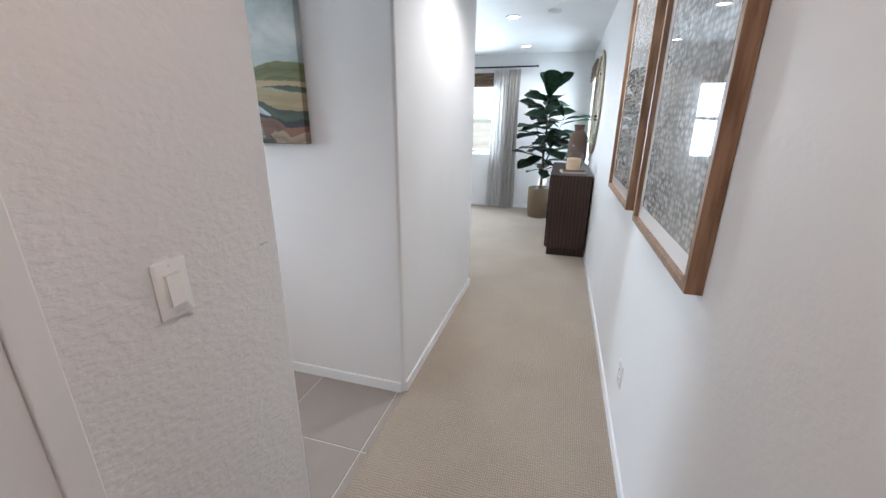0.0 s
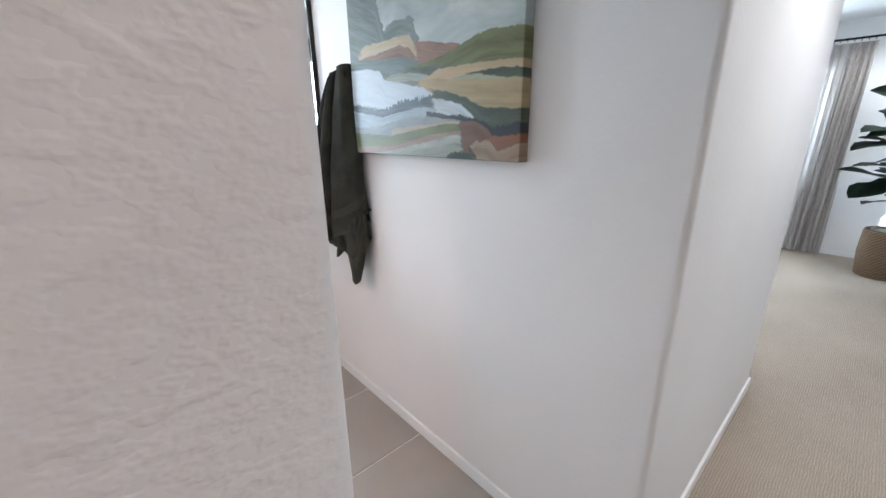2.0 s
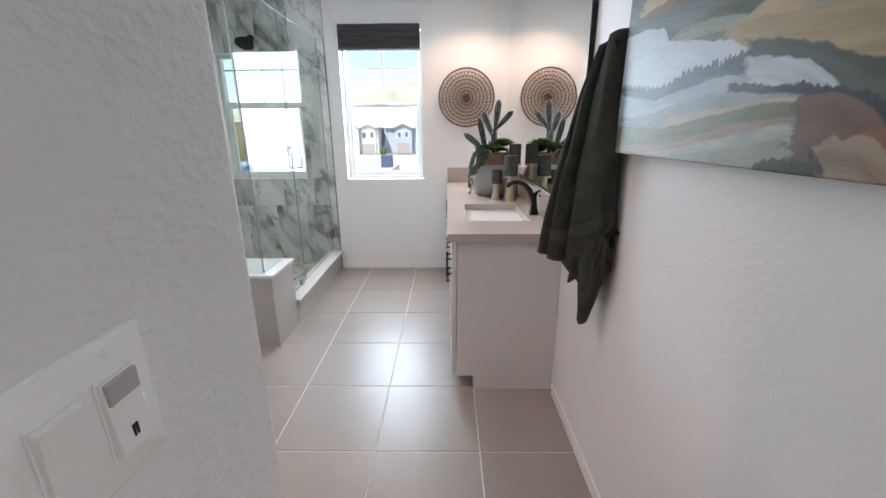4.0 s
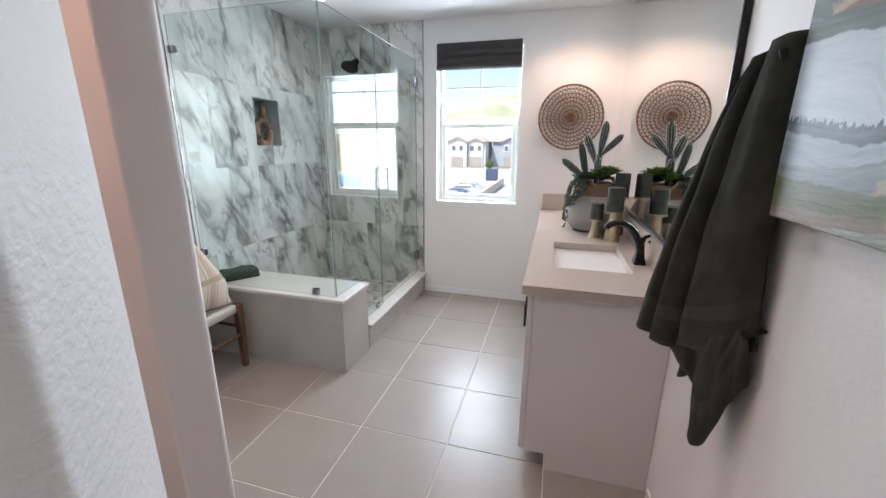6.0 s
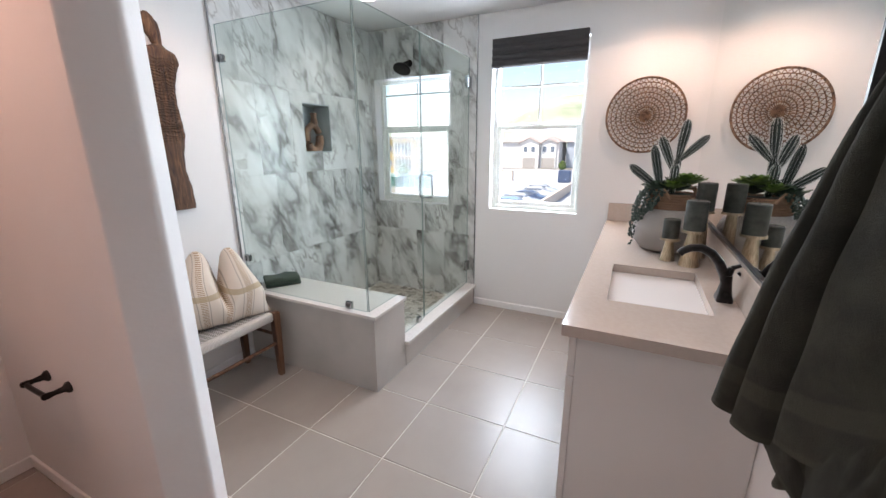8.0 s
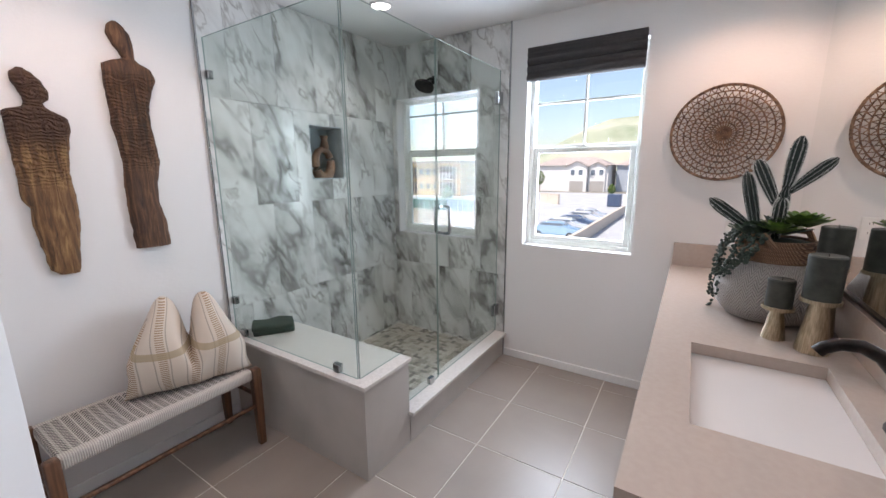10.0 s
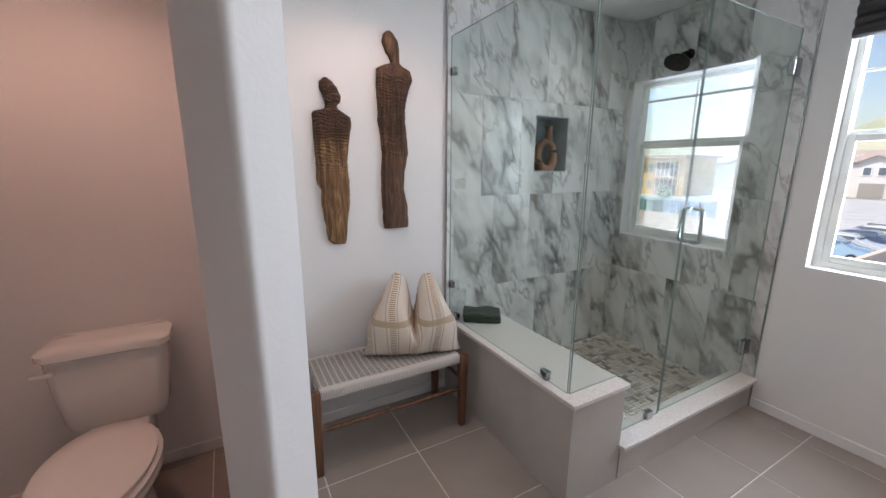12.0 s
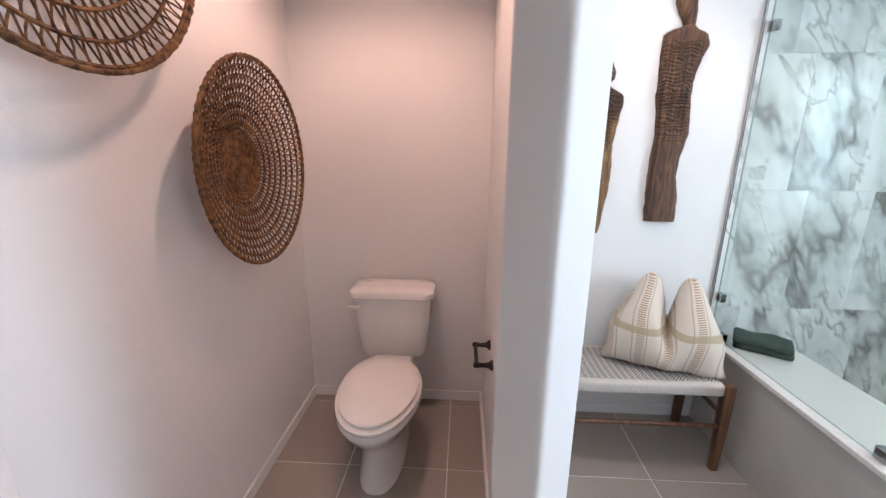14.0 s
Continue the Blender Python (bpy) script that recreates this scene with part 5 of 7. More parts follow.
for side in (1, -1):
    g = []
    for j in range(nv2 + 1):
        w = j / nv2
        row = []
        for i in range(nu + 1):
            u = -1 + 2 * i / nu
            width = 0.205 + 0.046 * math.sin(w * math.pi) - 0.030 * w ** 3
            notch = math.exp(-(abs(u + 0.04) / 0.17) ** 1.5)
            high = 0.445 - 0.235 * notch - 0.175 * (max(0, abs(u + 0.02) - 0.46) / 0.54) ** 2.0
            th = 0.130 * (math.sin(math.pi * min(1, max(0, w))) ** 0.5) * (1 - abs(u) ** 4) ** 0.55
            th *= 1 - 0.35 * notch * w ** 4
            zz = w * high
            yy = side * th + 0.075 * (1 - w) - 0.03 * w + (0.05 * notch * w ** 3 if side < 0 else 0) + 0.005 * math.sin(7 * u + 5 * w)
            ear = 0.066 * max(0, abs(u) - 0.75) / 0.25 * (1 - w) ** 4
            row.append((u * (width + ear) + 0.004 * math.sin(11 * w + u), yy, zz + 0.004 * math.sin(9 * u + 3 * w) * (w > 0.02), u, zz / 0.445))
        g.append(row)
    sheets.append(g)
for g, flip in zip(sheets, (1, -1)):
    vs = [[q.verts.new(p[:3]) for p in row] for row in g]
    for j in range(nv2):
        for i in range(nu):
            corners = [(j, i), (j, i + 1), (j + 1, i + 1), (j + 1, i)][::flip]
            fc = q.faces.new([vs[a][b] for a, b in corners])
            for lp, (a, b) in zip(fc.loops, corners):
                lp[uvl].uv = ((g[a][b][3] + 1) / 2, g[a][b][4])
bmesh.ops.remove_doubles(q, verts=q.verts, dist=0.0006)
cu = solid("throw_cushion", q, LINEN, "cream linen cushion with tan woven stripes, chopped top, on the bench", "cushion", smooth=80)
cu.matrix_world = pose(-2.672, -1.015, 0.447, 0, 0, -20)

CARVED = mat("carved_driftwood", (0.2, 0.1, 0.05), 0.68)
v = coords(CARVED)
grain = noise_tex(CARVED, coords(CARVED, (14, 14, 1.6)), 4, 5, 0.6, 0.8)
cutw = nd(CARVED, "ShaderNodeTexWave", wave_type="BANDS", bands_direction="Z", Scale=19.0, Distortion=11.0, Detail=3.0)
ln(CARVED, v, cutw.inputs["Vector"])
sz = nd(CARVED, "ShaderNodeSeparateXYZ")
ln(CARVED, v, sz.inputs[0])
woodc = ramp(CARVED, grain, [(0.28, (0.022, 0.010, 0.006)), (0.5, (0.095, 0.043, 0.021)), (0.74, (0.22, 0.115, 0.055))])
ln(CARVED, woodc, bsdf(CARVED).inputs["Base Color"])
cm = ramp(CARVED, sz.outputs["Z"], [(0.36, (0, 0, 0)), (0.45, (1, 1, 1)), (0.80, (1, 1, 1)), (0.83, (0, 0, 0))])
bump(CARVED, times(CARVED, cutw.outputs["Fac"], cm), 1.0, 0.010, bump(CARVED, grain, 0.9, 0.007))
CARVEDPALE = CARVED.copy()
CARVEDPALE.name = "carved_driftwood_pale"
for e in [n for n in CARVEDPALE.node_tree.nodes if n.bl_idname == "ShaderNodeValToRGB" and len(n.color_ramp.elements) == 3]:
    for el, c in zip(e.color_ramp.elements, ((0.045, 0.020, 0.010), (0.19, 0.095, 0.038), (0.40, 0.24, 0.10))):
        el.color = (*c, 1)
    src = e.outputs["Color"]
sep2 = nd(CARVEDPALE, "ShaderNodeSeparateXYZ")
ln(CARVEDPALE, coords(CARVEDPALE), sep2.inputs[0])
dk = ramp(CARVEDPALE, math2(CARVEDPALE, "ADD", sep2.outputs["Z"], math2(CARVEDPALE, "MULTIPLY", noise_tex(CARVEDPALE, coords(CARVEDPALE), 6, 3), 0.3)), [(0.66, (0, 0, 0)), (0.76, (1, 1, 1))])
ln(CARVEDPALE, mixc(CARVEDPALE, times(CARVEDPALE, dk, 0.85), src, (0.055, 0.022, 0.013)), bsdf(CARVEDPALE).inputs["Base Color"])


def carved_figure(name, at, levels, material, label, head_from):
    q = bmesh.new()
    steps, n = 110, 26
    zs = [l[0] for l in levels]
    rings = []
    for s in range(steps + 1):
        z = zs[0] + (zs[-1] - zs[0]) * s / steps
        i = max(k for k in range(len(zs) - 1) if zs[k] <= z)
        f = (z - zs[i]) / (zs[i + 1] - zs[i])
        f = f * f * (3 - 2 * f) if z > head_from else f
        xl, xr = (levels[i][k] + (levels[i + 1][k] - levels[i][k]) * f for k in (1, 2))
        jag = 0.004 if z < head_from else 0.0008
        xl += jag * noise.noise(Vector((at[0], 3.1, z * 22))) + jag * 0.7 * noise.noise(Vector((9, at[0], z * 55)))
        xr += jag * noise.noise(Vector((at[0], 7.7, z * 22))) + jag * 0.7 * noise.noise(Vector((2, at[0], z * 55)))
        c, h = (xl + xr) / 2, (xr - xl) / 2
        deep = min(0.040, 0.020 + 0.25 * h) if z < head_from else min(0.035, 0.012 + 0.5 * h)
        ring = []
        for k in range(n):
            a = 2 * math.pi * k / n
            ca, sa = math.cos(a), math.sin(a)
            x = c + h * (abs(ca) ** 0.7) * (1 if ca > 0 else -1)
            y = deep * (abs(sa) ** 0.6) if sa > 0 else 0.0
            groove = 0.004 * noise.noise(Vector((x * 24, at[0], z * 5))) - (0.007 * math.exp(-((x - c - 0.01) / 0.010) ** 2) * (0.0 < z < 0.62 * zs[-1]))
            cut = 0.0026 * math.sin(z * 230 + 7 * noise.noise(Vector((x * 26, at[0], z * 12)))) * (0.4 + noise.noise(Vector((x * 15, 3, z * 10)))) * (0.42 * zs[-1] < z < 0.80 * zs[-1])
            ring.append(q.verts.new((x, max(0.0, y + (groove + cut) * (sa > 0.2)), z)))
        rings.append(ring)
    skin(q, rings, True, True)
    bmesh.ops.transform(q, matrix=Matrix.Translation(at), verts=q.verts)
    ob = solid(name, q, material, label, "wall sculpture", group="carved wall figures", smooth=45)
    ob.data.transform(Matrix.Translation(at).inverted())
    ob.matrix_world = Matrix.Translation(at)


# x grows towards the partition; outlines as (height, one edge, other edge)
carved_figure("carved_figure", (-2.66, -1.1985, 1.124), [(0, -0.072, 0.074), (0.127, -0.070, 0.081), (0.217, -0.049, 0.082), (0.318, -0.056, 0.081), (0.417, -0.075, 0.074), (0.514, -0.071, 0.084), (0.585, -0.062, 0.094), (0.655, -0.061, 0.094), (0.738, -0.085, 0.095), (0.808, -0.107, 0.094), (0.848, -0.096, 0.093), (0.868, -0.055, 0.060), (0.882, -0.036, 0.012), (0.905, -0.036, 0.021), (0.941, -0.036, 0.044), (0.982, -0.030, 0.060), (1.019, -0.008, 0.052), (1.036, 0.013, 0.033)], CARVED, "tall dark carved wooden figure hung flat on the wall", 0.862)
carved_figure("carved_figure", (-2.325, -1.1985, 1.058), [(0, -0.035, 0.030), (0.021, -0.041, 0.055), (0.148, -0.058, 0.071), (0.227, -0.069, 0.079), (0.294, -0.071, 0.076), (0.325, -0.071, 0.095), (0.355, -0.068, 0.098), (0.425, -0.063, 0.095), (0.52, -0.076, 0.100), (0.613, -0.093, 0.100), (0.655, -0.093, 0.103), (0.678, -0.061, 0.098), (0.694, -0.030, 0.040), (0.711, -0.024, 0.034), (0.731, -0.044, 0.035), (0.756, -0.046, 0.044), (0.793, -0.031, 0.058), (0.82, -0.011, 0.057), (0.841, 0.016, 0.036)], CARVEDPALE, "shorter brown carved wooden figure hung flat on the wall", 0.690)

# ---- woven wall baskets ----
SEAGRASS = mat("seagrass", (0.24, 0.13, 0.06), 0.85)
tint(SEAGRASS, noise_tex(SEAGRASS, coords(SEAGRASS), 45, 4), (0.042, 0.017, 0.007), (0.25, 0.12, 0.046))
bump(SEAGRASS, noise_tex(SEAGRASS, coords(SEAGRASS), 220, 2), 0.6, 0.002)
SEAGREY = mat("seagrass_dry", (0.30, 0.20, 0.14), 0.85)
tint(SEAGREY, noise_tex(SEAGREY, coords(SEAGREY), 45, 4), (0.07, 0.036, 0.022), (0.29, 0.175, 0.11))


def wall_basket(at, turn, R, depth, coils, bands, strands, r, material, label, solid_to=0.3):
    """A shallow openwork bowl; local z points away from the wall, its rim standing off."""
    t = thing("wall_basket", (0, 0, 0), label, "wall basket", "woven wall baskets")
    t.matrix_world = Matrix.Translation(at) @ turn

    def high(f):
        return 0.012 + depth * f ** 1.8
    rg = random.Random(int(R * 1000))
    q = bmesh.new()
    pts = []
    turns = max(3, int(solid_to * R / (r * 2.0)))
    for k in range(turns * 28):
        f = solid_to * k / (turns * 28)
        a = 2 * math.pi * k / 28
        pts.append((f * R * math.cos(a), f * R * math.sin(a), high(f) + rg.uniform(-.0015, .0015)))
    tube(q, pts, r * 1.1, 5)
    part("centre_coil", q, material, t, "tightly coiled centre", smooth=60)
    edges = [solid_to + (1 - solid_to) * k / bands for k in range(bands + 1)]
    for f in edges[:-1] + [1.0 - 0.5 * (1 - solid_to) / bands / 3]:
        n = 72
        q = bmesh.new()
        tube(q, [(f * R * math.cos(2 * math.pi * k / n), f * R * math.sin(2 * math.pi * k / n), high(f)) for k in range(n)], r, 5, closed=True)
        part("hoop", q, material, t, smooth=60)
    q = bmesh.new()
    for b in range(bands):
        f0, f1 = edges[b], edges[b + 1]
        n = int(strands * (0.45 + 0.55 * f1))
        for k in range(n):
            a0 = 2 * math.pi * k / n
            for s in (-1, 1):
                sp = 2 * math.pi / n * 0.5 * s
                row = []
                for i in range(4):
                    u = i / 3
                    a = a0 + sp * math.sin(u * math.pi / 2) + rg.uniform(-.01, .01)
                    f = f0 + (f1 - f0) * u
                    row.append((f * R * math.cos(a), f * R * math.sin(a), high(f) + s * r * 0.4))
                tube(q, row, r * 0.62, 4)
    lat = part("lattice", q, material, t, "open looped weave")
    lat["kind"] = "stuff"
    q = bmesh.new()
    n = 110
    for s in range(2):
        tube(q, [((R + 0.35 * r * math.cos(k * 2.1 + s * math.pi)) * math.cos(2 * math.pi * k / n), (R + 0.35 * r * math.cos(k * 2.1 + s * math.pi)) * math.sin(2 * math.pi * k / n), high(1.0) + r * math.sin(k * 2.1 + s * math.pi)) for k in range(n)], r * 1.25, 6, closed=True)
    part("rim", q, material, t, "thick twisted rim", smooth=60)


wall_basket((-4.588, 1.205, 1.685), Matrix.Rotation(radians(90), 4, "Y"), 0.255, 0.035, 9, 7, 46, 0.0042, SEAGREY, "round openwork seagrass basket hung on the bathroom wall", 0.10)
TB = Matrix.Rotation(radians(-90), 4, "Y")
wall_basket((-0.795, -0.69, 1.402), TB, 0.378, 0.095, 14, 8, 92, 0.0046, SEAGRASS, "large round brown seagrass basket hung beside the toilet", 0.34)
wall_basket((-0.795, -0.045, 2.03), TB, 0.41, 0.075, 8, 5, 80, 0.0052, SEAGRASS, "very large open-weave seagrass basket hung high on the wall", 0.24)

# ---- toilet room ----
to = thing("toilet", (-1.315, -1.245, 0), "white two-piece porcelain toilet with the lid down", "toilet")


def egg(q, cy, hw, back, fore, z, n=40, e=1.0):
    out = []
    for k in range(n):
        a = 2 * math.pi * k / n
        s = math.sin(a)
        out.append(q.verts.new((hw * math.copysign(abs(math.cos(a)) ** e, math.cos(a)), cy + (fore if s > 0 else back) * math.copysign(abs(s) ** e, s), z)))
    return out


q = bmesh.new()
skin(q, [egg(q, 0.40, 0.105, 0.30, 0.285, 0.0, e=0.8), egg(q, 0.40, 0.105, 0.30, 0.285, 0.02, e=0.8), egg(q, 0.40, 0.098, 0.30, 0.265, 0.06, e=0.85), egg(q, 0.41, 0.10, 0.30, 0.255, 0.16), egg(q, 0.43, 0.118, 0.32, 0.26, 0.23), egg(q, 0.46, 0.150, 0.31, 0.29, 0.295),
         egg(q, 0.48, 0.176, 0.30, 0.31, 0.345), egg(q, 0.48, 0.192, 0.30, 0.322, 0.370), egg(q, 0.48, 0.188, 0.30, 0.318, 0.388)], True)
part("bowl", q, PORCELAIN, to, smooth=60)
q = bmesh.new()
box(q, -0.105, 0.105, 0.02, 0.26, 0.22, 0.385, 0.02, 3)
part("rear_deck", q, PORCELAIN, to, smooth=50)
q = bmesh.new()
skin(q, [egg(q, 0.48, 0.162, 0.222, 0.290, 0.3885), egg(q, 0.48, 0.162, 0.222, 0.290, 0.3945), egg(q, 0.48, 0.190, 0.24, 0.320, 0.3955), egg(q, 0.48, 0.190, 0.24, 0.320, 0.404), egg(q, 0.48, 0.180, 0.235, 0.309, 0.409)], True)
part("seat", q, PORCELAIN, to, smooth=40)
q = bmesh.new()
skin(q, [egg(q, 0.48, 0.160, 0.222, 0.290, 0.4095), egg(q, 0.48, 0.160, 0.222, 0.290, 0.4165), egg(q, 0.48, 0.176, 0.238, 0.302, 0.4175), egg(q, 0.48, 0.177, 0.238, 0.303, 0.428), egg(q, 0.48, 0.169, 0.229, 0.294, 0.435), egg(q, 0.48, 0.10, 0.14, 0.19, 0.439)], True)
part("lid", q, PORCELAIN, to, smooth=40)


def dbox(q, hw, y0, y1, r, z):
    vs = rrect(q, hw, (y1 - y0) / 2, r, z)
    for vv in vs:
        vv.co.y += (y0 + y1) / 2
        vv.co.y += 0.018 * (1 - (vv.co.x / hw) ** 2) * (vv.co.y > (y0 + y1) / 2)
    return vs


q = bmesh.new()
skin(q, [dbox(q, 0.165, 0.015, 0.165, 0.035, 0.385), dbox(q, 0.178, 0.012, 0.172, 0.04, 0.42), dbox(q, 0.196, 0.005, 0.185, 0.04, 0.58), dbox(q, 0.205, 0.003, 0.19, 0.04, 0.715)], True)
part("tank", q, PORCELAIN, to, smooth=50)
q = bmesh.new()
skin(q, [dbox(q, 0.212, 0.001, 0.197, 0.04, 0.7155), dbox(q, 0.220, 0.0, 0.204, 0.045, 0.722), dbox(q, 0.220, 0.0, 0.204, 0.045, 0.748), dbox(q, 0.205, 0.004, 0.192, 0.05, 0.762), dbox(q, 0.12, 0.05, 0.14, 0.04, 0.766)], True)
part("tank_lid", q, PORCELAIN, to, smooth=45)
q = bmesh.new()
cyl(q, (0.165, 0.185, 0.675), (0.165, 0.212, 0.675), 0.012, None, 14)
box(q, 0.16, 0.225, 0.207, 0.219, 0.664, 0.684, 0.005)
part("flush_lever", q, PORCELAIN, to, "white flush lever", smooth=40)
ho = thing("paper_holder", (-1.81, -0.70, 0.62), "black metal toilet paper holder with no roll", "paper holder")
for s in (-1, 1):
    q = bmesh.new()
    lathe(q, [(0.022, 0.0), (0.022, 0.008), (0.012, 0.018), (0.009, 0.045), (0.012, 0.06), (0.012, 0.075), (0.006, 0.08)], 20)
    part("post", q, BLACK, ho, smooth=40).matrix_local = pose(0, s * 0.085, 0, 0, 90, 0)
q = bmesh.new()
tube(q, [(0.066, -0.085, 0), (0.066, -0.04, -0.004), (0.066, 0.04, -0.004), (0.066, 0.085, 0)], 0.0085, 12)
part("bar", q, BLACK, ho, smooth=60)

# ---- switches, outlet, hall door ----
SWITCH = mat("switch_plastic", (0.86, 0.85, 0.83), 0.25)


def switch_plate(name, m, gangs, wide, high, label, sensor=False):
    t = thing(name, (0, 0, 0), label, "light switch", "wall switches")
    t.matrix_world = m
    q = bmesh.new()
    skin(q, [rrect(q, wide / 2, high / 2, 0.004, 0.0), rrect(q, wide / 2, high / 2, 0.004, 0.0045), rrect(q, wide / 2 - 0.004, high / 2 - 0.004, 0.004, 0.0065)], True)
    part("plate", q, SWITCH, t, smooth=30)
    for g in range(gangs):
        x = (g - (gangs - 1) / 2) * 0.046
        last = sensor and g == gangs - 1
        q = bmesh.new()
        box(q, x - 0.0168, x + 0.0168, -0.0335, 0.0335, 0.0066, 0.0082, 0.0006)
        dv = part("rocker", q, SWITCH, t)
        q = bmesh.new()
        box(q, x - 0.0150, x + 0.0150, -0.031, 0.031, 0.0083, 0.0130, 0.0006)
        for vv in q.verts:
            if vv.co.z > 0.009:
                vv.co.z += 0.07 * (vv.co.y if g % 2 else -vv.co.y) * 0.9
                vv.co.z = max(vv.co.z, 0.0086)
        part("paddle", q, SWITCH, dv)
        if last:
            q = bmesh.new()
            box(q, x - 0.0140, x + 0.0140, 0.012, 0.030, 0.0100, 0.0140, 0.001)
            part("sensor_lens", q, mat("sensor_grey", (0.42, 0.41, 0.40), 0.3), dv, "grey sensor lens")
            q = bmesh.new()
            for k in range(2):
                box(q, x - 0.003 + 0.003 * k, x - 0.001 + 0.003 * k, -0.022, -0.012, 0.0125, 0.0149)
            part("small_print", q, BLACK, dv, "small dark printed mark")
        for sy in (-1, 1):
            q = bmesh.new()
            lathe(q, [(0.003, 0.006), (0.003, 0.0072), (0.001, 0.0076)], 12, (x, sy * 0.0485, 0))
            part("screw", q, SWITCH, t)


switch_plate("light_switch", Matrix.Translation((-0.64, 0.455, 1.112)) @ Matrix(((0, 0, 1, 0), (1, 0, 0, 0), (0, 1, 0, 0), (0, 0, 0, 1))), 1, 0.070, 0.117, "single white rocker light switch on the hallway wall")
switch_plate("light_switch", Matrix.Translation((-0.878, 0.768, 1.185)) @ Matrix(((-1, 0, 0, 0), (0, 0, 1, 0), (0, 1, 0, 0), (0, 0, 0, 1))), 3, 0.163, 0.117, "triple white switch plate with a fan sensor at one end", True)
for at, turn, lab in (((0.415, 1.62, 0.33), 0, "white duplex wall outlet on the hallway wall"), ((-4.59, 1.31, 1.19), 180, "white duplex wall outlet above the vanity backsplash")):
    t = thing("wall_outlet", at, lab, "outlet", rz=turn)
    q = bmesh.new()
    box(q, -0.006, 0.0, -0.035, 0.035, -0.058, 0.058, 0.002)
    part("plate", q, SWITCH, t)
    for s in (-1, 1):
        q = bmesh.new()
        box(q, -0.009, -0.0062, -0.016, 0.016, s * 0.024 - 0.014, s * 0.024 + 0.014, 0.0008)
        so = part("socket", q, SWITCH, t)
        for y_ in (-0.0065, 0.0065):
            q = bmesh.new()
            box(q, -0.0096, -0.0089, y_ - 0.0012, y_ + 0.0012, s * 0.024 - 0.001, s * 0.024 + 0.008)
            part("slot", q, BLACK, so)
t = thing("door_1", (-0.64, -0.18, 0), "white painted hallway door in a white casing", "door", kind="structure")
q = bmesh.new()
box(q, 0.0, 0.004, -0.4045, 0.3895, 0.01, 2.0345)
part("slab", q, TRIM, t)
for y0, y1, z0, z1 in ((0.39, 0.438, 0.0, 2.08), (-0.46, -0.405, 0.0, 2.08), (-0.405, 0.39, 2.035, 2.08)):
    q = bmesh.new()
    box(q, 0.0, 0.012, y0, y1, z0, z1, 0.003)
    part("casing", q, TRIM, t)
q = bmesh.new()
rg = random.Random(2)
for k in range(6):
    box(q, -0.6405, -0.6394, 0.697 + 0.005 * k, 0.7015 + 0.005 * k, 1.1265 + rg.uniform(-.0012, .0012), 1.1278 + rg.uniform(-.0005, .0018))
solid("wall_scuff", q, mat("dark_scuff", (0.30, 0.27, 0.24), 0.9), "small dark scuff mark on the wall corner", "scuff")

# ---- hallway and bedroom things ----
OAK = mat("walnut_frame", (0.28, 0.16, 0.09), 0.45)
tint(OAK, noise_tex(OAK, coords(OAK, (8, 8, 1.0)), 6, 4), (0.17, 0.085, 0.042), (0.34, 0.20, 0.115))
MATBOARD = mat("matboard", (0.74, 0.72, 0.70), 0.85, Coat_Weight=1.0, Coat_Roughness=0.02)
WEAVEART = mat("woven_art_print", (0.4, 0.38, 0.36), 0.8, Coat_Weight=1.0, Coat_Roughness=0.02)
WEAVEART.node_tree.nodes["Principled BSDF"].inputs["Coat IOR"].default_value = 1.4
v = coords(WEAVEART, (1, 34, 50))
wob = noise_tex(WEAVEART, coords(WEAVEART), 14, 3)
vo = nd(WEAVEART, "ShaderNodeTexVoronoi", Scale=1.0, Randomness=0.45)
off = nd(WEAVEART, "ShaderNodeVectorMath", operation="ADD")
ln(WEAVEART, v, off.inputs[0]), ln(WEAVEART, times(WEAVEART, wob, 1.6), off.inputs[1])
ln(WEAVEART, off.outputs[0], vo.inputs["Vector"])
stitch = ramp(WEAVEART, vo.outputs["Distance"], [(0.15, (0.56, 0.53, 0.49)), (0.42, (0.34, 0.315, 0.285)), (0.66, (0.055, 0.048, 0.042))])
patch = ramp(WEAVEART, noise_tex(WEAVEART, coords(WEAVEART), 5, 3), [(0.35, (0.45, 0.45, 0.45)), (0.65, (1, 1, 1))])
ln(WEAVEART, mixc(WEAVEART, patch, (0.36, 0.335, 0.305), stitch), bsdf(WEAVEART).inputs["Base Color"])


def framed_print(y0, y1, z0, z1):
    t = thing("framed_print", (0.414, (y0 + y1) / 2, z0), "large walnut-framed grey woven print behind glass", "picture", "framed prints in the hallway")
    h, H, w = (y1 - y0) / 2, z1 - z0, 0.022
    for a, b, lo, hi in ((-h, -h + w, 0, H), (h - w, h, 0, H), (-h + w, h - w, 0, w), (-h + w, h - w, H - w, H)):
        q = bmesh.new()
        box(q, -0.04, 0.0, a, b, lo, hi, 0.0015)
        part("frame_rail", q, OAK, t)
    q = bmesh.new()
    box(q, -0.022, -0.012, -h + w, h - w, w, H - w)
    part("matboard", q, MATBOARD, t, "white mat behind glass")
    q = bmesh.new()
    m_ = 0.055
    box(q, -0.0235, -0.0222, -h + w + m_, h - w - m_, w + m_, H - w - m_)
    part("print", q, WEAVEART, t, "grey and cream woven-look print behind glass")


framed_print(0.93, 1.715, 1.03, 2.12)
framed_print(1.913, 2.70, 1.03, 2.12)

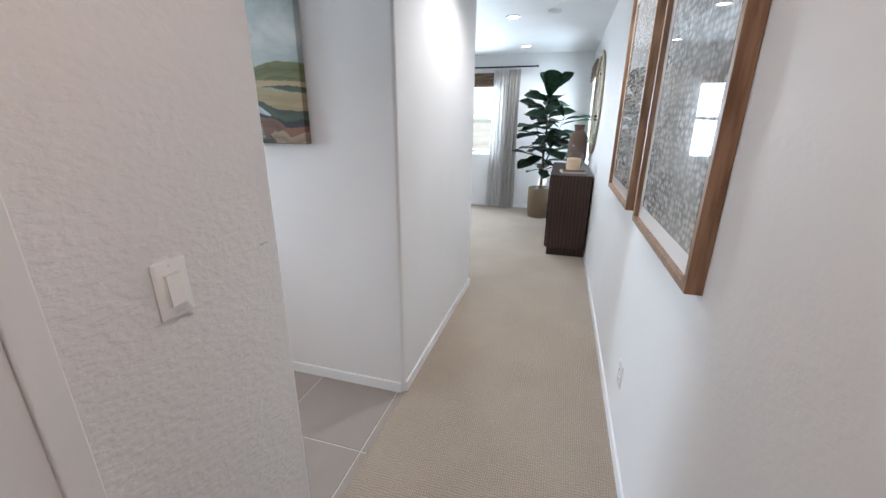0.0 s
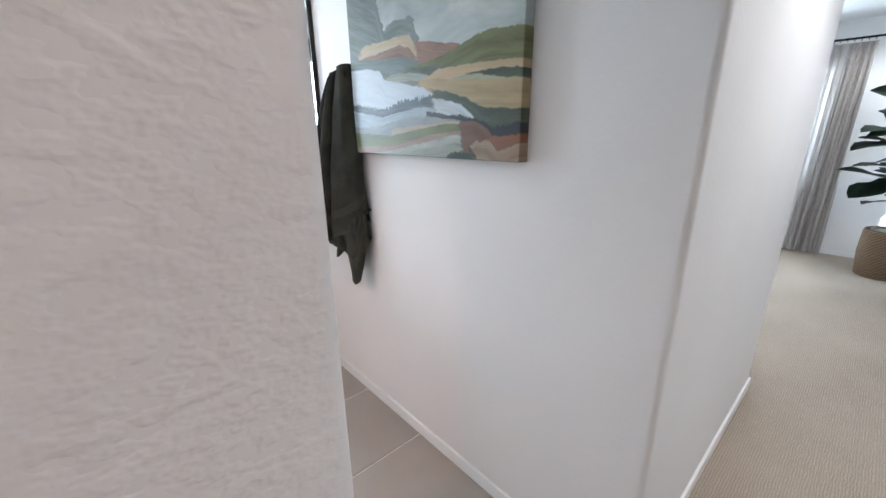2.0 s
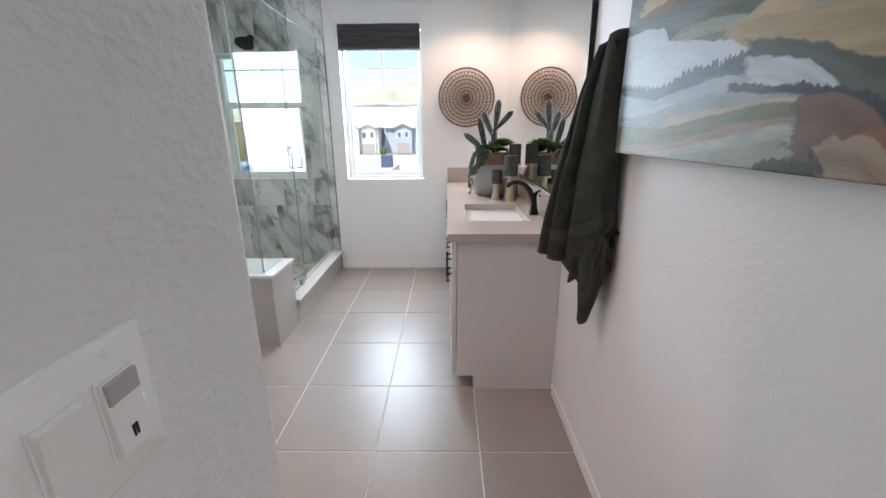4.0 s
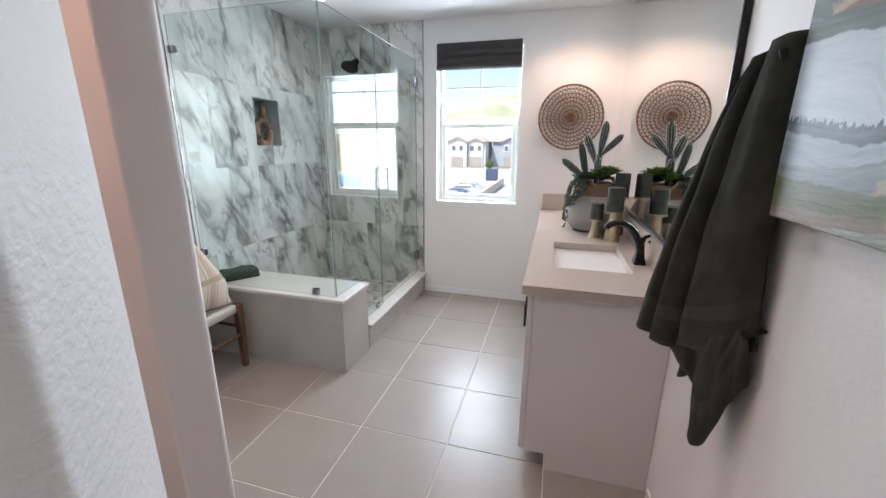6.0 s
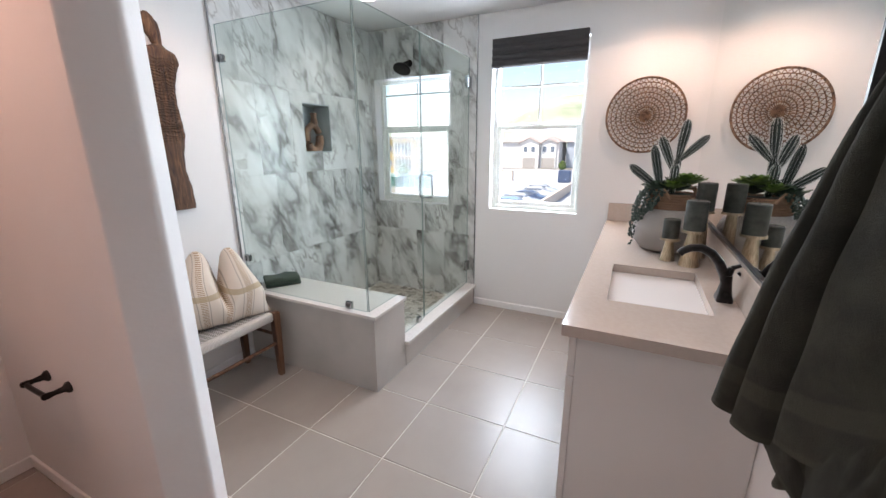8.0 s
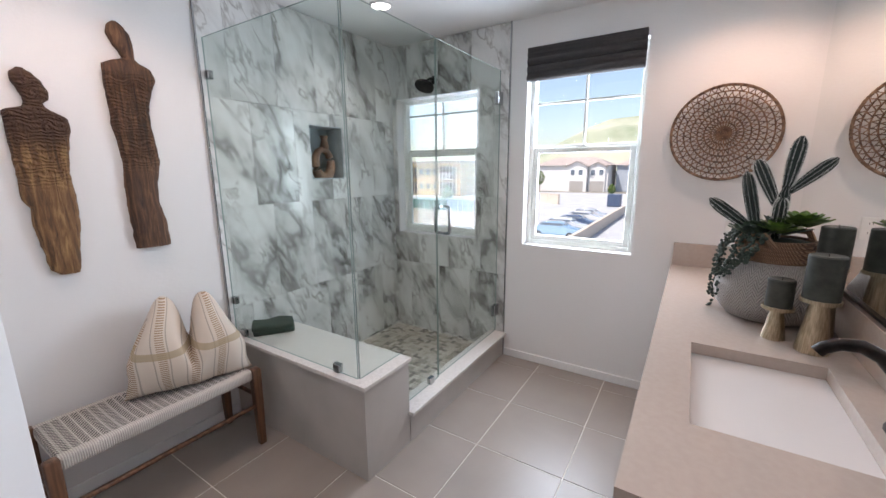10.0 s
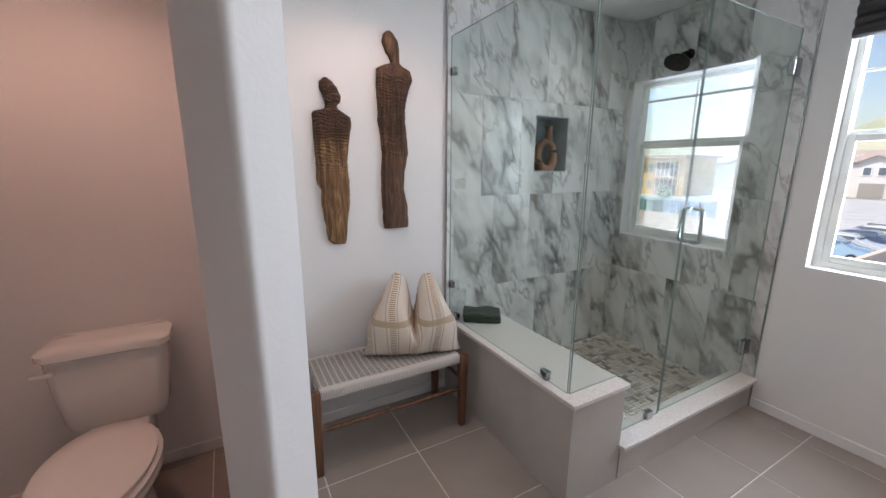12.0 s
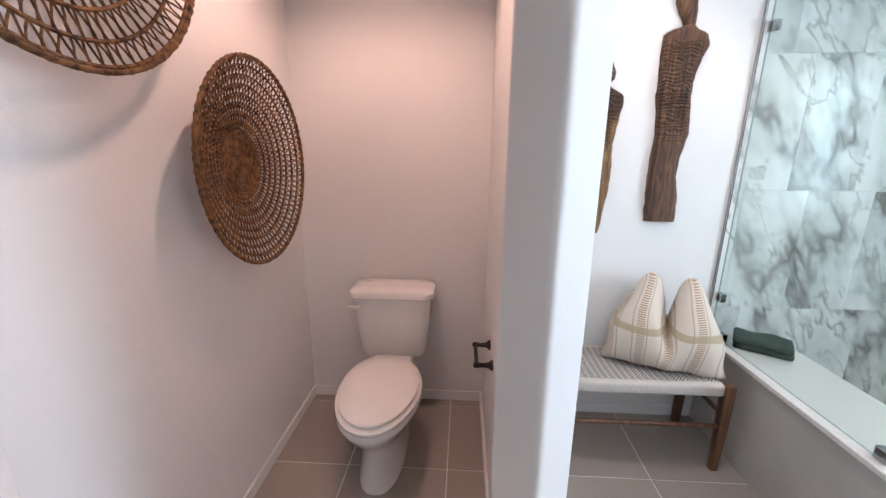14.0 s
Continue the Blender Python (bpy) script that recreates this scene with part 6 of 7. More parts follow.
WALNUT = mat("dark_walnut", (0.05, 0.025, 0.017), 0.4)
wv = nd(WALNUT, "ShaderNodeTexWave", wave_type="BANDS", bands_direction="X", Scale=3.0, Distortion=7.0, Detail=3.0)
ln(WALNUT, coords(WALNUT, (3, 3, 0.35)), wv.inputs["Vector"])
tint(WALNUT, wv.outputs["Fac"], (0.014, 0.007, 0.006), (0.050, 0.022, 0.013), 0.0, 1.0)
dr = thing("dresser", (0.19, 4.95, 0), "dark walnut dresser standing against the wall", "dresser")
q = bmesh.new()
box(q, -0.205, 0.205, -0.70, 0.70, 0.09, 0.865, 0.004)
part("body", q, WALNUT, dr)
q = bmesh.new()
box(q, -0.215, 0.21, -0.71, 0.71, 0.8655, 0.895, 0.004)
part("top", q, WALNUT, dr)
q = bmesh.new()
box(q, -0.19, 0.20, -0.68, 0.68, 0.0, 0.09)
part("plinth", q, WALNUT, dr)
for k in range(3):
    y0 = -0.69 + 0.46 * k
    q = bmesh.new()
    box(q, -0.222, -0.206, y0 + 0.004, y0 + 0.456, 0.10, 0.86, 0.003)
    d = part("door", q, WALNUT, dr)
    q = bmesh.new()
    cyl(q, (-0.222, y0 + 0.42, 0.52), (-0.24, y0 + 0.42, 0.52), 0.009, 0.012, 12)
    part("knob", q, BRASS, d)
bk = thing("stacked_books", (0.20, 4.52, 0.895), "two pale flat books stacked under the candle jar", "books", rz=8)
for k, (w, c) in enumerate(((0.125, (0.45, 0.42, 0.38)), (0.115, (0.16, 0.09, 0.06)))):
    q = bmesh.new()
    box(q, -w, w, -w * 0.8, w * 0.8, 0.017 * k, 0.017 * k + 0.0165, 0.002)
    part("book", q, mat("book_cover", c, 0.7), bk)
JARGLASS = glass_mat("jar_glass", (0.93, 0.95, 0.95), 0.06)
jr = thing("candle_jar", (0.20, 4.52, 0.929), "clear glass cloche over a large cream candle", "candle jar")
q = bmesh.new()
lathe(q, [(0.095, 0.001), (0.095, 0.15), (0.088, 0.185), (0.05, 0.205), (0.018, 0.208), (0.014, 0.222), (0.024, 0.236), (0.02, 0.252), (0.006, 0.256)], 32)
g = part("cloche", q, JARGLASS, jr, smooth=50)
g.visible_shadow = False
q = bmesh.new()
lathe(q, [(0.072, 0.002), (0.074, 0.12), (0.06, 0.124), (0.01, 0.118)], 28)
part("candle", q, mat("cream_wax", (0.68, 0.50, 0.33), 0.5, Subsurface_Weight=0.3), jr, "cream pillar candle", smooth=50)
VASEWOOD = mat("brown_rattan_vase", (0.14, 0.085, 0.06), 0.7)
wv = nd(VASEWOOD, "ShaderNodeTexWave", wave_type="BANDS", bands_direction="Z", Scale=28.0, Distortion=1.0)
ln(VASEWOOD, coords(VASEWOOD), wv.inputs["Vector"])
tint(VASEWOOD, wv.outputs["Fac"], (0.07, 0.04, 0.028), (0.21, 0.135, 0.095))
bump(VASEWOOD, wv.outputs["Fac"], 0.8, 0.006)
q = bmesh.new()
lathe(q, [(0.07, 0.0), (0.105, 0.03), (0.118, 0.12), (0.115, 0.26), (0.10, 0.36), (0.075, 0.41), (0.055, 0.43), (0.06, 0.47), (0.066, 0.50), (0.05, 0.502)], 32)
vs_ = solid("rattan_vase", q, VASEWOOD, "brown ribbed rattan vase on the dresser", "vase", smooth=50)
vs_.matrix_world = pose(0.25, 5.30, 0.895)
rm = thing("round_mirror", (0.414, 5.05, 1.625), "large round wall mirror with a bronze rim", "mirror")
q = bmesh.new()
lathe(q, [(0.535, 0.006), (0.535, 0.012), (0.0001, 0.0121)], 64)
part("glass", q, MIRROR, rm).matrix_local = pose(0, 0, 0, 0, -90, 0)
q = bmesh.new()
tube(q, [(-0.016, 0.548 * math.cos(math.pi * k / 40), 0.548 * math.sin(math.pi * k / 40)) for k in range(80)], 0.0155, 8, closed=True)
part("rim", q, BRASS, rm, "thin bronze metal rim", smooth=60)

LINENC = mat("grey_linen_curtain", (0.46, 0.435, 0.415), 0.9)
tint(LINENC, noise_tex(LINENC, coords(LINENC, (40, 40, 5)), 5, 3), (0.30, 0.28, 0.26), (0.42, 0.395, 0.37))
SHEER = bpy.data.materials.new("sheer_linen")
SHEER.use_nodes = True
n, l = SHEER.node_tree.nodes, SHEER.node_tree.links
tl, mx = n.new("ShaderNodeBsdfTranslucent"), n.new("ShaderNodeMixShader")
n["Principled BSDF"].inputs["Base Color"].default_value = (0.66, 0.64, 0.62, 1)
n["Principled BSDF"].inputs["Roughness"].default_value = 0.9
tl.inputs[0].default_value = (0.7, 0.68, 0.66, 1)
mx.inputs[0].default_value = 0.5
l.new(n["Principled BSDF"].outputs[0], mx.inputs[1]), l.new(tl.outputs[0], mx.inputs[2]), l.new(mx.outputs[0], n["Material Output"].inputs[0])


def curtain_panel(parent, name, x0, x1, y, z0, z1, waves, amp, material):
    q = bmesh.new()
    n, lv = waves * 10, 14
    rows = []
    for s in (0.0, 0.004):
        g = []
        for j in range(lv + 1):
            u = j / lv
            g.append([q.verts.new((x0 + (x1 - x0) * (i / n + 0.02 * math.sin(6 * u + i)) - 0.05 * u * (1 - i / n), y + s + amp * (0.6 + 0.5 * u) * math.sin(2 * math.pi * waves * i / n) + 0.01 * math.sin(3 * u + i * 0.4), z1 + (z0 - z1) * u)) for i in range(n + 1)])
        rows.append(g)
    for g, fl in zip(rows, (1, -1)):
        for j in range(lv):
            for i in range(n):
                q.faces.new((g[j][i], g[j][i + 1], g[j + 1][i + 1], g[j + 1][i])[::fl])
    a, b = rows
    for j in range(lv):
        for i in (0, n):
            q.faces.new((a[j][i], a[j + 1][i], b[j + 1][i], b[j][i]))
    for i in range(n):
        for j in (0, lv):
            q.faces.new((a[j][i], a[j][i + 1], b[j][i + 1], b[j][i]))
    part(name, q, material, parent, smooth=70)


ct = thing("curtain", (0, 0, 0), "floor-length pale grey linen curtain drawn aside", "curtain")
curtain_panel(ct, "lined_panel", -0.86, -0.66, 6.62, 0.02, 2.20, 4, 0.028, LINENC)
curtain_panel(ct, "sheer_panel", -1.08, -0.84, 6.63, 0.02, 2.20, 5, 0.020, SHEER)
rod = thing("curtain_rod", (0, 6.62, 2.24), "thin black metal curtain rod above the window", "curtain rod")
q = bmesh.new()
cyl(q, (-2.75, 0, 0), (-0.42, 0, 0), 0.011, None, 12)
part("rod", q, BLACK, rod, smooth=40)
q = bmesh.new()
cyl(q, (-0.42, 0, 0), (-0.395, 0, 0), 0.016, None, 14)
part("finial", q, BLACK, rod, smooth=40)
q = bmesh.new()
cyl(q, (-0.52, 0, 0), (-0.52, 0.13, 0), 0.007, None, 10)
part("bracket", q, BLACK, rod)
for k in range(8):
    q = bmesh.new()
    x = -0.68 - 0.05 * k
    tube(q, [(x, 0.019 * math.cos(a * math.pi / 7), -0.008 + 0.019 * math.sin(a * math.pi / 7)) for a in range(14)], 0.0025, 6, closed=True)
    part("ring", q, BLACK, rod)

FIG = mat("fiddle_leaf", (0.02, 0.045, 0.025), 0.4)
tint(FIG, noise_tex(FIG, coords(FIG, shift=True), 9, 3), (0.010, 0.026, 0.018), (0.035, 0.075, 0.035))
BARK = mat("fig_bark", (0.10, 0.07, 0.045), 0.85)
tint(BARK, noise_tex(BARK, coords(BARK, (1, 1, 4)), 20, 3), (0.06, 0.04, 0.025), (0.16, 0.115, 0.075))
WICKER = mat("wicker_basket", (0.26, 0.17, 0.10), 0.8)
wv = nd(WICKER, "ShaderNodeTexWave", wave_type="BANDS", bands_direction="Z", Scale=22.0, Distortion=1.5)
ln(WICKER, coords(WICKER), wv.inputs["Vector"])
tint(WICKER, wv.outputs["Fac"], (0.12, 0.075, 0.042), (0.38, 0.265, 0.165))
bump(WICKER, wv.outputs["Fac"], 0.9, 0.008)
fg = thing("fiddle_leaf_plant", (-0.20, 6.15, 0), "tall fiddle-leaf fig plant in a round wicker basket", "potted plant")
q = bmesh.new()
lathe(q, [(0.15, 0.0), (0.165, 0.02), (0.185, 0.22), (0.18, 0.44), (0.172, 0.46), (0.16, 0.45), (0.155, 0.40), (0.01, 0.39)], 36)
part("basket", q, WICKER, fg, "woven brown wicker basket", smooth=50)
q = bmesh.new()
for k in range(14):
    a = 2 * math.pi * k / 14
    r_ = bmesh.ops.create_icosphere(q, subdivisions=1, radius=0.05)["verts"]
    bmesh.ops.translate(q, vec=(0.10 * math.cos(a), 0.10 * math.sin(a), 0.42 + 0.02 * math.sin(5 * a)), verts=r_)
part("moss", q, mat("grey_moss", (0.25, 0.24, 0.20), 0.95), fg, "pale dried moss", smooth=60)
q = bmesh.new()
tube(q, [(0, 0, 0.36), (0.01, 0, 0.7), (0.0, 0.01, 1.0), (0.02, 0, 1.3), (0.0, 0.0, 1.6), (0.02, 0.0, 1.82)], 0.02, 10, taper=[1.1, 1.0, 0.85, 0.7, 0.5, 0.3])
tube(q, [(0.01, 0, 0.75), (0.08, -0.02, 0.95), (0.16, -0.02, 1.2), (0.26, -0.02, 1.5)], 0.012, 8, taper=[1, 0.8, 0.7, 0.4])
tube(q, [(0.0, 0.0, 1.0), (-0.08, -0.03, 1.2), (-0.14, -0.03, 1.4)], 0.009, 8, taper=[1, 0.8, 0.5])
part("trunk", q, BARK, fg, smooth=60)
q = bmesh.new()
prof = [(0, 0.02), (0.15, 0.13), (0.35, 0.22), (0.5, 0.21), (0.68, 0.28), (0.85, 0.25), (0.96, 0.12), (1.0, 0.01)]
rows = []
for u, w in prof:
    x, dz = u * 1.0, -0.28 * u * u
    rows.append([q.verts.new((x, s * w, dz + 0.10 * abs(s) * w * 2 + 0.03 * math.sin(9 * u) * abs(s))) for s in (-1, -0.5, 0, 0.5, 1)])
for a, b in zip(rows, rows[1:]):
    for k in range(4):
        q.faces.new((a[k], a[k + 1], b[k + 1], b[k]))
r_ = bmesh.ops.solidify(q, geom=q.faces[:], thickness=0.012)
leafmesh = finish(q, "leaf", FIG, 60)
rg = random.Random(11)
for k in range(62):
    u = k / 61
    if k % 4 == 3:
        base, hz = Vector((0.06 + 0.20 * u, -0.02, 0.95 + 0.55 * u)), 0
    else:
        base = Vector((0.01, 0, 0.70 + 1.12 * u))
    a = k * 2.4 + rg.uniform(-.3, .3)
    ln_ = rg.uniform(0.34, 0.47) * (0.75 if k < 6 else 1.0)
    el = rg.uniform(-5, 35) if k < 57 else rg.uniform(50, 75)
    lf = new("leaf", leafmesh)
    lf.parent = fg
    lf.matrix_local = Matrix.Translation(base) @ Matrix.Rotation(a, 4, "Z") @ Matrix.Rotation(-radians(el), 4, "Y") @ Matrix.Rotation(rg.uniform(-.5, .5), 4, "X") @ Matrix.Translation((0.02, 0, 0)) @ Matrix.Scale(ln_, 4)

# ---- outdoors ----
GZ = -4.5
DIRT = mat("dry_ground", (0.40, 0.36, 0.30), 0.95)
tint(DIRT, noise_tex(DIRT, coords(DIRT), 0.12, 5), (0.15, 0.135, 0.11), (0.25, 0.23, 0.19))
ASPHALT = mat("asphalt_lot", (0.13, 0.135, 0.14), 0.9)
tint(ASPHALT, noise_tex(ASPHALT, coords(ASPHALT), 0.6, 5), (0.36, 0.37, 0.385), (0.44, 0.45, 0.465))
HILLM = mat("green_hillside", (0.12, 0.15, 0.07), 0.95)
tint(HILLM, noise_tex(HILLM, coords(HILLM), 0.03, 6), (0.23, 0.27, 0.18), (0.40, 0.40, 0.31))
STUCCO = mat("white_stucco", (0.66, 0.65, 0.64), 0.9)
bump(STUCCO, noise_tex(STUCCO, coords(STUCCO), 20, 3), 0.3, 0.01)
STUCCOB = mat("blue_grey_stucco", (0.34, 0.38, 0.44), 0.9)
tint(STUCCOB, noise_tex(STUCCOB, coords(STUCCOB), 1, 3), (0.32, 0.36, 0.42), (0.37, 0.41, 0.46))
YELLOW = mat("yellow_sheathing", (0.52, 0.38, 0.17), 0.9)
tint(YELLOW, noise_tex(YELLOW, coords(YELLOW), 0.6, 3), (0.47, 0.33, 0.14), (0.56, 0.42, 0.20))
ROOF = mat("brown_roof_tile", (0.20, 0.16, 0.14), 0.9)
tint(ROOF, noise_tex(ROOF, coords(ROOF), 2, 3), (0.30, 0.255, 0.235), (0.40, 0.34, 0.31))
DARKWIN = mat("dark_window", (0.13, 0.16, 0.20), 0.1)
FENCE = mat("tan_block_wall", (0.52, 0.45, 0.38), 0.9)
tint(FENCE, noise_tex(FENCE, coords(FENCE), 1.5, 4), (0.50, 0.42, 0.35), (0.58, 0.50, 0.43))
q = bmesh.new()
bmesh.ops.create_grid(q, x_segments=2, y_segments=2, size=2500)
bmesh.ops.translate(q, vec=(0, 0, GZ), verts=q.verts)
solid("ground", q, DIRT, "pale dry open ground reaching the horizon", "ground", "structure")
q = bmesh.new()
box(q, -106, -14, -70, 50, GZ, GZ + 0.03)
solid("road", q, ASPHALT, "grey asphalt street and parking lot", "road", "structure")
q = bmesh.new()
nx, ny = 26, 60
gr = []
for i in range(nx):
    row = []
    for j in range(ny):
        x, y = -260 - 18 * i, -520 + 18 * j
        h = 41 * math.exp(-((x + 430) / 110) ** 2) * (math.exp(-((y + 62) / 80) ** 2) * 1.05 + 0.70 * math.exp(-((y - 60) / 130) ** 2) + 0.78 * math.exp(-((y + 330) / 130) ** 2)) + 5 * noise.noise(Vector((x / 60, y / 60, 0))) + 3 * noise.noise(Vector((x / 22, y / 22, 4)))
        row.append(q.verts.new((x, y, GZ - 1 + max(0, h))))
    gr.append(row)
for i in range(nx - 1):
    for j in range(ny - 1):
        q.faces.new((gr[i][j], gr[i][j + 1], gr[i + 1][j + 1], gr[i + 1][j]))
solid("backdrop", q, HILLM, "distant green hillside under a bright sky", "hill", "structure", smooth=60)


def gable_roof(q, x0, x1, y0, y1, z, rise, over=0.4):
    """Ridge along x."""
    ym = (y0 + y1) / 2
    a = [(x0 - over, y0 - over, z), (x0 - over, ym, z + rise), (x0 - over, y1 + over, z)]
    b = [(x1 + over, p[1], p[2]) for p in a]
    A, B = [q.verts.new(p) for p in a], [q.verts.new(p) for p in b]
    A2, B2 = [q.verts.new((p[0], p[1], p[2] - 0.18)) for p in a], [q.verts.new((p[0], p[1], p[2] - 0.18)) for p in b]
    for k in range(2):
        q.faces.new((A[k], A[k + 1], B[k + 1], B[k])), q.faces.new((A2[k], B2[k], B2[k + 1], A2[k + 1])), q.faces.new((A[k], A2[k], A2[k + 1], A[k + 1])), q.faces.new((B[k], B[k + 1], B2[k + 1], B2[k]))
    q.faces.new((A[0], B[0], B2[0], A2[0])), q.faces.new((A[2], A2[2], B2[2], B[2]))


def house(at, wide, material, label, gables):
    t = thing("house", (at[0], at[1], GZ), label, "house", "houses across the street")
    t.scale = (1.3, 1.3, 1.3)
    q = bmesh.new()
    box(q, -9, 0, -wide / 2, wide / 2, 0, 5.4)
    for y0, y1, d in gables:
        box(q, 0, d, y0, y1, 0, 5.2)
        ym = (y0 + y1) / 2
        a = [q.verts.new(p) for p in ((d, y0, 5.2), (d, y1, 5.2), (d, ym, 5.2 + (y1 - y0) * 0.26))]
        q.faces.new(a)
    part("wall", q, material, t)
    q = bmesh.new()
    e = [(-9.5, -wide / 2 - .5, 5.4), (0.5, -wide / 2 - .5, 5.4), (0.5, wide / 2 + .5, 5.4), (-9.5, wide / 2 + .5, 5.4)]
    vs = [q.verts.new(p) for p in e]
    r1, r2 = q.verts.new((-4.5, -wide / 2 + 3.5, 7.2)), q.verts.new((-4.5, wide / 2 - 3.5, 7.2))
    q.faces.new((vs[0], vs[1], r1)), q.faces.new((vs[1], vs[2], r2, r1)), q.faces.new((vs[2], vs[3], r2)), q.faces.new((vs[3], vs[0], r1, r2)), q.faces.new(vs[::-1])
    for y0, y1, d in gables:
        gable_roof(q, -3, d, y0, y1, 5.2, (y1 - y0) * 0.26 + 0.1)
    part("roof", q, ROOF, t, "brown low-pitched tile roof")
    for y0, y1, d in gables:
        ym = (y0 + y1) / 2
        q = bmesh.new()
        box(q, d + 0.01, d + 0.06, ym - 1.35, ym + 1.35, 0.05, 2.2)
        part("garage_door", q, mat("garage_grey", (0.33, 0.31, 0.29), 0.7), t, "grey garage door")
        for s in (-0.8, 0.8):
            q = bmesh.new()
            box(q, d + 0.01, d + 0.08, ym + s - 0.5, ym + s + 0.5, 3.3, 4.6)
            w = part("window", q, TRIM, t)
            q = bmesh.new()
            box(q, d + 0.085, d + 0.10, ym + s - 0.40, ym + s + 0.40, 3.4, 4.5)
            part("pane", q, DARKWIN, w)


house((-112, -27.6), 15, STUCCO, "white two-storey stucco house with twin gables and garages", [(-0.4, 3.6, 1.2), (3.9, 7.0, 0.4)])
house((-117, -9.5), 11, STUCCOB, "blue-grey two-storey house with a gabled front", [(-3.5, 0.5, 0.8)])
house((-110, 9.5), 10, STUCCO, "white two-storey house with a gabled garage front", [(-4.2, -0.2, 1.0)])
house((-120, -52), 12, STUCCOB, "pale blue-grey two-storey house down the street", [(-2, 2, 0.8)])


def car(at, rz, colour, label):
    t = thing("parked_car", (at[0], at[1], GZ + 0.03), label, "car", "parked cars", rz=rz)
    q = bmesh.new()
    pts = [(-2.2, 0.35), (-2.25, 0.75), (-1.95, 0.95), (-1.45, 1.0), (-0.85, 1.42), (0.45, 1.45), (1.25, 0.98), (2.0, 0.85), (2.25, 0.65), (2.22, 0.35)]
    prev = None
    for y, ins in ((-0.88, 0.06), (-0.80, 0.0), (0.80, 0.0), (0.88, 0.06)):
        ring = [q.verts.new((x * (1 - ins * 0.3), y * (1.0 if z < 1.05 else 0.80), z - ins * (z > 1))) for x, z in pts]
        if prev:
            for i in range(len(pts)):
                q.faces.new((prev[i], prev[(i + 1) % len(pts)], ring[(i + 1) % len(pts)], ring[i]))
        else:
            q.faces.new(ring)
        prev = ring
    q.faces.new(prev[::-1])
    part("body", q, mat("car_paint", colour, 0.25, 0.3, Coat_Weight=1.0), t, smooth=40)
    q = bmesh.new()
    for y in (-0.785, 0.785):
        box(q, -1.1, 0.75, y - 0.03, y + 0.03, 1.05, 1.34, 0.02)
    box(q, 0.55, 0.95, -0.62, 0.62, 1.10, 1.28, 0.02), box(q, -1.3, -1.0, -0.62, 0.62, 1.10, 1.30, 0.02)
    part("glazing", q, DARKWIN, t, "dark car windows")
    for x in (-1.35, 1.4):
        for y in (-0.82, 0.82):
            q = bmesh.new()
            cyl(q, (x, y - 0.09, 0.31), (x, y + 0.09, 0.31), 0.31, None, 20)
            w = part("wheel", q, mat("tyre_rubber", (0.02, 0.02, 0.02), 0.8), t, "black tyre", smooth=40)
            q = bmesh.new()
            cyl(q, (x, y - 0.095, 0.31), (x, y + 0.095, 0.31), 0.19, None, 14)
            part("rim", q, CHROME, w)


for x, y, rz, c, lb in ((-36.4, -8.9, 92, (0.30, 0.46, 0.62), "pale blue sedan parked in the lot"), (-39.3, -9.0, 90, (0.72, 0.74, 0.76), "silver sedan parked in the lot"), (-42.2, -8.7, 91, (0.07, 0.11, 0.20), "dark blue sedan parked in the lot"), (-46.4, -8.8, 90, (0.75, 0.75, 0.75), "white sedan parked in the lot"), (-49.6, -9.0, 89, (0.60, 0.62, 0.65), "grey sedan parked in the lot")):
    car((x, y), rz, c, lb)
fn = thing("block_fence", (0, 0, GZ), "long low tan block wall with a cap", "fence")
for (xa, ya), (xb, yb) in (((-15, -6.0), (-63, -6.5)),):
    q = bmesh.new()
    d = Vector((xb - xa, yb - ya, 0))
    m = Matrix.Translation(((xa + xb) / 2, (ya + yb) / 2, 0.0)) @ Matrix.Rotation(math.atan2(d.y, d.x), 4, "Z")
    box(q, -d.length / 2, d.length / 2, -0.1, 0.1, 0, 1.05, m=m)
    part("wall", q, FENCE, fn)
    q = bmesh.new()
    box(q, -d.length / 2, d.length / 2, -0.14, 0.14, 1.05, 1.15, m=m)
    part("cap", q, FENCE, fn)
rw = thing("retaining_wall", (-71, -20.3, GZ), "low tan stucco retaining wall beside the street", "wall", rz=-36)
q = bmesh.new()
box(q, -0.15, 0.15, -2.6, 2.6, 0, 1.7)
part("wall", q, FENCE, rw)
q = bmesh.new()
box(q, -0.2, 0.2, -2.65, 2.65, 1.7, 1.8)
part("cap", q, FENCE, rw)
PANEL = mat("weathered_fence_board", (0.34, 0.30, 0.25), 0.9)
tint(PANEL, noise_tex(PANEL, coords(PANEL), 1.2, 4), (0.28, 0.25, 0.20), (0.40, 0.36, 0.30))
fn = thing("white_fence", (0, 0, GZ), "long pale panelled boundary fence beside the lot", "fence")
for k in range(12):
    q = bmesh.new()
    box(q, -36 + 0.2 * k, -35.9 + 0.2 * k, -36 + 1.9 * k, -34.15 + 1.9 * k, 0, 2.1)
    part("panel", q, PANEL, fn)
BAY, STUD = mat("open_bay_shade", (0.07, 0.06, 0.055), 0.9), mat("bare_lumber", (0.52, 0.42, 0.30), 0.85)
yb = thing("apartment_building", (-80, -49.5, GZ), "yellow-sheathed two-storey building under construction with balconies", "building")
yb.scale = (1.25, 1.25, 1.25)
q = bmesh.new()
box(q, -9, 0, -9, 4.5, 0, 6.1)
part("wall", q, YELLOW, yb)
q = bmesh.new()
box(q, -9.6, 1.4, -9.6, 5.1, 6.1, 6.45)
part("roof", q, ROOF, yb, "dark flat overhanging roof")
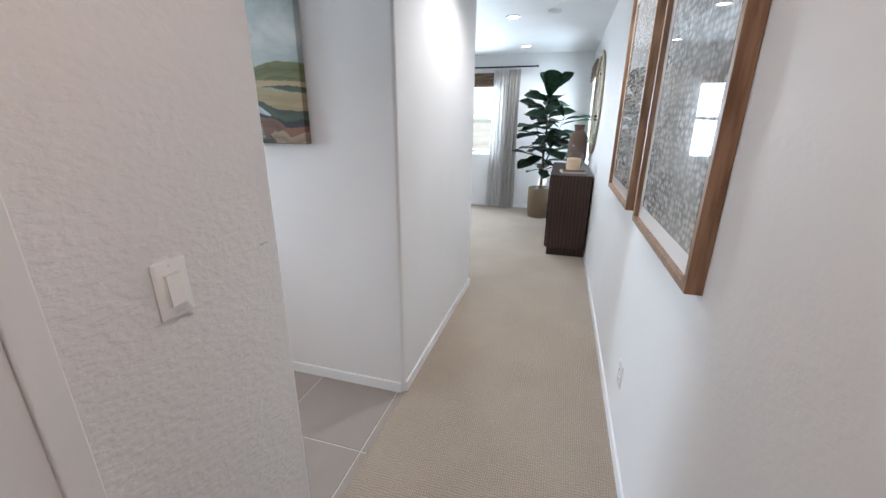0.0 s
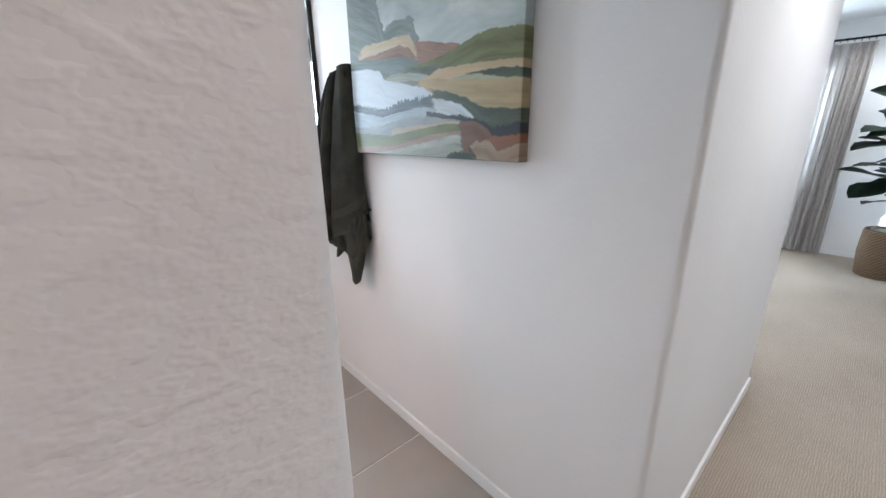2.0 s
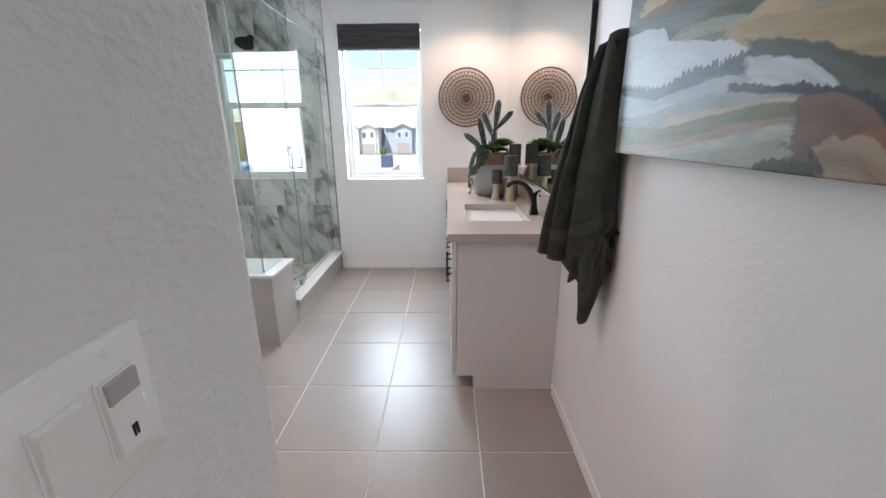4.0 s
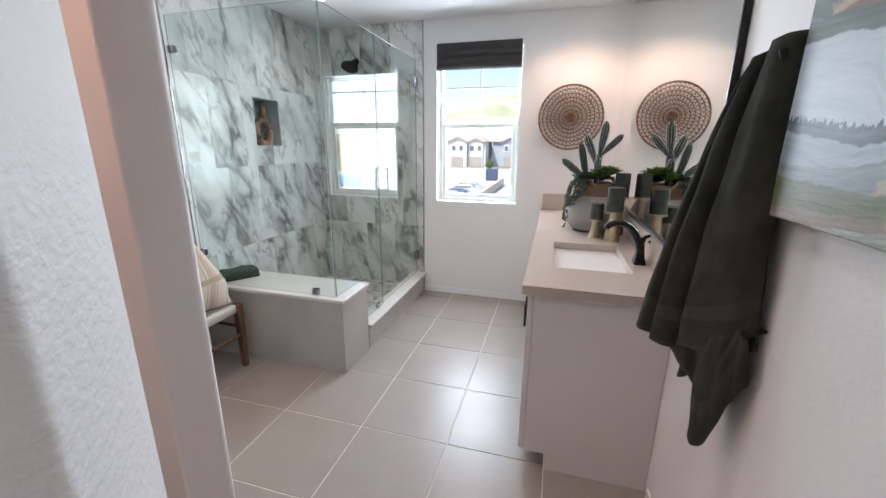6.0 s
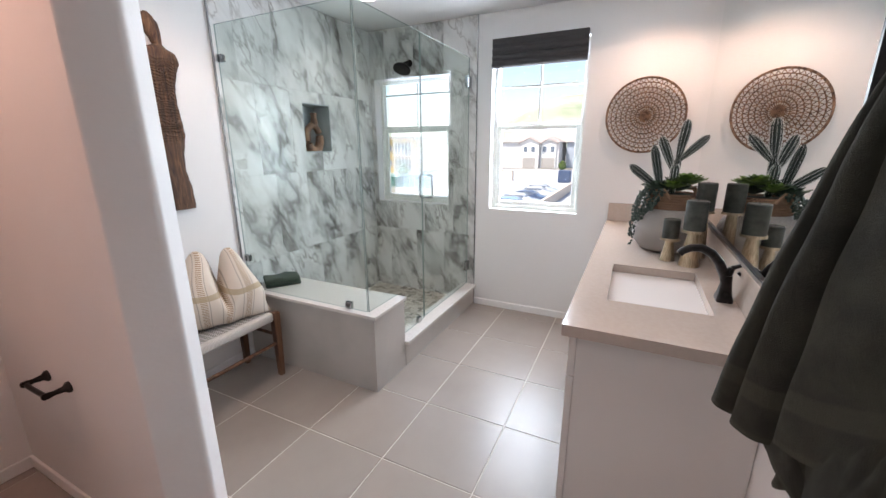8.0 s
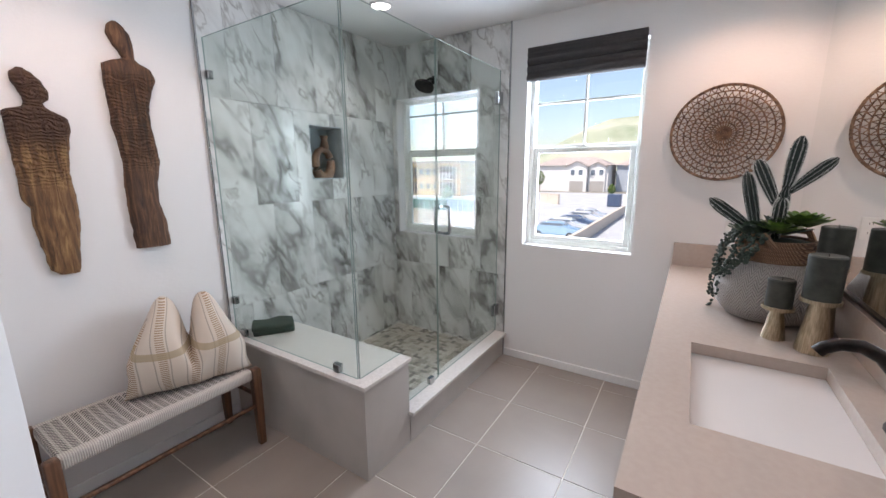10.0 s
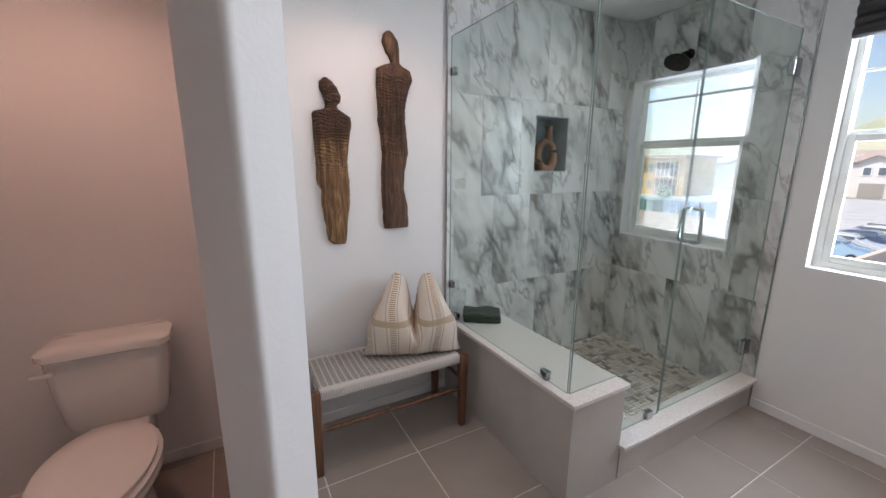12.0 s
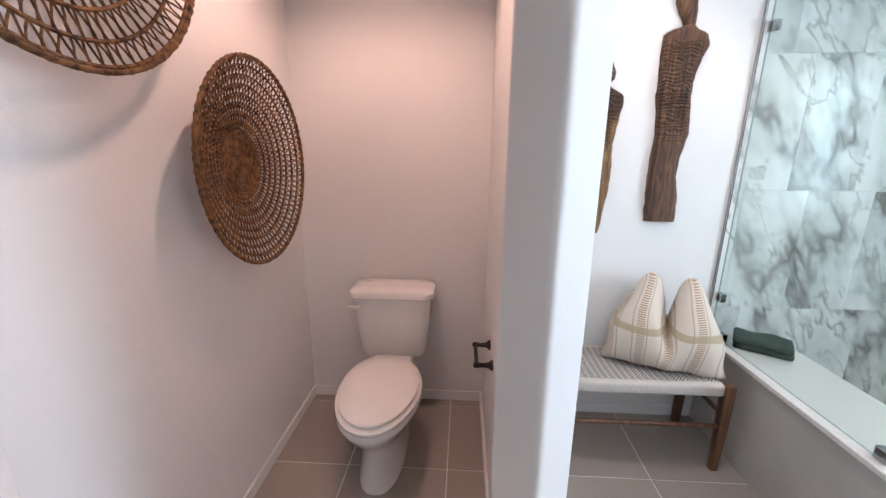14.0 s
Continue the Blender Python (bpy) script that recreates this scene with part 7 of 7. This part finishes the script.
for y in (-7.0, 1.8):
    for z in (0.35, 3.1):
        q = bmesh.new()
        box(q, 0, 1.3, y - 1.2, y + 1.2, z - 0.12, z)
        b = part("balcony", q, STUCCO, yb)
        q = bmesh.new()
        for k in range(9):
            box(q, 1.22, 1.28, y - 1.2 + 0.29 * k, y - 1.14 + 0.29 * k, z, z + 1.0)
        box(q, 1.2, 1.3, y - 1.2, y + 1.2, z + 1.0, z + 1.08)
        part("railing", q, TRIM, b, "white balcony railing")
        # dark sheet on the solid wall stands in for the bay's shade
        q = bmesh.new()
        box(q, 0.01, 0.05, y - 1.9, y + 1.9, z, z + 2.3)
        part("bay_shade_panel", q, BAY, yb, "dark panel on the wall painting the shade of an open framed bay")
        for k in range(6):
            q = bmesh.new()
            box(q, 0.06, 0.2, y - 1.9 + 0.74 * k, y - 1.8 + 0.74 * k, z, z + 2.3)
            part("stud", q, STUD, yb)
for y in (-4.2, -2.6, -1.0):
    for z in (1.2, 3.9):
        q = bmesh.new()
        box(q, 0.01, 0.06, y - 0.45, y + 0.45, z, z + 1.1)
        part("window", q, DARKWIN, yb)
for x, y, c, lb in ((-41, -25.5, (0.05, 0.14, 0.11), "green construction dumpster by the fence"), (-42.5, -21.8, (0.12, 0.20, 0.30), "blue storage container by the fence"), (-69.5, -9.3, (0.06, 0.09, 0.16), "dark blue utility cabinets by the lot")):
    t = thing("storage_container", (x, y, GZ), lb, "container")
    t.scale = (1.4, 1.4, 1.55) if x > -60 else (0.8, 0.6, 1.2)
    q = bmesh.new()
    box(q, -1.1, 1.1, -1.6, 1.6, 0.1, 1.7, 0.04)
    part("box", q, mat("container_paint", c, 0.6), t)
    q = bmesh.new()
    for k in range(7):
        box(q, 1.1, 1.16, -1.5 + 0.48 * k, -1.4 + 0.48 * k, 0.15, 1.65)
    part("ribs", q, mat("container_rib", tuple(v_ * 0.8 for v_ in c), 0.6), t)
ss = thing("stop_sign", (-44, 0.2, GZ), "red octagonal stop sign on a pole", "road sign")
q = bmesh.new()
cyl(q, (0, 0, 0), (0, 0, 2.9), 0.04, None, 8)
part("pole", q, CHROME, ss)
q = bmesh.new()
cyl(q, (0.05, 0, 2.6), (0.08, 0, 2.6), 0.42, None, 8)
part("plate", q, mat("sign_red", (0.55, 0.04, 0.04), 0.5), ss)
LEAFOUT = mat("street_tree_leaf", (0.10, 0.16, 0.04), 0.7)
tint(LEAFOUT, noise_tex(LEAFOUT, coords(LEAFOUT), 1.2, 3), (0.06, 0.11, 0.03), (0.17, 0.24, 0.07))


def street_tree(at, high, seed):
    t = thing("street_tree", (at[0], at[1], GZ), "small leafy green street tree", "tree", "street trees")
    rg = random.Random(seed)
    q = bmesh.new()
    tube(q, [(0, 0, 0), (0.05, 0, high * 0.3), (0, 0.05, high * 0.6), (0.03, 0, high * 0.9)], 0.09, 8, taper=[1.2, 1, 0.7, 0.2])
    for k in range(7):
        a = k * 2.4
        tube(q, [(0, 0, high * (0.35 + 0.06 * k)), (0.5 * math.cos(a), 0.5 * math.sin(a), high * (0.45 + 0.07 * k))], 0.03, 6)
    part("trunk", q, BARK, t, smooth=60)
    q = bmesh.new()
    for k in range(900):
        a, u = rg.uniform(0, 6.28), rg.random()
        rr_ = high * 0.24 * math.sin(math.pi * (0.1 + 0.85 * u)) * rg.uniform(0.5, 1.1)
        c = Vector((rr_ * math.cos(a), rr_ * math.sin(a), high * (0.38 + 0.62 * u)))
        d1 = Vector((rg.uniform(-1, 1), rg.uniform(-1, 1), rg.uniform(-1, 1))).normalized() * 0.16
        d2 = d1.cross(Vector((rg.uniform(-1, 1), rg.uniform(-1, 1), 1))).normalized() * 0.10
        q.faces.new([q.verts.new(c + o) for o in (-d1, d2, d1, -d2)])
    cr = part("crown", q, LEAFOUT, t)
    cr["kind"] = "stuff"


for x, y, h, s in ((-106, -34.0, 5.6, 1), (-86, -12.5, 3.0, 2), (-80, -3.0, 4.0, 3), (-52, -30, 3.6, 4), (-34, -34, 4.5, 5), (-38, -31, 3.2, 6), (-48, -40, 5.0, 7)):
    street_tree((x, y), h, s)

# ---- tiles, last ----


def minus(rect, hole):
    """Split a rectangle (a0, a1, b0, b1) round a hole."""
    a0, a1, b0, b1 = rect
    h0, h1, k0, k1 = hole
    if h1 <= a0 or h0 >= a1 or k1 <= b0 or k0 >= b1:
        return [rect]
    out = []
    if a0 < h0:
        out.append((a0, h0, b0, b1))
    if h1 < a1:
        out.append((h1, a1, b0, b1))
    m0, m1 = max(a0, h0), min(a1, h1)
    if b0 < k0:
        out.append((m0, m1, b0, k0))
    if k1 < b1:
        out.append((m0, m1, k1, b1))
    return out


shared = {}


def slab_mesh(name, sx, sy, sz, material, pieces=None):
    key = (name, round(sx, 4), round(sy, 4), round(sz, 4))
    if pieces is None and key in shared:
        return shared[key]
    q = bmesh.new()
    if pieces is None:
        box(q, -sx / 2, sx / 2, -sy / 2, sy / 2, -sz / 2, sz / 2)
        top = [e for e in q.edges if all(abs(vv.co.z - sz / 2) < 1e-6 for vv in e.verts)] if sz < min(sx, sy) else []
        if top:
            bmesh.ops.bevel(q, geom=top, offset=0.0012, segments=1, affect="EDGES")
    else:
        for p in pieces:
            box(q, *p)
    me = finish(q, name, material)
    if pieces is None:
        shared[key] = me
    return me


STEP, GAP = 0.4707, 0.0055
for i in range(-8, 4):
    for j in range(-5, 4):
        x0, x1 = -2.568 + STEP * (i + 1), -2.568 + STEP * (i + 2)
        y0, y1 = 0.222 + 0.4725 * (j), 0.222 + 0.4725 * (j + 1)
        x0, x1, y0, y1 = max(x0 + GAP / 2, -4.592), min(x1 - GAP / 2, -0.648), max(y0 + GAP / 2, -1.265), min(y1 - GAP / 2, 1.603)
        if x1 - x0 < 0.02 or y1 - y0 < 0.02 or (x1 < -3.0 and y1 < -0.2):
            continue
        tl_ = new("tile", slab_mesh("floor_tile", x1 - x0, y1 - y0, 0.010, FLOORTILE))
        tl_.parent = floor_bath
        tl_.location = ((x0 + x1) / 2, (y0 + y1) / 2, -0.0045 + random.uniform(-0.0003, 0.0003))

q = bmesh.new()
for a_, b_, c_, d_ in minus((-4.584, -2.992, 0.0, CEIL - 0.002), NICHE):
    box(q, a_, b_, -1.1985, -1.194, c_, d_)
tiled_south = solid("tiled_wall_south", q, GROUT, "white and grey veined marble tiles on the shower wall", "tile wall", "structure")
q = bmesh.new()
for a_, b_, c_, d_ in minus((-1.192, -0.099, 0.0, CEIL - 0.002), W2):
    box(q, -4.5885, -4.584, a_, b_, c_, d_)
tiled_window = solid("tiled_wall_window", q, GROUT, "white and grey veined marble tiles round the shower window", "tile wall", "structure")
TW, TH, G2 = 0.3065, 0.610, 0.0016
for r in range(5):
    z0, z1 = -0.545 + TH * r + 0.0, -0.545 + TH * (r + 1)
    off = (-3.14, -3.245, -3.35)[(4 - r) % 3]
    for k in range(-3, 8):
        a0, a1 = off - TW * k - TW, off - TW * k
        rect = (max(a0 + G2 / 2, -4.578), min(a1 - G2 / 2, -2.993), max(z0 + G2 / 2, 0.03), min(z1 - G2 / 2, CEIL - 0.003))
        if rect[1] - rect[0] < 0.01 or rect[3] - rect[2] < 0.01:
            continue
        cx, cz = (rect[0] + rect[1]) / 2, (rect[2] + rect[3]) / 2
        pcs = minus(rect, NICHE)
        if pcs == [rect]:
            me = slab_mesh("wall_tile", rect[1] - rect[0], 0.007, rect[3] - rect[2], MARBLE)
        elif not pcs:
            continue
        else:
            me = slab_mesh("wall_tile", 0, 0, 0, MARBLE, [(a - cx, b - cx, -0.0035, 0.0035, c - cz, d - cz) for a, b, c, d in pcs])
        tl_ = new("tile", me)
        tl_.parent = tiled_south
        tl_.location = (cx, -1.1905, cz)
    off = (-0.10, -0.205, -0.31)[(4 - r) % 3]
    for k in range(-1, 5):
        a0, a1 = off - TW * k - TW, off - TW * k
        rect = (max(a0 + G2 / 2, -1.186), min(a1 - G2 / 2, -0.099), max(z0 + G2 / 2, 0.03), min(z1 - G2 / 2, CEIL - 0.003))
        if rect[1] - rect[0] < 0.01 or rect[3] - rect[2] < 0.01:
            continue
        cy, cz = (rect[0] + rect[1]) / 2, (rect[2] + rect[3]) / 2
        pcs = minus(rect, W2)
        if not pcs:
            continue
        me = slab_mesh("wall_tile", 0, 0, 0, MARBLE, [(-0.0035, 0.0035, a - cy, b - cy, c - cz, d - cz) for a, b, c, d in pcs])
        tl_ = new("tile", me)
        tl_.parent = tiled_window
        tl_.location = (-4.5805, cy, cz)

MOSAIC = mat("stone_mosaic", (0.5, 0.46, 0.4), 0.4)
gi = nd(MOSAIC, "ShaderNodeNewGeometry")
mc = ramp(MOSAIC, gi.outputs["Random Per Island"], [(0.0, (0.62, 0.58, 0.52)), (0.45, (0.50, 0.46, 0.40)), (0.72, (0.36, 0.33, 0.28)), (0.88, (0.20, 0.185, 0.165))], "CONSTANT")
ln(MOSAIC, mixc(MOSAIC, times(MOSAIC, noise_tex(MOSAIC, coords(MOSAIC), 18, 4), 0.35), mc, (0.40, 0.37, 0.33)), bsdf(MOSAIC).inputs["Base Color"])
q = bmesh.new()
verts, faces = [], []
s_ = 0.0525


def stone(x0, x1, y0, y1, z):
    if x1 > -3.332 or x0 < -4.578 or y0 < -1.185 or y1 > -0.207:
        return
    b = len(verts)
    g = 0.0014
    for zz, e in ((0.046, 0.0), (z, 0.0012)):
        verts.extend([(x0 + g + e, y0 + g + e, zz), (x1 - g - e, y0 + g + e, zz), (x1 - g - e, y1 - g - e, zz), (x0 + g + e, y1 - g - e, zz)])
    faces.append((b + 4, b + 5, b + 6, b + 7))
    for k in range(4):
        faces.append((b + k, b + (k + 1) % 4, b + 4 + (k + 1) % 4, b + 4 + k))


for i in range(26):
    for j in range(21):
        x, y = -4.60 + s_ * i, -1.20 + s_ * j
        z = 0.0525 + random.uniform(-0.0005, 0.0005)
        if (i + j) % 2:
            stone(x, x + s_, y, y + s_ / 2, z), stone(x, x + s_, y + s_ / 2, y + s_, z)
        else:
            stone(x, x + s_ / 2, y, y + s_, z), stone(x + s_ / 2, x + s_, y, y + s_, z)
q.free()
me = bpy.data.meshes.new("mosaic")
me.from_pydata(verts, [], faces)
me.materials.append(MOSAIC)
mo = new("mosaic", me)
mo.parent = shower_pan
mo["kind"] = "stuff"
